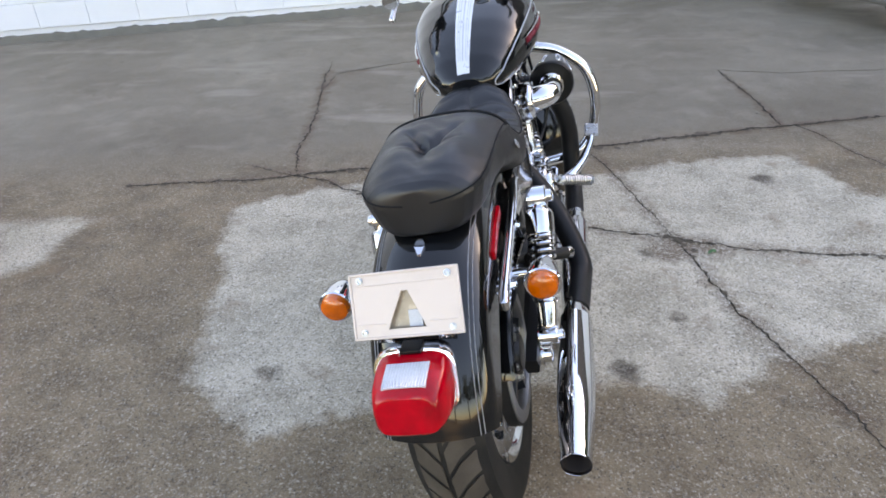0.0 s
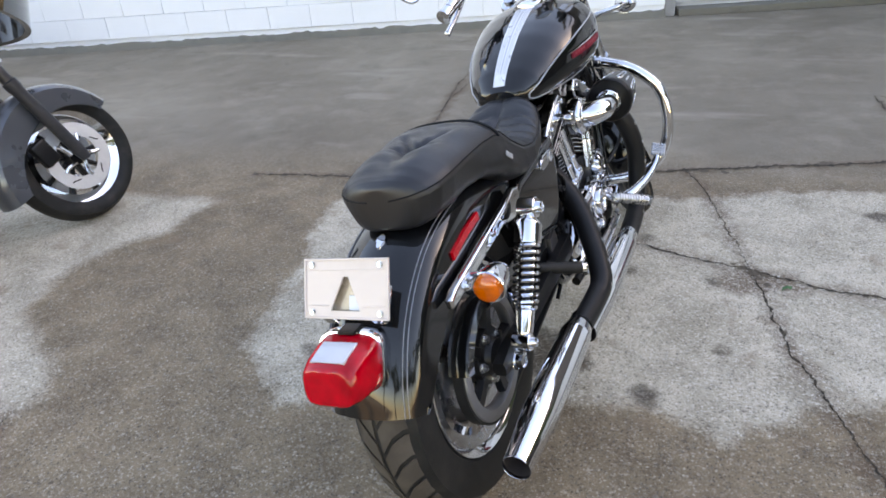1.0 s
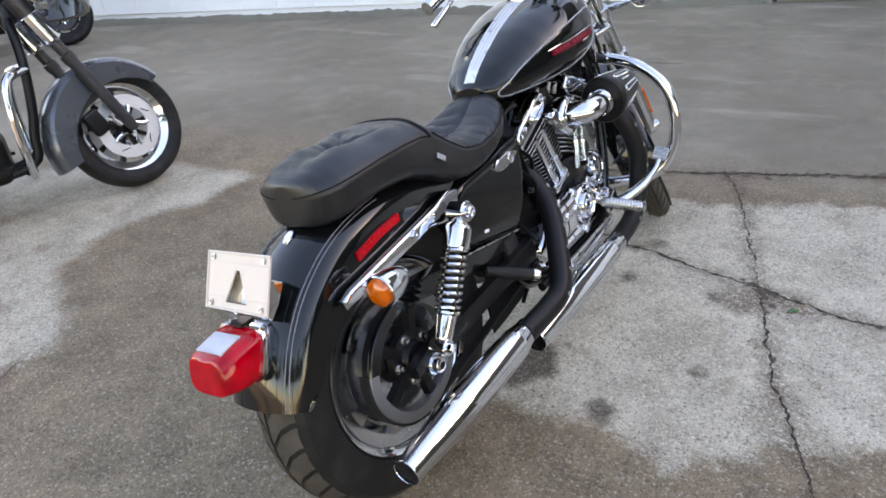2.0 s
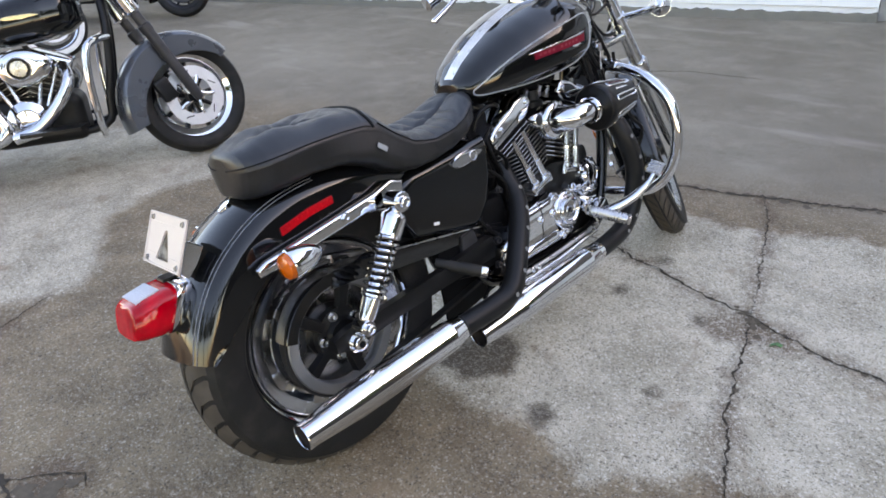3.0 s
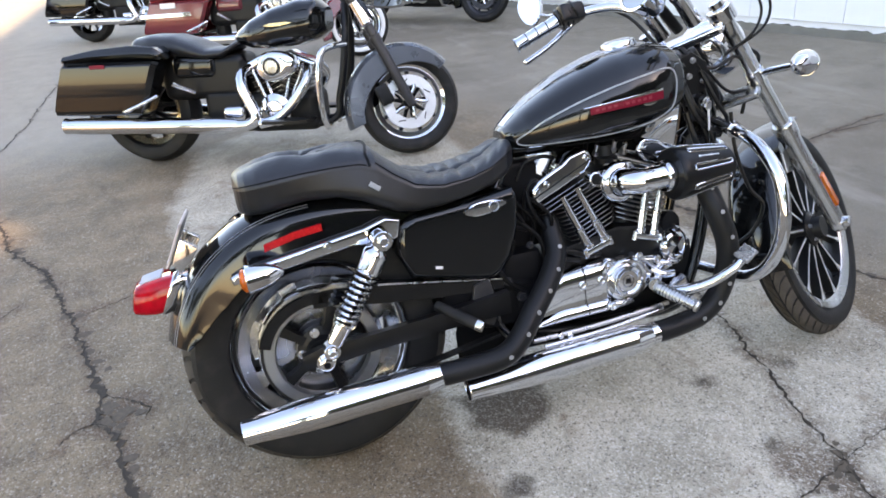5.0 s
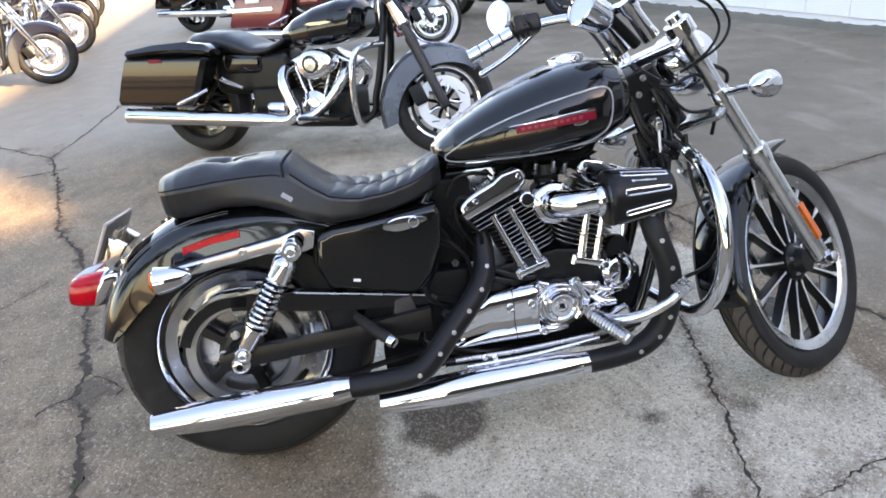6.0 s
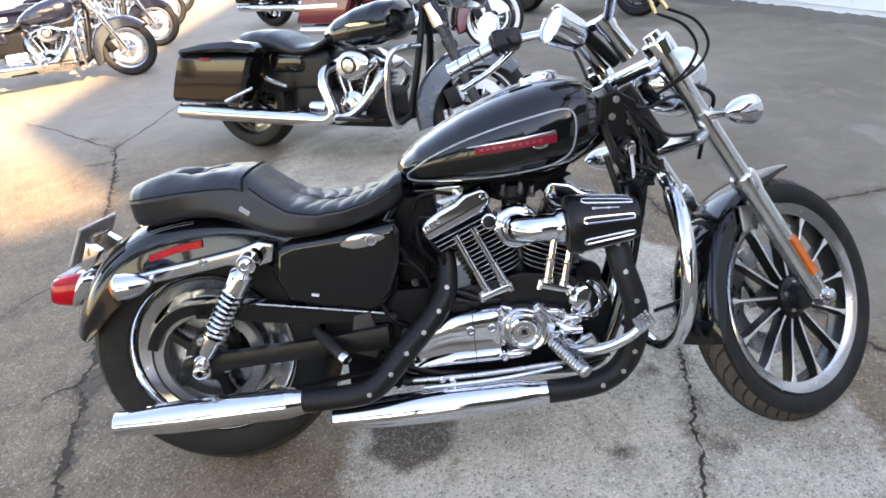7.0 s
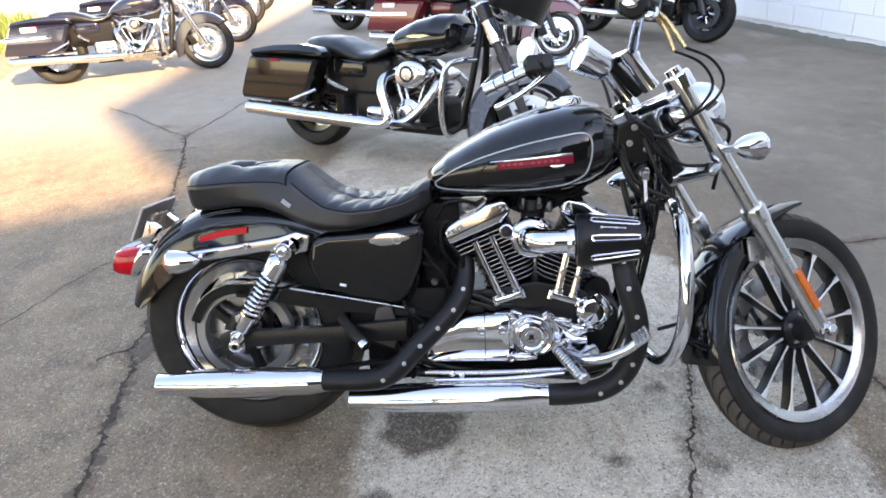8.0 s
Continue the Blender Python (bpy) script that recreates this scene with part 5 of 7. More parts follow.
    for pts, r in (([(0.105, 0.862, 0.338), (0.120, 0.885, 0.322), (0.118, 0.915, 0.318)], 0.011), ([(0.11, 0.875, 0.356), (0.122, 0.90, 0.350), (0.112, 0.93, 0.345)], 0.008)):
        part("oil_pipe", tube(pts, r, 12, 4), CHROME, root, "chrome oil pipe")
    for pts, r, mt in (([(0.142, 0.505, 0.236), (0.144, 0.66, 0.237), (0.146, 0.80, 0.246), (0.146, 0.88, 0.252)], 0.0065, STEEL), ([(0.150, 0.53, 0.218), (0.152, 0.70, 0.224), (0.155, 0.86, 0.243)], 0.0055, CHROME), ([(0.120, 0.48, 0.225), (0.125, 0.62, 0.225), (0.13, 0.85, 0.230)], 0.012, SATIN)):
        part("control_rod", tube(pts, r, 12, 5), mt, root, "rod along the lower frame")
    part("lower_frame_rail", tube([(0.10, 0.49, 0.262), (0.104, 0.60, 0.226), (0.104, 0.85, 0.222), (0.10, 0.98, 0.25)], 0.015, 14, 5), SATIN, root, "black lower frame rail")
    for y, z in ((0.60, 0.232), (0.575, 0.236)):
        part("rod_end", lathe([(0, 0.0), (0, 0.008), (0.006, 0.008), (0.008, 0.005), (0.008, 0)], 12, (0.146, y, z), (1, 0, 0)), CHROME, root)
    # left primary cover, plain
    part("primary_cover", prism([(0.42, 0.33), (0.45, 0.40), (0.55, 0.42), (0.85, 0.43), (0.93, 0.38), (0.93, 0.30), (0.85, 0.255), (0.5, 0.255)], -0.165, -0.11, 0.015, seg=3), CHROME, root, "chrome primary cover")
    # carburettor, elbow and cone air filter
    part("carburettor", lathe([(0.0, 0.0), (0.0, 0.034), (0.05, 0.038), (0.105, 0.034), (0.105, 0)], 24, (0, 0.785, 0.592), (1, 0, 0)), CASE, root, "black carburettor body")
    part("carburettor_top", lathe([(0, 0.0), (0, 0.030), (0.014, 0.030), (0.02, 0.022), (0.045, 0.018), (0.048, 0)], 24, (0.045, 0.785, 0.622), (0, 0, 1)), CASE, root, "black carburettor cap")
    part("intake_manifold", box((0.0, 0.785, 0.57), (0.08, 0.10, 0.06), 0.012), CASE, root)
    el = part("intake_elbow", tube([(0.100, 0.7815, 0.584), (0.125, 0.7815, 0.585), (0.150, 0.787, 0.587), (0.168, 0.804, 0.588), (0.174, 0.828, 0.589), (0.175, 0.852, 0.590), (0.175, 0.880, 0.590)], [0.036, 0.035, 0.033, 0.031, 0.030, 0.0295, 0.0295], 30, 8), CHROME, root, "chrome intake elbow")
    part("elbow_ring", lathe([(-0.020, 0.030), (-0.020, 0.050), (-0.012, 0.0525), (0.006, 0.0525), (0.014, 0.050), (0.019, 0.044), (0.021, 0.036)], 44, (0.108, 0.7815, 0.584), (1, 0, 0), closed=True), CHROME, el)
    for a in (0.5, 2.6, 4.7):
        part("bolt", lathe([(0, 0.0), (0, 0.0055), (0.003, 0.0055), (0.004, 0.003), (0.004, 0)], 10, (0.125, 0.7815 + 0.0465 * math.sin(a), 0.584 + 0.0465 * math.cos(a)), (1, 0, 0)), STEEL, el)
    c = Vector((0.172, 0.889, 0.590))
    way = Vector((0, 1, 0.02)).normalized()
    fil = part("air_filter", lathe([(-0.004, 0.0), (-0.004, 0.060), (0.0, 0.0635), (0.010, 0.0645), (0.020, 0.0635), (0.146, 0.0455), (0.151, 0.042), (0.152, 0.0)], 56, c, way), SATIN, root, "black cone air filter with chrome ribs")
    part("filter_collar", lathe([(-0.026, 0.031), (-0.026, 0.036), (-0.020, 0.0385), (-0.008, 0.0385), (-0.004, 0.036), (-0.004, 0.031)], 40, c, way, closed=True), CHROME, fil, "chrome filter collar")
    for k in range(8):
        a = 2 * math.pi * k / 8 + 0.31
        e = Vector((math.cos(a), 0, math.sin(a)))
        t = Vector((-math.sin(a), 0, math.cos(a)))

        def rib(f, off):
            y = 0.028 + 0.108 * f
            return c + way * y + e * (0.0637 - 0.0182 * (y - 0.02) / 0.126) + t * off

        hw = 0.0062
        loop = [rib(0.04, -hw), rib(0.0, -hw * 0.5), rib(0.0, hw * 0.5), rib(0.04, hw), rib(0.35, hw), rib(0.7, hw * 0.9), rib(0.96, hw * 0.8), rib(1.0, hw * 0.4), rib(1.0, -hw * 0.4), rib(0.96, -hw * 0.8), rib(0.7, -hw * 0.9), rib(0.35, -hw), rib(0.04, -hw)]
        part("filter_rib", tube(loop, 0.0027, 8, 3), CHROME, fil, "chrome rib")
    a = 2 * math.pi / 8 + 0.31 - math.pi / 8 + 0.05
    for i in range(9):
        y = 0.050 + 0.0066 * i
        r = 0.0639 - 0.0182 * (y - 0.02) / 0.126
        part("script_bar", box(c + way * y + Vector((math.cos(a) * r, 0, math.sin(a) * r)), (0.0025, 0.0056, 0.0032 + 0.0028 * (i in (0, 5))), 0.0008, 1, m=pose(0, 0, 0, 0, -math.degrees(a), 0)), SILVER, fil, "small silver lettering bar")
    part("breather_bolt", lathe([(0, 0.0), (0, 0.015), (0.018, 0.015), (0.020, 0.0175), (0.034, 0.0175), (0.036, 0.014), (0.033, 0.013), (0.033, 0)], 24, (0.080, 0.720, 0.597), (1, 0, 0.1)), CHROME, root, "chrome breather bolt with dark end")
    part("breather_end", lathe([(0.0335, 0.0), (0.0335, 0.0135), (0.0355, 0.012), (0.036, 0)], 20, (0.080, 0.720, 0.597), (1, 0, 0.1)), SATIN, root)
    for x, y, z in ((0.04, 0.76, 0.665), (0.055, 0.80, 0.668), (0.03, 0.735, 0.672), (0.06, 0.825, 0.66)):
        part("carburettor_fitting", lathe([(0, 0.0), (0, 0.009), (0.01, 0.009), (0.012, 0.006), (0.03, 0.006), (0.03, 0)], 12, (x, y, z - 0.02), (0.4, 0.1, 1)), STEEL if y > 0.75 else CASE, root)
    # coil, mounting plate and wiring filling the gap under the tank
    part("engine_mount", prism([(0.66, 0.668), (0.70, 0.700), (0.88, 0.700), (0.93, 0.672), (0.86, 0.645), (0.82, 0.625), (0.75, 0.625), (0.71, 0.645)], -0.012, 0.012, 0.003), BLACKMETAL, root, "black upper engine mount")
    part("ignition_coil", box((-0.030, 0.775, 0.672), (0.05, 0.20, 0.05), 0.008), BLACKMETAL, root, "black ignition coil")
    for i in range(5):
        part("wire", tube([(0.02, 0.64 + 0.02 * i, 0.692), (0.05, 0.70 + 0.02 * i, 0.684), (0.045, 0.80 + 0.02 * i, 0.688 - 0.004 * i), (0.02, 0.92, 0.70)], 0.0045, 8, 5), BLACKMETAL, root, "black wire under the tank")
    # spark plug leads and oil hoses in the gap behind the rear cylinder
    for pts, r in (([(0.06, 0.60, 0.60), (0.085, 0.568, 0.622), (0.075, 0.548, 0.59), (0.06, 0.545, 0.52)], 0.0045), ([(0.05, 0.64, 0.66), (0.07, 0.60, 0.672), (0.06, 0.56, 0.66), (0.05, 0.54, 0.62)], 0.005), ([(0.085, 0.60, 0.44), (0.092, 0.64, 0.428), (0.09, 0.69, 0.405), (0.085, 0.73, 0.40)], 0.008), ([(0.085, 0.58, 0.425), (0.095, 0.62, 0.415), (0.09, 0.67, 0.398)], 0.008)):
        part("engine_hose", tube(pts, r, 10, 5), SATIN, root, "black hose beside the cylinder")


def build_frame(root):
    tubes = [([(0, 1.06, 0.80), (0, 0.90, 0.705), (0, 0.70, 0.69), (0, 0.55, 0.69)], 0.022, "black frame backbone"),
             ([(0, 0.55, 0.69), (0.05, 0.50, 0.655), (0.075, 0.38, 0.62), (0.085, 0.22, 0.60)], 0.014, "black seat rail"),
             ([(0, 0.55, 0.69), (-0.05, 0.50, 0.655), (-0.075, 0.38, 0.62), (-0.085, 0.22, 0.60)], 0.014, "black seat rail"),
             ([(0.03, 1.075, 0.83), (0.055, 1.085, 0.70), (0.07, 1.062, 0.55), (0.08, 1.028, 0.40), (0.085, 0.985, 0.28), (0.085, 0.94, 0.215), (0.08, 0.8, 0.21), (0.08, 0.5, 0.225), (0.085, 0.43, 0.34), (0.075, 0.45, 0.55), (0.05, 0.5, 0.65)], 0.0165, "black frame down tube"),
             ([(-0.03, 1.075, 0.83), (-0.055, 1.085, 0.70), (-0.07, 1.062, 0.55), (-0.08, 1.028, 0.40), (-0.085, 0.985, 0.28), (-0.085, 0.94, 0.215), (-0.08, 0.8, 0.21), (-0.08, 0.5, 0.225), (-0.085, 0.43, 0.34), (-0.075, 0.45, 0.55), (-0.05, 0.5, 0.65)], 0.0165, "black frame down tube")]
    for pts, r, lab in tubes:
        part("frame_tube", tube(pts, r, 14, 6), PAINT, root, lab)
    hd = fork_at(0, 0.5, -0.062)
    part("steering_head", lathe([(-0.07, 0.0), (-0.07, 0.027), (0.09, 0.027), (0.09, 0)], 24, hd + FORK_DIR * 0.10, FORK_DIR), SATIN, root, "black steering head")
    # oil tank and side cover
    side = [(0.235, 0.452), (0.205, 0.52), (0.215, 0.585), (0.26, 0.603), (0.40, 0.612), (0.505, 0.622), (0.516, 0.595), (0.508, 0.52), (0.485, 0.455), (0.452, 0.415), (0.425, 0.405), (0.34, 0.424)]
    cov = part("side_cover", prism(side, 0.03, 0.122, 0.022, seg=4), PAINT, root, "glossy black oil tank side cover")
    part("battery_cover", mirrored(prism(side, 0.03, 0.118, 0.022, seg=4)), PAINT, root, "glossy black battery cover")
    rim = part("oil_cap_badge", loft([[(0.117 + h, 0.432 + 0.048 * math.cos(a) * (1.0 if math.cos(a) > 0 else 1.15), 0.588 + 0.004 * math.cos(a) + 0.0165 * math.sin(a) * (1 - 0.25 * math.cos(a)) * k) for a in (2 * math.pi * i / 32 for i in range(32))] for h, k in ((0.0, 1.0), (0.008, 0.95), (0.011, 0.7))]), CHROME, cov, "chrome teardrop badge")
    part("badge_ring", lathe([(0.126, 0.012), (0.130, 0.0125), (0.131, 0.011), (0.126, 0.0105)], 24, (0, 0.448, 0.588), (1, 0, 0), closed=True), STEEL, rim)
    part("electrical_box", box((0, 0.545, 0.555), (0.10, 0.11, 0.22), 0.015), BLACKMETAL, root, "black electrical box under the tank")
    part("under_seat_tray", box((0, 0.30, 0.56), (0.10, 0.40, 0.16), 0.02), BLACKMETAL, root, "black inner mudguard and tray")
    part("gearbox_case", box((0, 0.50, 0.36), (0.19, 0.16, 0.19), 0.03), BLACKMETAL, root, "black gearbox case")
    part("sprocket_guard", prism([(0.30, 0.36), (0.32, 0.42), (0.46, 0.40), (0.54, 0.38), (0.55, 0.28), (0.42, 0.275), (0.33, 0.30)], 0.07, 0.10, 0.008), BLACKMETAL, root, "black belt sprocket guard")
    part("sticker", box((0.1235, 0.30, 0.468), (0.001, 0.017, 0.007), 0.0003, 1, m=pose(0, 0, 0, -12, 0, 0)), WHITEPLASTIC, cov, "small pale sticker")
    # passenger peg, folded
    pin, tip = Vector((0.108, 0.283, 0.372)), Vector((0.190, 0.362, 0.329))
    peg = part("passenger_peg", tube([pin, pin.lerp(tip, 0.5), tip], [0.012, 0.0145, 0.0135], 14, 3), RUBBER, root, "black folded passenger peg")
    part("peg_bracket", prism([(0.36, 0.31), (0.38, 0.40), (0.42, 0.41), (0.44, 0.33), (0.42, 0.29)], 0.10, 0.115, 0.004), DARKMETAL, root)
    part("peg_end", lathe([(-0.010, 0.0), (-0.010, 0.0145), (0.002, 0.0145), (0.006, 0.012), (0.007, 0)], 16, tip, tip - pin), CHROME, peg, "chrome peg cap")
    # clutter in the gaps between frame and engine
    rnd = random.Random(5)
    for i in range(16):
        y, z = rnd.uniform(0.44, 0.56), rnd.uniform(0.28, 0.62)
        x = rnd.uniform(0.06, 0.105)
        part("hose", tube([(x, y, z), (x + 0.012, y + rnd.uniform(-0.02, 0.05), z - 0.05), (x, y + rnd.uniform(0, 0.08), z - rnd.uniform(0.08, 0.12))], 0.0055, 8, 4), BLACKMETAL, root, "black hose and cable")
    for y, z, r in ((0.470, 0.39, 0.012), (0.50, 0.345, 0.014), (0.455, 0.45, 0.009), (0.535, 0.47, 0.010), (0.49, 0.28, 0.011)):
        part("bolt", bolt((0.105, y, z), (1, 0, 0), r * 0.7, 0.012), DARKMETAL, root)


def build_controls(root):
    for s in (1, -1):
        hoop = [(0.02, 1.118, 0.668), (0.10, 1.124, 0.655), (0.185, 1.124, 0.632), (0.262, 1.121, 0.575), (0.290, 1.120, 0.50), (0.292, 1.117, 0.42), (0.270, 1.105, 0.348), (0.225, 1.085, 0.304), (0.15, 1.065, 0.29), (0.06, 1.045, 0.285)]
        bar = part("engine_guard", tube([(s * x, y, z) for x, y, z in hoop], 0.0165, 20, 8), CHROME, root, "chrome engine guard hoop", m=FLANK)
        part("guard_clamp", lathe([(-0.012, 0.0), (-0.012, 0.021), (0.012, 0.021), (0.012, 0)], 18, (s * 0.09, 1.122, 0.657), (1, 0, -0.15)), CHROME, bar, m=FLANK)
        # rider peg with ribbed rubber
        a, b = Vector((s * 0.175, 0.844, 0.314)), Vector((s * 0.272, 0.908, 0.276))
        d = (b - a).normalized()
        prof = [(0, 0.0), (0, 0.013)]
        for i in range(12):
            x = 0.006 + 0.0085 * i
            prof += [(x, 0.0165), (x + 0.005, 0.0165), (x + 0.0055, 0.0125), (x + 0.008, 0.0125)]
        L = 0.118
        peg = part("foot_peg", lathe(prof + [(L - 0.006, 0.0165), (L, 0.014), (L, 0)], 20, a, d), STEEL, root, "ribbed chrome foot peg", m=FLANK)
        part("peg_mount", tube([(s * 0.10, 0.90, 0.285), (s * 0.14, 0.87, 0.308), a], [0.016, 0.017, 0.015], 16, 4), CHROME, peg, m=FLANK)
    # brake pedal: arm and square ribbed pad
    pedal = part("brake_pedal", tube([(0.165, 0.875, 0.290), (0.205, 0.905, 0.298), (0.243, 0.955, 0.322), (0.268, 1.0, 0.357), (0.274, 1.022, 0.38)], [0.014, 0.015, 0.013, 0.011, 0.010], 16, 6), CHROME, root, "chrome brake pedal", m=FLANK)
    pm = pose(0.276, 1.03, 0.394, 38, 12, 8)
    pad = bmesh.new()
    box((0, 0, 0), (0.042, 0.040, 0.008), 0.002, bm=pad)
    for i in range(5):
        for j in range(4):
            box((-0.0165 + 0.00825 * i, -0.015 + 0.010 * j, 0.006), (0.0058, 0.007, 0.006), 0.001, 1, bm=pad)
    part("pedal_pad", pad, STEEL, pedal, "square ribbed pedal pad", m=FLANK @ pm)
    part("brake_cylinder", box((0.15, 0.92, 0.285), (0.04, 0.07, 0.045), 0.01, m=pose(0, 0, 0, 30, 0, 0)), CHROME, root, "chrome rear brake cylinder", m=FLANK)
    # ignition switch with key and paper tag
    sw = part("ignition_switch", lathe([(0, 0.0), (0, 0.021), (0.03, 0.021), (0.034, 0.017), (0.05, 0.016), (0.052, 0.012), (0.052, 0)], 24, (0.020, 1.042, 0.740), (1, 0.2, -0.1)), SATIN, root, "black ignition switch with chrome barrel", m=FLANK)
    part("barrel", lathe([(0.05, 0.0), (0.05, 0.013), (0.062, 0.013), (0.063, 0.009), (0.058, 0.007), (0.058, 0)], 20, (0.020, 1.042, 0.740), (1, 0.2, -0.1)), CHROME, sw, m=FLANK)
    part("key", box((0.088, 1.056, 0.726), (0.004, 0.016, 0.022), 0.003), STEEL, sw, m=FLANK)
    part("key_tag", box((0.089, 1.057, 0.690), (0.002, 0.009, 0.055), 0.0008, 1, m=pose(0, 0, 0, 6, 0, 25)), WHITEPLASTIC, sw, "pale hanging key tag", m=FLANK)
    part("coil_cover", prism([(0.985, 0.79), (0.99, 0.845), (1.03, 0.86), (1.075, 0.83), (1.085, 0.77), (1.05, 0.745), (1.0, 0.755)], -0.03, 0.055, 0.008), SATIN, root, "black coil bracket", m=FLANK)
    for y, z in ((1.02, 0.80), (1.06, 0.785), (1.03, 0.838)):
        part("coil_bolt", bolt((0.056, y, z), (1, 0, 0), 0.006, 0.008), STEEL, root, m=FLANK)
    part("horn_body", lathe([(-0.02, 0.0), (-0.02, 0.032), (0.012, 0.036), (0.018, 0.03), (0.02, 0.0)], 24, (0.02, 1.085, 0.70), (1, 0.3, 0)), SATIN, root, "black round horn", m=FLANK)
    part("regulator", box((0.02, 1.078, 0.60), (0.08, 0.03, 0.09), 0.006), SATIN, root, "black finned regulator", m=FLANK)
    rnd = random.Random(9)
    for i in range(14):
        x = rnd.uniform(-0.01, 0.075)
        y = rnd.uniform(0.985, 1.06)
        part("cable", tube([(x, y, 0.87 - 0.012 * i), (x + 0.02, y + 0.035, 0.82 - 0.018 * i), (x + rnd.uniform(-0.01, 0.02), 1.08 + rnd.uniform(-0.02, 0.05), 0.74 - 0.014 * i), (x - 0.01, 1.06 + rnd.uniform(-0.03, 0.04), 0.64)], rnd.choice((0.004, 0.0055, 0.0075)), 8, 5), SATIN, root, "black cable", m=FLANK)
    for i in (0, 3):
        part("cable", tube([(0.03, 1.04 + 0.01 * i, 0.83), (0.045, 1.10 + 0.012 * i, 0.81 - 0.02 * i), (0.05, 1.16 + 0.01 * i, 0.83 - 0.03 * i), (0.03, 1.21, 0.80 - 0.02 * i)], 0.0042, 8, 5), SATIN, root, "black cable", m=FLANK)
    part("brake_line", tube([(0.09, 1.12, 0.70), (0.10, 1.13, 0.60), (0.12, 1.16, 0.50), (0.14, 1.19, 0.45), (0.12, 1.17, 0.37), (0.10, 1.10, 0.33)], 0.005, 8, 6), SATIN, root, "black brake hose", m=FLANK)


def build_front(root):
    c = AXLE_F
    R, w = 0.3075, 0.09
    wheel = part("front_wheel", lathe([(-0.026, 0.224), (-0.022, 0.220), (0.022, 0.220), (0.026, 0.224), (0.024, 0.2135), (0.008, 0.210), (-0.008, 0.210), (-0.024, 0.2135)], 80, c, closed=True), BARREL, root, "cast front wheel with split black spokes and polished rim", m=STEER)
    for s in (1, -1):
        part("rim_lip", lathe([(s * 0.026, 0.2125), (s * 0.034, 0.222), (s * 0.040, 0.238), (s * 0.036, 0.241), (s * 0.024, 0.222)], 80, c, closed=True), RIMALLOY, wheel, "polished rim lip", m=STEER)
    part("tyre", lathe(tyre_profile(R, 0.236, w), 96, c), RUBBER, wheel, "black front tyre", m=STEER)
    part("tread", tread_blocks(c, R - 0.0005, w, 46, (1, -1)), TREAD, wheel, "tread bars", m=STEER)
    part("hub", lathe([(-0.06, 0.0), (-0.06, 0.03), (-0.04, 0.034), (-0.03, 0.05), (0.03, 0.05), (0.04, 0.036), (0.062, 0.03), (0.062, 0.0)], 32, c), SATIN, wheel, "black hub", m=STEER)
    for i in range(13):
        a = 2 * math.pi * i / 13
        d, t = Vector((0, math.sin(a), math.cos(a))), Vector((0, math.cos(a), -math.sin(a)))
        sp = loft([[c + d * r + t * o * ww + Vector((x + dx, 0, 0)) for x, o in ((-0.012, -1), (0.012, -1), (0.015, -0.6), (0.015, 0.6), (0.012, 1), (-0.012, 1))] for r, ww, dx in ((0.04, 0.0070, 0.010), (0.07, 0.0055, 0.008), (0.12, 0.0046, 0.007), (0.185, 0.0048, 0.008), (0.213, 0.008, 0.010))])
        spoke = part("spoke", sp, SATIN, wheel, "black cast spoke with machined face", m=STEER)
        e = loft([[c + d * r + t * (o * ww) + Vector((0.0145 + x + dx, 0, 0)) for x, o in ((-0.002, -1), (0.0018, -1), (0.0018, 1), (-0.002, 1))] for r, ww, dx in ((0.055, 0.0030, 0.009), (0.07, 0.0028, 0.008), (0.12, 0.0026, 0.007), (0.185, 0.0030, 0.008), (0.212, 0.0078, 0.010))])
        part("machined_face", e, DISCSTEEL, spoke, m=STEER)
    for i in range(5):
        a = 2 * math.pi * i / 5
        part("bolt", bolt(c + Vector((0.036, 0.036 * math.sin(a), 0.036 * math.cos(a))), (1, 0, 0), 0.005, 0.008), STEEL, wheel, m=STEER)
    disc = bmesh.new()
    lathe([(-0.058, 0.09), (-0.058, 0.146), (-0.053, 0.146), (-0.053, 0.09)], 60, c, bm=disc, closed=True)
    part("brake_disc", disc, STEEL, wheel, "steel front brake disc", m=STEER)
    part("brake_caliper", box(c + Vector((-0.07, -0.135, 0.03)), (0.06, 0.06, 0.11), 0.012, m=pose(0, 0, 0, 20, 0, 0)), STEEL, root, "front brake caliper", m=STEER)
    # fender: a narrow channel over the tyre
    rings = []
    for i in range(40):
        a = radians(-100 + 104 * i / 39)
        e = Vector((0, math.sin(a), math.cos(a)))
        Rf = R + 0.020 + 0.055 * max(0, a + 0.15)
        sk = interp(i, [0, 6, 24, 34, 39], [0.012, 0.034, 0.036, 0.012, 0.002])
        prof = []
        for s in np.linspace(-1, 1, 15):
            k = abs(s)
            x = 0.066 * math.copysign(min(1, k * 1.18), s)
            drop = 0.012 * k ** 2 + (sk * (k - 0.82) / 0.18 if k > 0.82 else 0)
            prof.append(c + e * (Rf - drop) + Vector((x, 0, 0)))
        inner = [c + e * (Rf - 0.003 - (0.012 * abs(s) ** 2 + (sk * (abs(s) - 0.82) / 0.18 if abs(s) > 0.82 else 0))) + Vector((0.0635 * math.copysign(min(1, abs(s) * 1.18), s), 0, 0)) for s in np.linspace(1, -1, 15)]
        rings.append(prof + inner)
    fen = part("front_fender", loft(rings), PAINT, root, "glossy black front fender", m=STEER)
    for s in (1, -1):
        part("fender_mount", box(fork_at(s * 0.075, 0.27, -0.03), (0.008, 0.05, 0.06), 0.003), STEEL, fen, m=STEER)
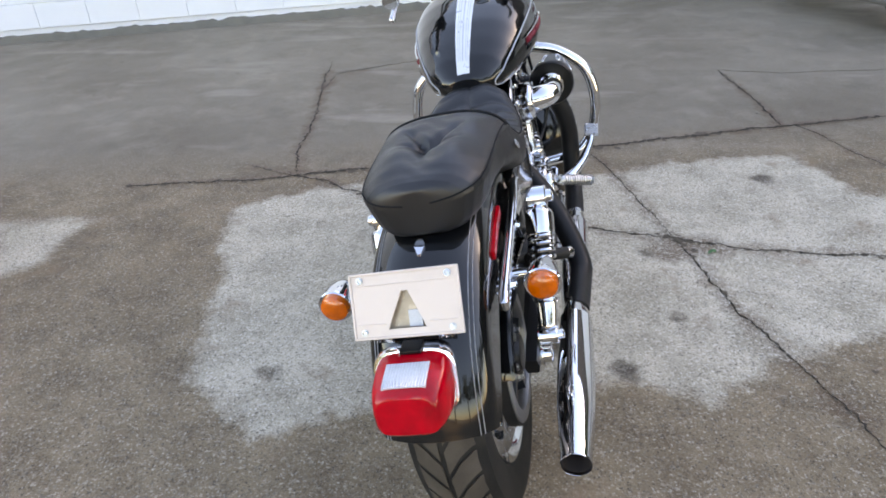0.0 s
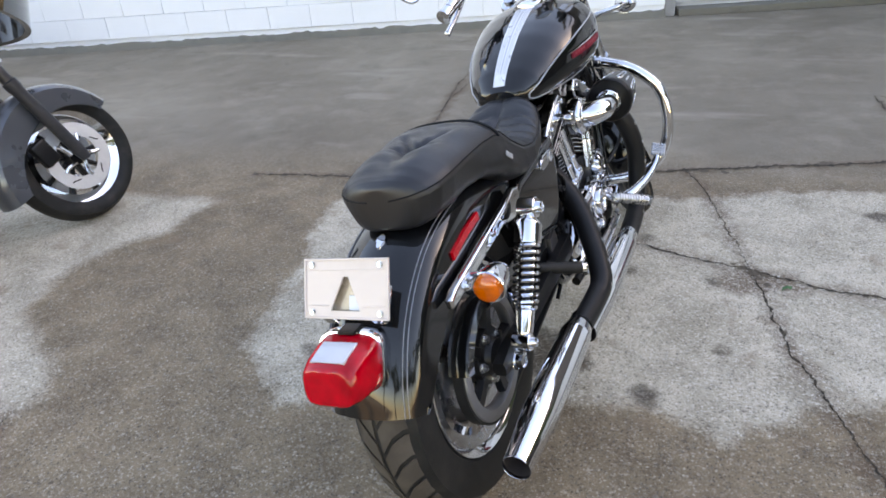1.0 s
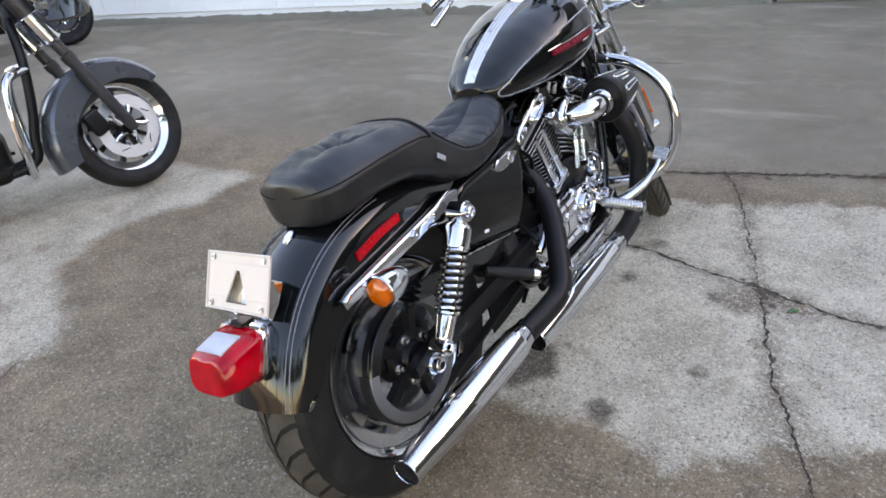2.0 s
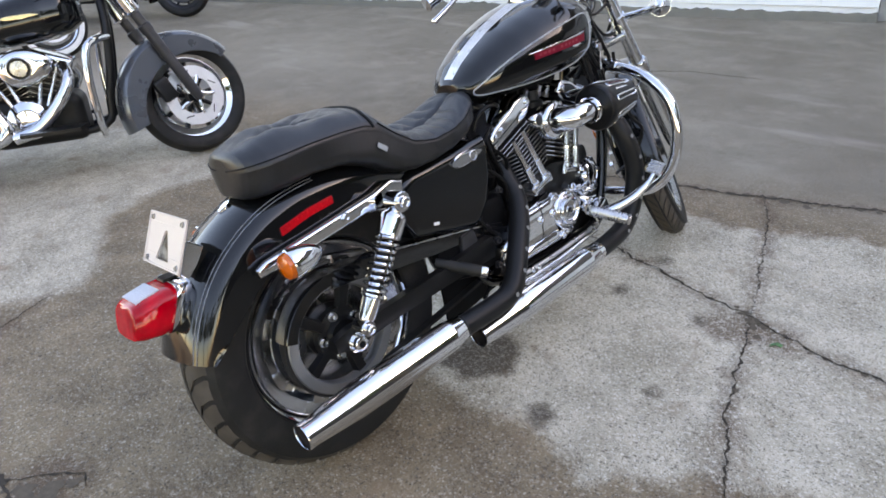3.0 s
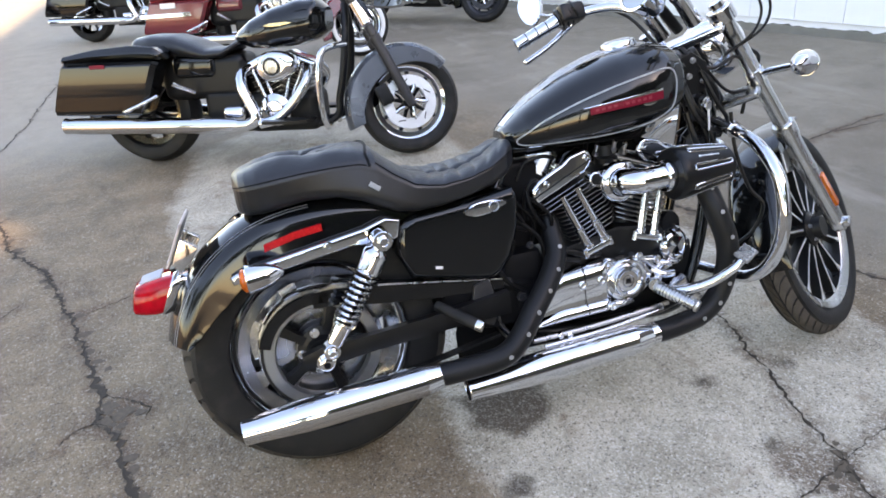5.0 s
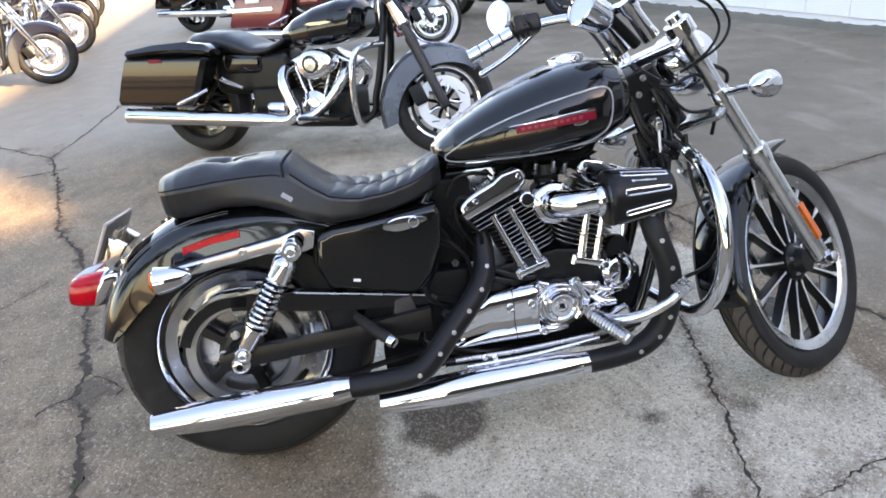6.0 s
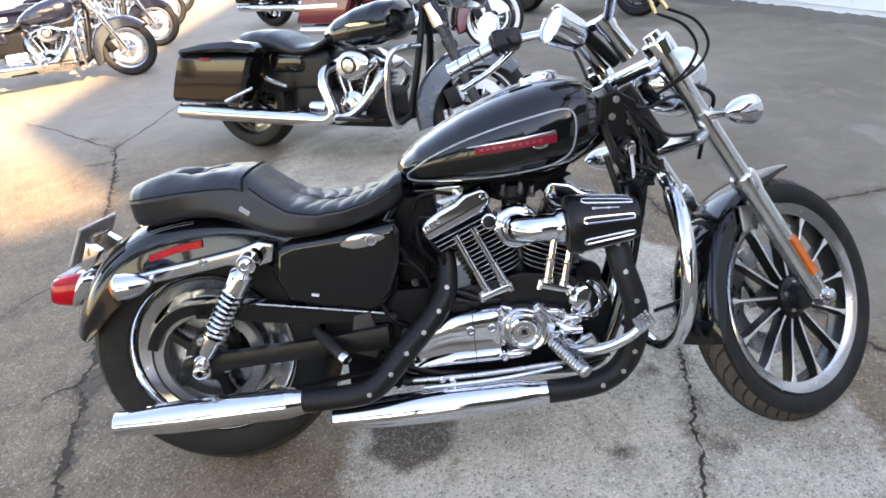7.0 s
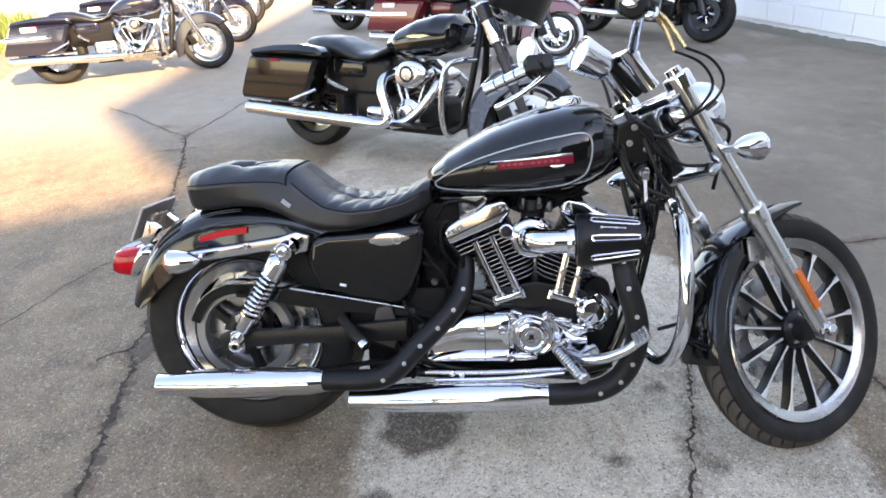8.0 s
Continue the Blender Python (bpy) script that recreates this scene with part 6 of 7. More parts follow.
    # forks
    F = 0.100
    for s in (1, -1):
        fork = part("fork_leg", lathe([(-0.02, 0.0), (-0.02, 0.016), (0.0, 0.0215), (0.03, 0.0235), (0.07, 0.0245), (0.32, 0.0255), (0.335, 0.030), (0.365, 0.031), (0.372, 0.027), (0.372, 0.0)], 28, fork_at(s * F, 0), FORK_DIR), ALLOY, root, "silver fork slider with chrome tube", m=STEER)
        part("fork_tube", lathe([(0.36, 0.0), (0.36, 0.0205), (0.745, 0.0205), (0.745, 0)], 24, fork_at(s * F, 0), FORK_DIR), ALLOY, fork, "silver fork tube", m=STEER)
        part("fork_cap", lathe([(0.708, 0.0), (0.708, 0.034), (0.741, 0.034), (0.746, 0.031), (0.748, 0.020), (0.762, 0.019), (0.764, 0.0)], 20, fork_at(s * F, 0), FORK_DIR), CHROME, fork, "chrome fork cap", m=STEER)
        part("axle_boss", lathe([(0.0, 0.0), (0.0, 0.024), (0.022, 0.022), (0.024, 0.016), (0.038, 0.015), (0.04, 0.012), (0.04, 0)], 20, fork_at(s * (F - 0.005), 0.0), (s, 0, 0)), CHROME, fork, m=STEER)
        rf = loft([[fork_at(s * F, u) + Vector((s * 0.0255, 0, 0)) * 1 + FORK_FWD * k + Vector((s * h, 0, 0)) for k, h in ((-0.011, -0.004), (-0.010, 0.004), (0.010, 0.004), (0.011, -0.004))] for u in (0.07, 0.075, 0.175, 0.18)])
        part("fork_reflector", rf, AMBER, fork, "orange fork reflector", m=STEER)
        # turn signal on its clamp
        cl = part("signal_clamp", lathe([(0.52, 0.0), (0.52, 0.025), (0.55, 0.025), (0.55, 0)], 20, fork_at(s * F, 0), FORK_DIR), CHROME, fork, m=STEER)
        pos = free(0.150, 1.285, 0.803)
        pos.x *= s
        aim = Vector((0, 1, 0.05))
        signal(root, pos, aim, fork_at(s * F, 0.535, 0.005), "chrome front turn signal with amber lens", m=STEER, name="front_turn_signal")
    for up, fwd, lab in ((0.505, 0.0, "chrome lower fork clamp"), (0.708, 0.0, "chrome upper fork clamp")):
        m4 = Matrix.Translation(fork_at(0, up, -0.028)) @ Matrix.Rotation(RAKE, 4, "X")
        bm = box((0, 0, 0), (0.215, 0.058, 0.024), 0.010, 3)
        part("fork_clamp", bm, CHROME if up > 0.6 else ALLOY, root, lab, m=STEER @ m4)
    # headlight
    hc = fork_at(0, 0.622, 0.078)
    hd = Vector((0, 1, -0.05))
    head = part("headlight", lathe([(-0.095, 0.0), (-0.094, 0.018), (-0.085, 0.04), (-0.06, 0.062), (-0.025, 0.077), (0.01, 0.083), (0.03, 0.084), (0.036, 0.081), (0.04, 0.076), (0.036, 0.074)], 40, hc, hd), CHROME, root, "round chrome headlight", m=STEER)
    part("headlight_lens", lathe([(0.032, 0.075), (0.042, 0.06), (0.048, 0.03), (0.05, 0.0)], 36, hc, hd), CLEARLENS, head, "clear headlight lens", m=STEER)
    part("headlight_mount", box(fork_at(0, 0.60, 0.03), (0.04, 0.09, 0.03), 0.008), CHROME, head, m=STEER)
    # risers, handlebar, grips, levers
    rb = fork_at(0, 0.745, -0.03)
    for s in (1, -1):
        part("riser", lathe([(0.0, 0.0), (0.0, 0.022), (0.02, 0.02), (0.075, 0.019), (0.085, 0.023), (0.11, 0.023), (0.112, 0.018), (0.112, 0)], 20, rb + Vector((s * 0.045, 0, 0)), FORK_DIR + Vector((0, -0.1, 0))), CHROME, root, "chrome handlebar riser", m=STEER)
    top = rb + FORK_DIR * 0.098 + Vector((0, -0.01, 0))
    inner, outer = free(-0.176, 0.773, 0.958), free(-0.192, 0.687, 0.920)
    inner.x, outer.x = abs(inner.x), abs(outer.x)
    inner, outer = inner - top, outer - top
    half = [Vector((0, 0, 0)), Vector((0.06, 0, 0)), inner.lerp(Vector((0.07, 0, 0.01)), 0.7) + Vector((0, 0.01, 0.012)), inner.lerp(Vector((0.07, 0, 0.01)), 0.35) + Vector((0.01, 0.012, 0.014)), inner, inner.lerp(outer, 0.2)]
    pts = [top + Vector((-p.x, p.y, p.z)) for p in reversed(half)][:-1] + [top + p for p in half]
    bar = part("handlebar", tube(pts, 0.0127, 16, 6), CHROME, root, "chrome handlebar", m=STEER)
    for s in (1, -1):
        a = top + Vector((s * inner.x, inner.y, inner.z))
        d = Vector((s * (outer.x - inner.x), outer.y - inner.y, outer.z - inner.z)).normalized()
        grip = part("grip", lathe([(0.0, 0.0), (0.0, 0.018), (0.006, 0.0185), (0.03, 0.0165), (0.032, 0.018), (0.06, 0.0165), (0.062, 0.018), (0.09, 0.0165), (0.092, 0.018), (0.118, 0.0175), (0.119, 0.020), (0.123, 0.0195), (0.125, 0.0)], 24, a + d * 0.0, d), CHROME, bar, "chrome and rubber grip", m=STEER)
        for k in range(3):
            part("grip_band", lathe([(0.029 + 0.03 * k, 0.0160), (0.029 + 0.03 * k, 0.0178), (0.0315 + 0.03 * k, 0.0178), (0.0315 + 0.03 * k, 0.0160)], 24, a, d, closed=True), RUBBER, grip, "black rubber ring", m=STEER)
        sw = part("switch_housing", box(a - d * 0.038, (0.075, 0.052, 0.05), 0.012, m=pose(0, 0, 0, 0, 0, s * -65)), SATIN, root, "black handlebar switch housing", m=STEER)
        part("switch", box(a - d * 0.03 + Vector((0, -0.02, 0.012)), (0.03, 0.012, 0.01), 0.003, m=pose(0, 0, 0, 0, 0, s * -65)), SATIN, sw, m=STEER)
        for k in range(4):
            part("housing_ridge", lathe([(0, 0.0), (0, 0.028), (0.004, 0.0305), (0.008, 0.028), (0.008, 0.0)], 18, a - d * (0.012 + 0.014 * k), d), SATIN, sw, m=STEER)
        perch = part("lever", tube([a - d * 0.05 + Vector((0, 0.035, -0.005)), a + Vector((0, 0.055, -0.012)), a + d * 0.07 + Vector((0, 0.055, -0.03)), a + d * 0.135 + Vector((0, 0.045, -0.04))], [0.010, 0.0085, 0.0075, 0.0085], 12, 5), CHROME, root, "chrome hand lever", m=STEER)
        part("lever_end", dome(a + d * 0.135 + Vector((0, 0.045, -0.04)), d, 0.0095, 0.009, 14), CHROME, perch, m=STEER)
        if s > 0:
            part("brake_reservoir", box(a - d * 0.055 + Vector((0, 0.03, 0.022)), (0.06, 0.05, 0.045), 0.008, m=pose(0, 0, 0, 0, 0, -65)), SATIN, root, "black brake fluid reservoir", m=STEER)
        # teardrop mirror on a thin stem
        mc = free(-0.345, 0.777, 0.993)
        mc.x = s * abs(mc.x)
        face = Vector((-s * 0.25, -1, 0.15)).normalized()
        side = face.cross(Vector((0, 0, 1))).normalized()
        rise = side.cross(face)

        def oval(k, dist):
            return [mc + face * dist + side * (0.036 * k * math.cos(q) * (1 + 0.18 * math.sin(q))) + rise * (0.050 * k * math.sin(q)) for q in (2 * math.pi * i / 32 for i in range(32))]

        stem = part("mirror", loft([oval(0.98, 0.004), oval(1.04, 0.0), oval(1.0, -0.010), oval(0.8, -0.022), oval(0.4, -0.030)]), CHROME, root, "teardrop chrome mirror", m=STEER)
        part("mirror_glass", loft([oval(0.93, 0.003), oval(0.93, 0.0055)]), MIRROR, stem, "mirror glass", m=STEER)
        part("mirror_stem", tube([a - d * 0.045 + Vector((0, 0.025, 0.01)), a - d * 0.04 + Vector((s * 0.03, 0.04, 0.02)), mc + Vector((-s * 0.03, 0.03, -0.035)), mc - face * 0.024], 0.006, 10, 5), CHROME, stem, m=STEER)
    # speedometer in a chrome cup
    gc = free(0.012, 0.905, 1.008)
    gd = Vector((0, -0.92, 0.40))
    gauge = part("speedometer", lathe([(-0.075, 0.0), (-0.075, 0.03), (-0.06, 0.038), (-0.02, 0.042), (0.0, 0.0445), (0.006, 0.0445), (0.008, 0.040), (0.004, 0.038)], 36, gc, gd), CHROME, root, "chrome speedometer cup", m=STEER)
    part("dial", lathe([(0.003, 0.0), (0.003, 0.039), (0.001, 0.039)], 32, gc, gd), GLASS, gauge, "pale dial under glass", m=STEER)
    part("gauge_bracket", tube([gc - gd.normalized() * 0.05, top + Vector((0, -0.01, -0.02)), rb], 0.014, 12, 4), SATIN, gauge, "black gauge bracket", m=STEER)
    # cables looping ahead of the bars
    hand = (outer - inner).normalized()
    a = top + inner - hand * 0.06
    for k in (0, 1):
        o = Vector((0.004, 0.022, 0.007)) * k
        end, mid, far, low = (free(*(Vector(p) + o)) for p in ((0.131, 1.097, 1.014), (0.11, 1.16, 0.985), (0.099, 1.192, 0.935), (0.10, 1.165, 0.885)))
        cab = part("throttle_cable", tube([end, mid, far, low, free(0.06, 1.12, 0.84)], 0.0034, 10, 7), SATIN, root, "black looping control cable", m=STEER)
        part("cable_sleeve", tube([a + o, a.lerp(end, 0.5) + Vector((0, 0.02, 0.015)), end], [0.0065, 0.0055, 0.0048], 10, 5), GOLDTUBE, cab, "brass cable sleeve", m=STEER)
    a = Vector((-a.x, a.y, a.z)) if a.x > 0 else a
    part("clutch_cable", tube([a, a + Vector((0.03, 0.06, 0.0)), a + Vector((0.09, 0.10, -0.06)), a + Vector((0.15, 0.08, -0.16))], 0.0045, 10, 6), SATIN, root, "black looping control cable", m=STEER)
    part("brake_hose", tube([fork_at(0.08, 0.62, 0.03), fork_at(0.11, 0.56, 0.05), fork_at(0.06, 0.50, 0.03), fork_at(0.02, 0.44, 0.0)], 0.005, 10, 6), SATIN, root, "black brake hose", m=STEER)


def build_motorcycle():
    root = new("motorcycle")
    root.matrix_world = STAND
    tagged(root, "black cruiser motorcycle with chrome exhausts leaning on its stand", "motorcycle")
    build_rear_wheel(root)
    build_drive(root)
    build_shocks(root)
    build_fender(root)
    build_tail(root)
    build_seat(root)
    build_tank(root)
    build_frame(root)
    build_engine(root)
    build_exhaust(root)
    build_controls(root)
    build_front(root)
    for s in (1, -1):
        signal(root, (s * 0.186, -0.118, 0.551), (0.0, -1, -0.05), (s * 0.125, -0.075, 0.546), "chrome rear turn signal with amber lens", name="rear_turn_signal")
    return root


build_motorcycle()


# ---------- buildings ----------
WALLPAINT = mat("white_wall_paint", (0.82, 0.84, 0.86), 0.6, 0, 0.05, 3, bump=0.35, bscale=60)
FOOTING = mat("mossy_footing", (0.15, 0.14, 0.115), 0.9, 0, 0.35, 9, bump=0.6, bscale=40, dirt=0.5)
DOORPAINT = mat("grey_door_paint", (0.5, 0.52, 0.54), 0.5, 0, 0.06, 4, bump=0.1)
DARKTRIM = mat("grey_trim", (0.25, 0.25, 0.25), 0.6, 0, 0.2, 20)
BRICK = mat("shade_block_brick", (0.055, 0.046, 0.042), 0.85, 0, 0.25, 6, bump=0.4, bscale=30)
SOIL = mat("dry_soil", (0.2, 0.16, 0.11), 0.95, 0, 0.35, 12, bump=0.6, bscale=50)

WALL_H, WALL_END = 4.2, -0.07


def build_wall():
    wall = part("wall_north", box((-15.0 + WALL_END / 2, 0.11, WALL_H / 2), (30.0 + WALL_END, 0.2, WALL_H)), WALLPAINT, None)
    wall.matrix_world = WALL_M
    tagged(wall, "white painted concrete block wall with a mossy footing", "wall", kind="structure")
    foot = bmesh.new()
    rnd = random.Random(2)
    rings = []
    for i in range(700):
        u = -30.0 + (30.0 + WALL_END) * i / 699
        h, d = rnd.uniform(0.045, 0.062), rnd.uniform(0.04, 0.052)
        rings.append([(u, 0.012, 0.0), (u, -d - 0.02, 0.0), (u, -d, h * 0.6), (u, -d * 0.6, h), (u, 0.012, h * rnd.uniform(0.95, 1.15))])
    loft(rings, True, True, foot)
    f = part("footing", foot, FOOTING, None)
    f.matrix_world = WALL_M
    tagged(f, "rough mossy concrete footing along the wall", "footing", kind="structure")
    return wall


WALL = build_wall()


def build_garage():
    """Recessed roller door to the right of the block wall, with a dark jamb and a pale sill."""
    door = part("door_1", box((2.6, 0.16, 1.6), (5.2, 0.05, 3.2), 0.004), DOORPAINT, None)
    door.matrix_world = WALL_M
    tagged(door, "pale grey closed roller door in the yard wall", "door", kind="structure")
    for i in range(5):
        part("door_panel", box((2.6, 0.128, 0.36 + 0.58 * i), (5.1, 0.02, 0.54), 0.006), DOORPAINT, door)
    part("door_jamb", box((WALL_END + 0.05, 0.07, 1.7), (0.09, 0.14, 3.4), 0.006), DARKTRIM, door, "grey metal jamb")
    part("door_sill", box((2.6, 0.06, 0.03), (5.1, 0.2, 0.06), 0.008), FOOTING, door, "pale concrete sill")
    part("lintel", box((2.6, 0.11, 3.8), (5.3, 0.2, 0.9), 0.004), WALLPAINT, door)
    rest = part("wall_east", box((12.2, 0.11, WALL_H / 2), (14.0, 0.2, WALL_H)), WALLPAINT, None)
    rest.matrix_world = WALL_M
    tagged(rest, "white painted block wall beyond the door", "wall", kind="structure")


build_garage()


# two unseen blocks added to keep the yard in shade but for a sunny wedge
def shade_block(name, foot, height, label):
    bm = loft([[(x, y, z) for x, y in foot] for z in (0, height)])
    return tagged(part(name, bm, BRICK, None, flat=True), label, "building", kind="structure")


def toward_sun(p, dist):
    return Vector((p[0] + dist * math.cos(SUN_AZ), p[1] + dist * math.sin(SUN_AZ)))


def shade_height(dist):
    return dist * math.tan(SUN_EL)


# the tall block's eaves throw the two edges of the shade that meet in a corner; the long block's eave throws the third
corner, gable, eave = toward_sun((-4.0, -2.6), 26), Vector((13.9, 16.9)), Vector((-14.8, 0.0))
shade_block("tall_shade_block", (corner, corner + gable, corner + gable + eave, corner + eave), shade_height(26), "unseen tall block added to shade the yard")
a, b, back = toward_sun((-3.5, 1.9), 22), toward_sun((5.1, -15.2), 22), toward_sun((0, 0), 9)
shade_block("shade_block", (a, b, b + back, a + back), shade_height(22), "unseen long block added to shade the yard")

# ---------- trees on the far side of the street, mirrored in the paint and chrome ----------
BARK = mat("bark", (0.09, 0.07, 0.05), 0.9, 0, 0.4, 12, bump=0.8, bscale=30)
CROWN = mat("tree_leaf", (0.05, 0.075, 0.022), 0.65, 0, 0.5, 3)


def build_tree(seed, height):
    rnd = random.Random(seed)
    root = new("tree")
    tagged(root, "leafy broad street tree with a tapered trunk", "tree", "street trees")
    top = Vector((rnd.uniform(-0.4, 0.4), rnd.uniform(-0.4, 0.4), height * 0.62))
    trunk = tube([(0, 0, -0.05), (0.05, 0, height * 0.2), top * 0.7, top], [0.24, 0.19, 0.14, 0.07], 12, 4)
    tips = []
    for i in range(11):
        a = rnd.uniform(0, 6.28)
        s = top * rnd.uniform(0.45, 0.95)
        e = s + Vector((math.cos(a), math.sin(a), rnd.uniform(0.35, 0.9))) * height * rnd.uniform(0.17, 0.3)
        tube([s, s.lerp(e, 0.5) + Vector((0, 0, 0.12)), e], [0.08, 0.05, 0.02], 7, 3, trunk)
        tips.append(e)
    part("trunk", trunk, BARK, root, "brown bark trunk and limbs")
    bm = bmesh.new()
    for e in tips + [top + Vector((0, 0, height * 0.2))]:
        for k in range(5):
            c = e + Vector((rnd.gauss(0, 0.5), rnd.gauss(0, 0.5), rnd.gauss(0, 0.4)))
            for j in range(60):
                p = c + Vector((rnd.gauss(0, 0.4), rnd.gauss(0, 0.4), rnd.gauss(0, 0.32)))
                u = Vector((rnd.uniform(-1, 1), rnd.uniform(-1, 1), rnd.uniform(-1, 1))).normalized() * rnd.uniform(0.07, 0.15)
                v = u.orthogonal().normalized() * u.length * 0.6
                bm.faces.new([bm.verts.new(q) for q in (p - u, p + v, p + u, p - v)])
    part("crown", bm, CROWN, root, "crown of small green leaves", flat=True)
    return root


FIRST_TREE = build_tree(3, 8.5)
FIRST_TREE.matrix_world = pose(17.5, -3.2, 0, 0, 0, 20)
OTHER_TREE = build_tree(4, 9.0)
OTHER_TREE.matrix_world = pose(16.0, -8.0, 0, 0, 0, 130)
for k, (src, x, y) in enumerate(((FIRST_TREE, 13.0, -12.5), (OTHER_TREE, 18.5, 1.5), (FIRST_TREE, 8.0, -15.5), (OTHER_TREE, 2.5, -17.0), (FIRST_TREE, -2.5, -18.0), (OTHER_TREE, -8.5, -17.0), (FIRST_TREE, 20.5, -13.5), (OTHER_TREE, 16.0, 12.5), (FIRST_TREE, 10.5, 5.05))):
    copy_thing(src, pose(x, y, 0, 0, 0, 57 * k))


# ---------- touring motorcycles parked in the yard ----------
GREYPAINT = mat("charcoal_paint", (0.10, 0.11, 0.125), 0.28, 0.6, 0.1, 8, coat=0.6, rvar=0.04)
MAROON = mat("maroon_paint", (0.16, 0.012, 0.018), 0.22, 0.1, 0.15, 8, coat=1.0, rvar=0.03)
NAVY = mat("navy_paint", (0.008, 0.009, 0.02), 0.2, 0.0, 0.2, 8, coat=1.0, rvar=0.03)
GOLD = mat("brass_rim", (0.6, 0.5, 0.33), 0.25, 1.0, 0.1, 20)


def build_tourer(m, paint, fender_paint, label, steer=18, spokes=9, rim_mat=None, tour_pack=False, fairing=True, lace=False, bag_trim=False, brass_rear=False, cover_disc=False, bright_fork=False, dull=False):
    """A big touring motorcycle with hard saddlebags; origin at the rear tyre's contact, y ahead."""
    root = new("touring_motorcycle")
    root.matrix_world = m
    tagged(root, label, "motorcycle", "parked motorcycles")
    ar, af = Vector((0, 0, 0.30)), Vector((0, 1.50, 0.275))
    fd = Vector((0, -math.sin(radians(26)), math.cos(radians(26))))
    ff = Vector((0, fd.z, -fd.y))
    st = rot_about(af - ff * 0.05, fd, steer)
    # dull: shade put into the colour, rims and discs take a darker metal
    rim_mat = rim_mat or (DARKMETAL if dull else CHROME)

    def wheel(name, c, R, w, rim_r, mm, disc_side):
        wh = part(name, lathe([(-0.03, rim_r - 0.012), (-0.04, rim_r + 0.006), (-0.034, rim_r + 0.010), (-0.02, rim_r - 0.006), (0.02, rim_r - 0.006), (0.034, rim_r + 0.010), (0.04, rim_r + 0.006), (0.03, rim_r - 0.012), (0.022, rim_r - 0.028), (-0.022, rim_r - 0.028)], 56, c, closed=True), rim_mat, root, "wheel with bright rim and black tyre", m=mm)
        part("tyre", lathe(tyre_profile(R, rim_r + 0.004, w), 64, c), RUBBER, wh, "black tyre", m=mm)
        part("hub", lathe([(-0.07, 0.0), (-0.07, 0.035), (0.07, 0.035), (0.07, 0.0)], 24, c), CHROME if lace else SATIN, wh, m=mm)
        n = 24 if lace else spokes
        for i in range(n):
            a = 2 * math.pi * i / n
            if lace:
                s = 1 if i % 2 else -1
                d0, d1 = Vector((0, math.sin(a + 0.5 * s), math.cos(a + 0.5 * s))), Vector((0, math.sin(a), math.cos(a)))
                part("spoke", tube([c + d0 * 0.034 + Vector((0.05 * s, 0, 0)), c + d1 * (rim_r - 0.024)], 0.0032, 6, 1), CHROME, wh, m=mm)
            else:
                d, t = Vector((0, math.sin(a), math.cos(a))), Vector((0, math.cos(a), -math.sin(a)))
                part("spoke", loft([[c + d * r + t * o * ww + Vector((x, 0, 0)) for x, o in ((-0.012, -1), (0.012, -1), (0.018, 0), (0.012, 1), (-0.012, 1))] for r, ww in ((0.03, 0.011), (0.1, 0.008), (rim_r - 0.024, 0.011))]), SATIN, wh, m=mm)
        for s in disc_side:
            rotor = part("brake_disc", lathe([(s * 0.062, 0.088), (s * 0.062, 0.142), (s * 0.067, 0.142), (s * 0.067, 0.088)], 48, c, closed=True), DARKMETAL if dull else DISCSTEEL, wh, "polished brake disc", m=mm)
            for i in range(5):
                a = 2 * math.pi * i / 5
                d = Vector((0, math.sin(a), math.cos(a)))
                q = Vector((0, math.sin(a + 0.9), math.cos(a + 0.9)))
                part("disc_slot", tube([c + Vector((s * 0.0655, 0, 0)) + q * 0.100, c + Vector((s * 0.0655, 0, 0)) + Vector((0, math.sin(a + 1.15), math.cos(a + 1.15))) * 0.114, c + Vector((s * 0.0655, 0, 0)) + Vector((0, math.sin(a + 1.2), math.cos(a + 1.2))) * 0.122], 0.0032, 6, 3), BLACKMETAL, rotor, "dark disc slot", m=mm)
                part("disc_arm", tube([c + Vector((s * 0.066, 0, 0)) + d * 0.03, c + Vector((s * 0.066, 0, 0)) + Vector((0, math.sin(a + 0.35), math.cos(a + 0.35))) * 0.07, c + Vector((s * 0.065, 0, 0)) + Vector((0, math.sin(a + 0.3), math.cos(a + 0.3))) * 0.095], 0.010, 8, 3), CHROME, rotor, m=mm)
        return wh

    rim_all, rim_mat = rim_mat, (GOLD if brass_rear else rim_mat)
    wheel("rear_wheel", ar, 0.30, 0.15, 0.195, None, ())
    rim_mat = rim_all
    part("brake_caliper", box(af + Vector((0.08, -0.135, 0.045)), (0.05, 0.075, 0.11), 0.014, m=pose(0, 0, 0, 25, 0, 0)), SATIN, root, "front brake caliper", m=st)

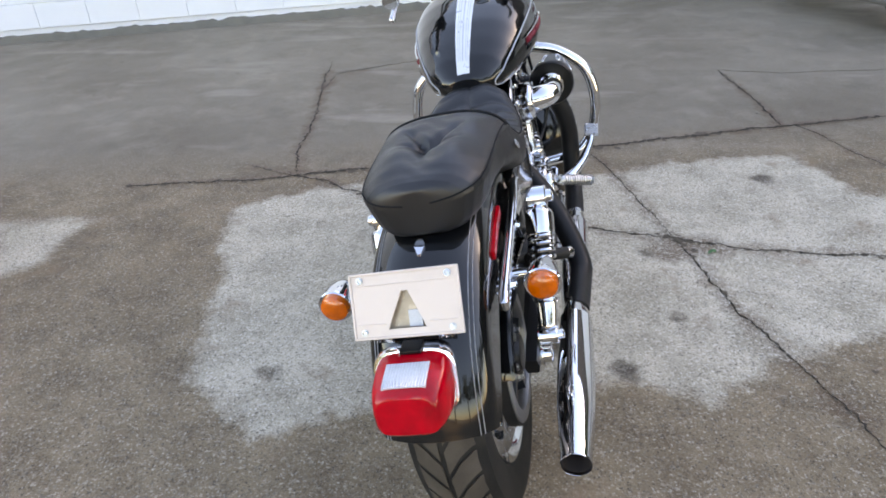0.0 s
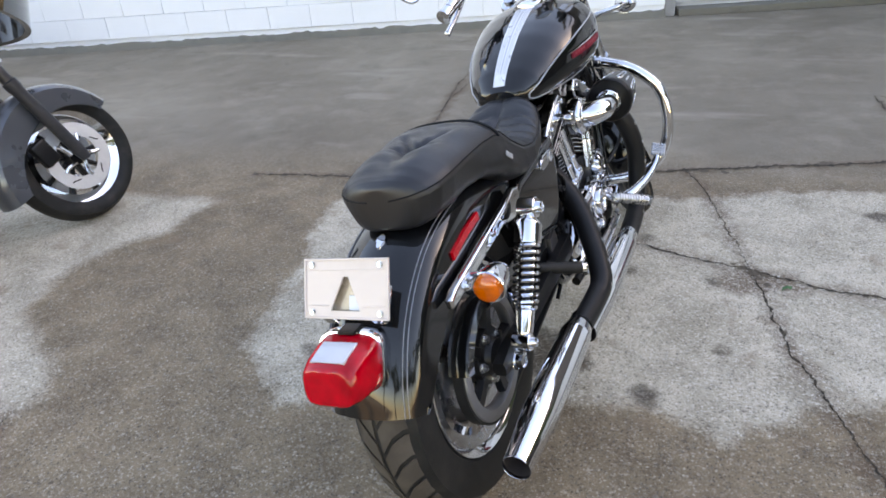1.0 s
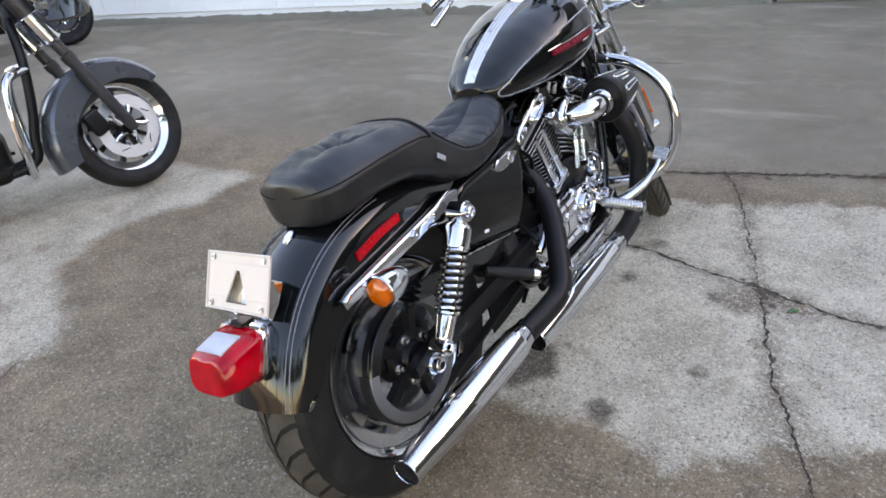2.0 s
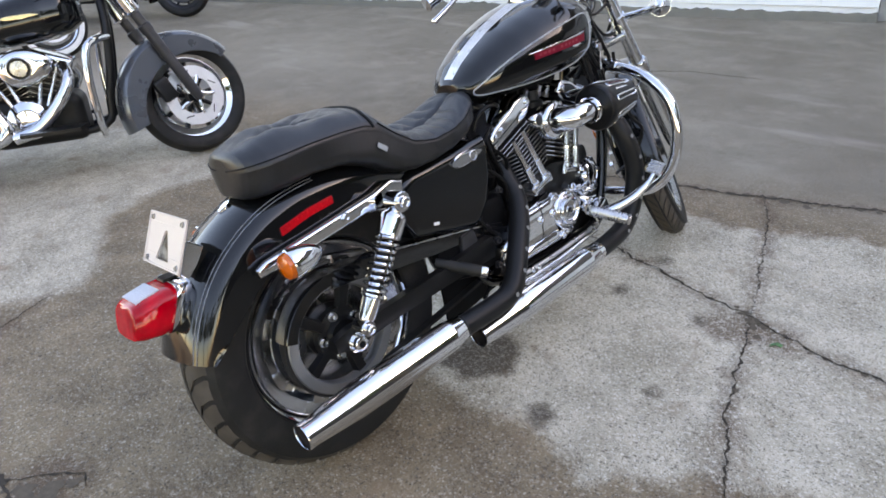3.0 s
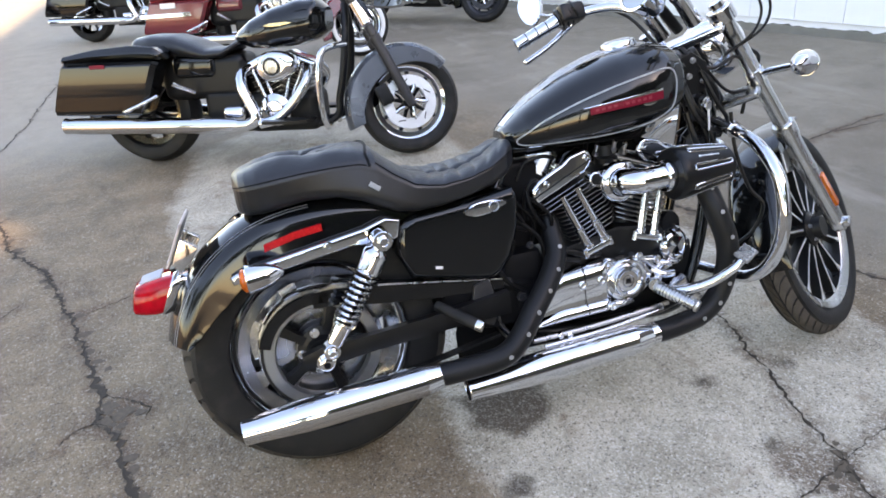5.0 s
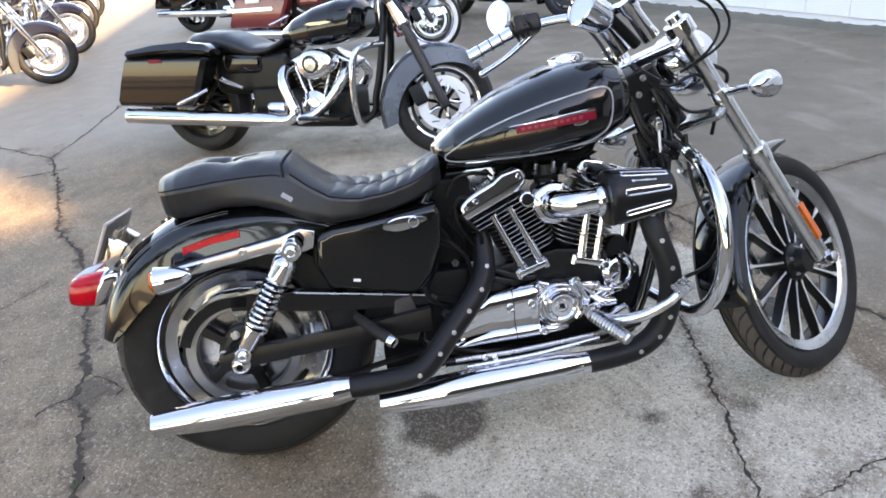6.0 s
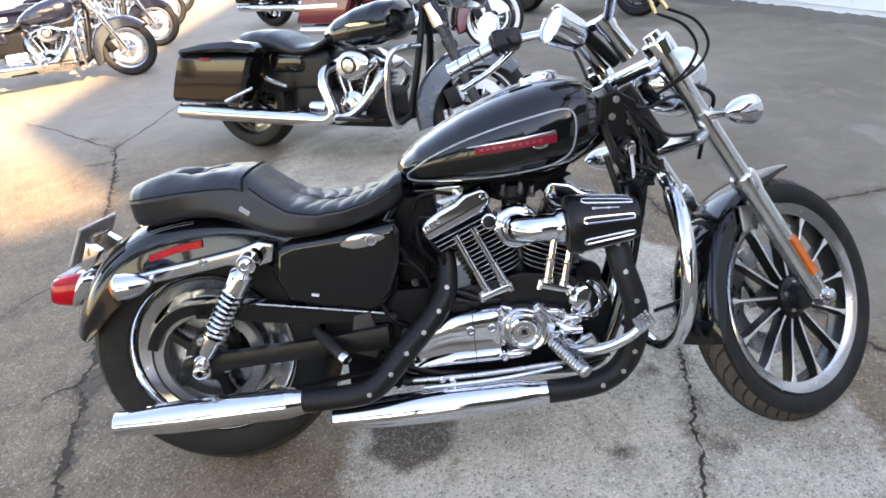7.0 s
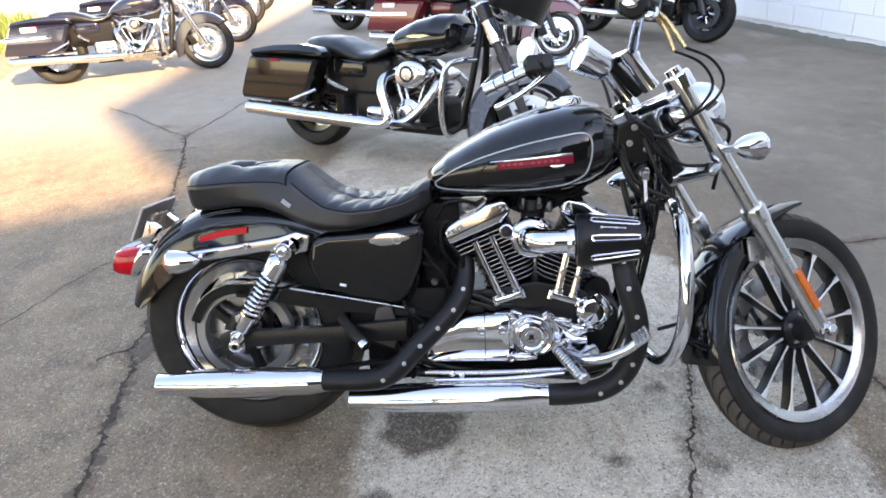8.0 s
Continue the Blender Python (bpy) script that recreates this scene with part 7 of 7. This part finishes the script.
    def channel(c, R0, R1, a0, a1, hw, skirt, n=36):
        rings = []
        for i in range(n):
            f = i / (n - 1)
            a = radians(a0 + (a1 - a0) * f)
            e = Vector((0, math.sin(a), math.cos(a)))
            Rf = R0 + (R1 - R0) * f
            sk = skirt * (0.35 + 0.65 * math.sin(math.pi * min(1, f * 0.9 + 0.12)))
            outer, inner = [], []
            for s in np.linspace(-1, 1, 17):
                k = abs(s)
                drop = 0.03 * min(1, k / 0.75) ** 2.5 + (sk * (k - 0.75) / 0.25 if k > 0.75 else 0)
                x = hw * math.copysign(min(1, (k / 0.75)) ** 0.85, s)
                outer.append(c + e * (Rf - drop) + Vector((x, 0, 0)))
                inner.append(c + e * (Rf - drop - 0.004) + Vector((x * 0.96, 0, 0)))
            rings.append(outer + inner[::-1])
        return loft(rings)

    front = wheel("front_wheel", af, 0.275, 0.118, 0.190, st, (1, -1))
    if cover_disc:
        part("wheel_cover", lathe([(0.07, 0.0), (0.072, 0.06), (0.074, 0.062), (0.070, 0.10), (0.062, 0.158), (0.058, 0.162), (0.054, 0.158)], 48, af, (1, 0, 0)), CHROME, front, "polished full disc cover", m=st)
        part("whitewall", lathe([(0.054, 0.206), (0.0596, 0.218), (0.0600, 0.234), (0.057, 0.244), (0.052, 0.23)], 56, af, (1, 0, 0), closed=True), WHITEPLASTIC, front, "white tyre wall band", m=st)
        part("fender_trim", channel(af, 0.343, 0.322, 8, 40, 0.07, 0.0), CHROME, root, "chrome front fender trim", m=st)
    part("front_fender", channel(af, 0.355, 0.300, -112, 46, 0.086, 0.10), fender_paint, root, "deep valanced front fender", m=st)
    part("rear_fender", channel(ar, 0.36, 0.35, -100, 60, 0.095, 0.10), paint, root, "rear fender")
    # saddlebags with a lid line, latch and reflector
    for s in (1, -1):
        def sec(y, zt, zb, x0=0.135, x1=0.285, e=0.022):
            pts = [(x0, zb + e), (x0 + e, zb), (x1 - e * 1.6, zb + 0.004), (x1 - 0.008, zb + e * 1.6), (x1, (zt + zb) / 2), (x1 - 0.002, zt - e), (x1 - e, zt), (x0 + e, zt), (x0, zt - e)]
            return [(s * x, y + 0.07 + (z - 0.5) * 0.45, z - 0.02) for x, z in pts]
        bag = part("saddlebag", loft([sec(-0.425, 0.60, 0.35, 0.15, 0.262), sec(-0.41, 0.61, 0.335), sec(-0.2, 0.605, 0.325), sec(0.10, 0.60, 0.32), sec(0.125, 0.59, 0.335, 0.15, 0.262)]), paint, root, "hard saddlebag in body paint")
        part("lid", loft([sec(-0.432, 0.628, 0.607, 0.15, 0.262, 0.006), sec(-0.415, 0.645, 0.606, 0.135, 0.2845, 0.012), sec(-0.25, 0.672, 0.606, 0.135, 0.2845, 0.022), sec(-0.05, 0.682, 0.604, 0.135, 0.2845, 0.024), sec(0.09, 0.668, 0.602, 0.135, 0.2845, 0.018), sec(0.135, 0.64, 0.60, 0.15, 0.262, 0.01)]), paint, bag, "hinged bag lid")
        part("bag_reflector", box((s * 0.2865, -0.09, 0.566), (0.004, 0.085, 0.020), 0.002), CRIMSON, bag, "red side reflector")
        part("bag_guard", tube([(s * 0.24, 0.19, 0.40), (s * 0.285, 0.12, 0.365), (s * 0.29, 0.04, 0.335), (s * 0.25, -0.02, 0.325)], 0.010, 10, 5), CHROME, bag, "chrome bag guard")
        if bag_trim:
            part("bag_trim", box((s * 0.288, -0.17, 0.47), (0.006, 0.47, 0.035), 0.003), CHROME, bag, "wide chrome trim strip")
            part("bag_badge", box((s * 0.291, -0.13, 0.55), (0.004, 0.14, 0.045), 0.006), WHITEPLASTIC, bag, "plain pale badge")
        # long low muffler and header
        mf = part("muffler", lathe([(0, 0.03), (0.03, 0.037), (0.1, 0.043), (0.91, 0.045), (0.97, 0.041), (1.0, 0.045), (1.005, 0.041), (0.93, 0.038), (0.93, 0.0)], 28, (s * 0.235, 0.62, 0.225), (0, -1, 0.032)), CHROME, root, "long chrome muffler")
        part("header_pipe", tube([(s * 0.235, 0.60, 0.225), (s * 0.235, 0.68, 0.228), (s * 0.235, 0.725, 0.265), (s * 0.225, 0.70, 0.33), (s * 0.205, 0.655, 0.42), (s * 0.15, 0.64, 0.48), (s * 0.08, 0.66, 0.50)], 0.030, 18, 7), CHROME, root, "chrome exhaust header")
        part("front_header", tube([(s * 0.235, 0.74, 0.228), (s * 0.225, 0.84, 0.255), (s * 0.21, 0.93, 0.33), (s * 0.18, 1.0, 0.43), (s * 0.1, 0.99, 0.50)], 0.027, 18, 6), CHROME, root, "chrome front exhaust header")
        # engine guard, footboard
        part("engine_guard", tube([(s * 0.06, 1.20, 0.60), (s * 0.17, 1.165, 0.60), (s * 0.245, 1.125, 0.578), (s * 0.268, 1.108, 0.50), (s * 0.27, 1.10, 0.40), (s * 0.26, 1.10, 0.28), (s * 0.2, 1.10, 0.195), (s * 0.08, 1.08, 0.185)], 0.017, 16, 7), CHROME, root, "chrome engine guard")
        fb = loft([[(s * x, y, z) for x, y in ((0.19, 0.76), (0.31, 0.78), (0.32, 0.95), (0.30, 1.02), (0.19, 1.04))] for z in (0.235, 0.25)])
        part("footboard", fb, SATIN, root, "black rider footboard")
        part("passenger_peg", tube([(s * 0.15, 0.36, 0.40), (s * 0.22, 0.31, 0.44), (s * 0.24, 0.29, 0.46)], 0.014, 12, 3), CHROME, root)
        # fork
        fork = part("fork_leg", lathe([(-0.02, 0.0), (-0.02, 0.020), (0.02, 0.026), (0.34, 0.0265), (0.35, 0.031), (0.38, 0.031), (0.385, 0.024), (0.50, 0.024), (0.50, 0.038), (0.66, 0.040), (0.66, 0.0)], 22, af + Vector((s * 0.112, 0, 0)), fd), CHROME if bright_fork else DARKMETAL, root, "fork leg with chrome cover", m=st)
        part("fork_cover", lathe([(0.44, 0.027), (0.45, 0.041), (0.57, 0.041), (0.58, 0.03)], 22, af + Vector((s * 0.112, 0, 0)), fd), CHROME, fork, "chrome fork cover", m=st)
    # body
    tank_st = [(0.59, 0.65, 0.665, 0.05), (0.62, 0.625, 0.70, 0.09), (0.70, 0.60, 0.755, 0.135), (0.82, 0.595, 0.805, 0.16), (0.96, 0.605, 0.838, 0.165), (1.06, 0.63, 0.835, 0.145), (1.11, 0.67, 0.79, 0.08)]

    def oval(y, zb, zt, hw, n=36):
        zm = zb + (zt - zb) * 0.45
        return [(hw * math.copysign(abs(math.cos(a)) ** 0.7, math.cos(a)), y, zm + ((zt - zm) if math.sin(a) > 0 else (zm - zb)) * math.copysign(abs(math.sin(a)) ** 0.8, math.sin(a))) for a in (2 * math.pi * i / n for i in range(n))]

    ys = np.linspace(0.59, 1.11, 30)
    T = list(zip(*tank_st))
    tank = part("fuel_tank", loft([oval(float(y), interp(y, T[0], T[1]), interp(y, T[0], T[2]), interp(y, T[0], T[3])) for y in ys]), paint, root, "fuel tank in body paint")
    for s in (1, -1):
        part("tank_badge", prism([(0.80, 0.717), (0.84, 0.728), (0.93, 0.732), (0.97, 0.724), (0.90, 0.712), (0.84, 0.709)], s * 0.160, s * 0.168, 0.002), GOLD, tank, "plain bronze tank emblem")
    seat_st = [(0.00, 0.62, 0.66, 0.08), (0.03, 0.60, 0.695, 0.12), (0.13, 0.59, 0.708, 0.145), (0.26, 0.58, 0.70, 0.155), (0.36, 0.57, 0.665, 0.165), (0.45, 0.56, 0.622, 0.165), (0.54, 0.57, 0.620, 0.14), (0.61, 0.61, 0.655, 0.10), (0.65, 0.64, 0.68, 0.06)]
    S = list(zip(*seat_st))
    part("seat", loft([oval(float(y), interp(y, S[0], S[1]), interp(y, S[0], S[2]), interp(y, S[0], S[3])) for y in np.linspace(0.0, 0.65, 34)]), LEATHER, root, "low black leather seat")
    part("frame_body", box((0, 0.40, 0.47), (0.22, 0.50, 0.24), 0.05, 4), SATIN, root, "black frame and side covers")
    part("side_panel", box((0, 0.36, 0.53), (0.27, 0.26, 0.13), 0.045, 4), paint, root)
    cases = STEEL if bright_fork else CASE
    part("crankcase", box((0, 0.82, 0.27), (0.24, 0.42, 0.22), 0.05, 4), cases, root, "engine crankcase")
    part("gearbox", box((0, 0.50, 0.31), (0.22, 0.24, 0.18), 0.04, 4), cases, root)
    part("chrome_side_cover", box((0.125, 0.565, 0.275), (0.08, 0.13, 0.085), 0.03, 3), CHROME, root, "chrome gearbox side cover")
    part("timing_cover", lathe([(0.10, 0.0), (0.10, 0.088), (0.14, 0.085), (0.155, 0.06), (0.158, 0.052), (0.166, 0.048), (0.168, 0.0)], 36, (0, 0.80, 0.285), (1, 0, 0)), CHROME, root, "round chrome timing cover")
    for tilt in (22.5, -22.5):
        ax = Vector((0, math.sin(radians(tilt)), math.cos(radians(tilt))))
        fw = Vector((0, ax.z, -ax.y))
        fm = Matrix(((1, 0, 0, 0), (0, fw.y, ax.y, 0), (0, fw.z, ax.z, 0), (0, 0, 0, 1)))
        base = Vector((0, 0.82, 0.235))
        cyl = part("cylinder", lathe([(0.1, 0.055), (0.30, 0.055)], 24, base, ax), CASE, root, "finned engine cylinder")
        for i in range(11):
            part("fin", box((0, 0, 0), (0.155, 0.145, 0.005), 0.0015, 1), FINS if i % 2 else FINEDGE, cyl, m=Matrix.Translation(base + ax * (0.13 + 0.0135 * i)) @ fm)
        part("rocker_box", box((0, 0, 0), (0.17, 0.185, 0.06), 0.018, 3), CHROME, root, "chrome rocker box", m=Matrix.Translation(base + ax * 0.315) @ fm)
        for k in (-1, 1):
            part("pushrod_cover", tube([base + Vector((0.115, 0.05 * (1 if tilt > 0 else -1) + 0.018 * k, 0.10)), base + ax * 0.30 + fw * 0.03 * k + Vector((0.09, 0, 0))], 0.010, 12, 1), CHROME, root, "chrome push-rod cover")
    # oval air cleaner
    rings = []
    for h, k in ((0.10, 0.9), (0.17, 1.0), (0.195, 0.94), (0.206, 0.8), (0.209, 0.5)):
        rings.append([(h, 0.840 + 0.112 * k * math.cos(a) * (1 + 0.12 * math.cos(a)), 0.513 + 0.080 * k * math.sin(a) + 0.008 * math.cos(a)) for a in (2 * math.pi * i / 40 for i in range(40))])
    ac = part("air_cleaner", loft(rings), CHROME, root, "oval chrome air cleaner cover")
    part("cleaner_badge", lathe([(0.203, 0.050), (0.213, 0.050), (0.215, 0.046), (0.211, 0.040), (0.211, 0.036), (0.216, 0.033), (0.218, 0.0)], 36, (0, 0.836, 0.516), (1, 0, 0)), STEEL, ac, "ringed round badge")
    part("badge_ring", lathe([(0.211, 0.036), (0.2145, 0.036), (0.2145, 0.045), (0.211, 0.045)], 36, (0, 0.836, 0.516), (1, 0, 0), closed=True), SATIN, ac)
    part("frame_tube", tube([(0, 1.20, 0.80), (0.06, 1.20, 0.62), (0.08, 1.15, 0.35), (0.08, 1.05, 0.20), (0.08, 0.4, 0.19)], 0.02, 12, 6), SATIN, root)
    part("frame_tube", tube([(0, 1.20, 0.80), (-0.06, 1.20, 0.62), (-0.08, 1.15, 0.35), (-0.08, 1.05, 0.20), (-0.08, 0.4, 0.19)], 0.02, 12, 6), SATIN, root)
    part("tail_lamp", box((0, -0.40, 0.50), (0.10, 0.05, 0.07), 0.015), RED, root, "red tail lamp")
    bar_top = af + fd * 0.835 + Vector((0, -0.04, 0))
    bar = part("handlebar", tube([bar_top + Vector((x, y, z)) for x, y, z in ((-0.37, -0.26, 0.03), (-0.30, -0.12, 0.08), (-0.16, 0, 0.05), (0, 0.02, 0), (0.16, 0, 0.05), (0.30, -0.12, 0.08), (0.37, -0.26, 0.03))], 0.014, 14, 6), CHROME, root, "chrome handlebar", m=st)
    for s in (1, -1):
        part("grip", tube([bar_top + Vector((s * 0.335, -0.19, 0.062)), bar_top + Vector((s * 0.385, -0.30, 0.015))], 0.019, 14, 1), RUBBER, bar, "black grip", m=st)
        part("mirror", box(bar_top + Vector((s * 0.36, -0.10, 0.17)), (0.10, 0.03, 0.06), 0.013, 3), CHROME, root, "chrome mirror", m=st)
    part("headlight", lathe([(-0.08, 0.0), (-0.07, 0.06), (-0.02, 0.092), (0.03, 0.098), (0.035, 0.09), (0.045, 0.05), (0.05, 0.0)], 32, af + fd * 0.62 + ff * 0.10, (0, 1, 0)), CHROME, root, "chrome headlight", m=st)
    if fairing:
        rings = []
        for f in np.linspace(-1, 1, 25):
            k = abs(f)
            x = 0.36 * f
            y0 = 1.52 - 0.22 * k ** 2
            zb, zt = 0.78 + 0.05 * k ** 2, 1.14 - 0.17 * k ** 3
            rings.append([(x, y0, zb), (x, y0 + 0.07 * (1 - k * 0.5), (zb + zt) / 2), (x, y0 - 0.06, zt), (x * 0.95, y0 - 0.075, zt - 0.01), (x * 0.95, y0 + 0.04 * (1 - k), (zb + zt) / 2), (x * 0.95, y0 - 0.02, zb + 0.01)])
        part("fairing", loft(rings), paint, root, "fork-mounted fairing in body paint", m=st)
    if tour_pack:
        part("tour_pack", box((0, -0.36, 0.88), (0.52, 0.40, 0.26), 0.07, 4), paint, root, "hard luggage box in body paint")
        part("rack_bar", tube([(-0.2, -0.15, 0.72), (-0.2, -0.55, 0.73), (0.2, -0.55, 0.73), (0.2, -0.15, 0.72)], 0.011, 10, 4), CHROME, root, "chrome luggage rack")
    return root


def stand(x, y, yaw, lean=-7.0):
    return pose(x, y, 0, 0, 0, yaw) @ pose(0, 0, 0, 0, lean, 0)


build_tourer(stand(-2.745, -0.42, -28), PAINT, GREYPAINT, "black touring motorcycle with hard bags and charcoal front fender", steer=20, spokes=9, brass_rear=True)
build_tourer(stand(-5.55, 0.0, -25), MAROON, MAROON, "maroon touring motorcycle with chrome-trimmed bags", steer=14, bag_trim=True, fairing=True, cover_disc=True)
build_tourer(stand(-8.20, -1.15, -28), PAINT, PAINT, "black touring motorcycle parked beyond the maroon one", steer=14)
# dull on the next two: their wheels' shade is in the metal's colour
build_tourer(stand(-6.85, 1.98, -50), MAROON, PAINT, "dark maroon motorcycle parked by the block wall", steer=10, fairing=False, dull=True)
build_tourer(stand(2.78, 4.15, 13), MAROON, PAINT, "maroon touring motorcycle parked before the roller door", steer=4, dull=True)
FIRST = build_tourer(stand(-5.42, -3.69, 16.2), NAVY, NAVY, "dark touring motorcycle with wire wheels in the sun", steer=-6, lace=True, bag_trim=True, fairing=False, bright_fork=True)
for x, y in ((-7.26, -3.97), (-8.99, -4.34), (-10.96, -4.72)):
    copy_thing(FIRST, stand(x, y, 16.2))


# ---------- green verge behind the sunlit row ----------
LEAF = mat("verge_leaf", (0.09, 0.13, 0.03), 0.7, 0, 0.5, 12)


def build_verge():
    rnd = random.Random(8)
    soil = []
    for i in range(30):
        u = i / 29
        x, y = -5.0 - 4.5 * u, -4.35 - 1.6 * u
        w = 0.6 + 0.25 * rnd.random()
        soil.append([(x, y, -0.01), (x - 0.1, y - w * 0.3, 0.06 + 0.03 * rnd.random()), (x - 0.2, y - w, 0.10), (x - 0.5, y - w - 1.6, 0.08), (x - 0.6, y - w - 1.7, -0.01)])
    tagged(part("verge", loft(soil), SOIL, None), "dry soil verge at the edge of the yard", "soil", kind="structure")
    bm = bmesh.new()
    for i in range(2600):
        u = rnd.random()
        x, y = -5.1 - 4.4 * u + rnd.uniform(-0.25, 0.25), -4.8 - 1.6 * u - abs(rnd.gauss(0, 0.5))
        h = rnd.uniform(0.08, 0.42)
        a = rnd.uniform(0, 6.28)
        d = Vector((math.cos(a), math.sin(a), 0)) * rnd.uniform(0.02, 0.14)
        s = Vector((-d.y, d.x, 0)).normalized() * rnd.uniform(0.006, 0.02)
        p = Vector((x, y, 0.05))
        q = p + d * 0.6 + Vector((0, 0, h * 0.65))
        v = [bm.verts.new(c) for c in (p - s, p + s, q + s * 1.3, q - s * 1.3, p + d + Vector((0, 0, h)))]
        bm.faces.new(v[:4])
        bm.faces.new((v[3], v[2], v[4]))
    tagged(part("weeds", bm, LEAF, None, flat=True), "tall yellow green weeds on the verge", "weeds", kind="stuff")


build_verge()

# ---------- blocks of the painted wall ----------
bm = box((0, 0, 0), (0.3975, 0.03, 0.1975), 0.003, 1)
BLOCK = bpy.data.meshes.new("block")
bm.to_mesh(BLOCK)
bm.free()
BLOCK.materials.append(WALLPAINT)
rnd = random.Random(21)
for row in range(6):
    z = 0.10 + 0.2 * row
    for col in range(24):
        u = WALL_END - 0.2 - 0.4 * col - (0.2 if row % 2 else 0.0)
        ob = new("block", BLOCK)
        ob.parent = WALL
        ob.location = (u, 0.004 + rnd.uniform(-0.002, 0.002), z + 0.1)
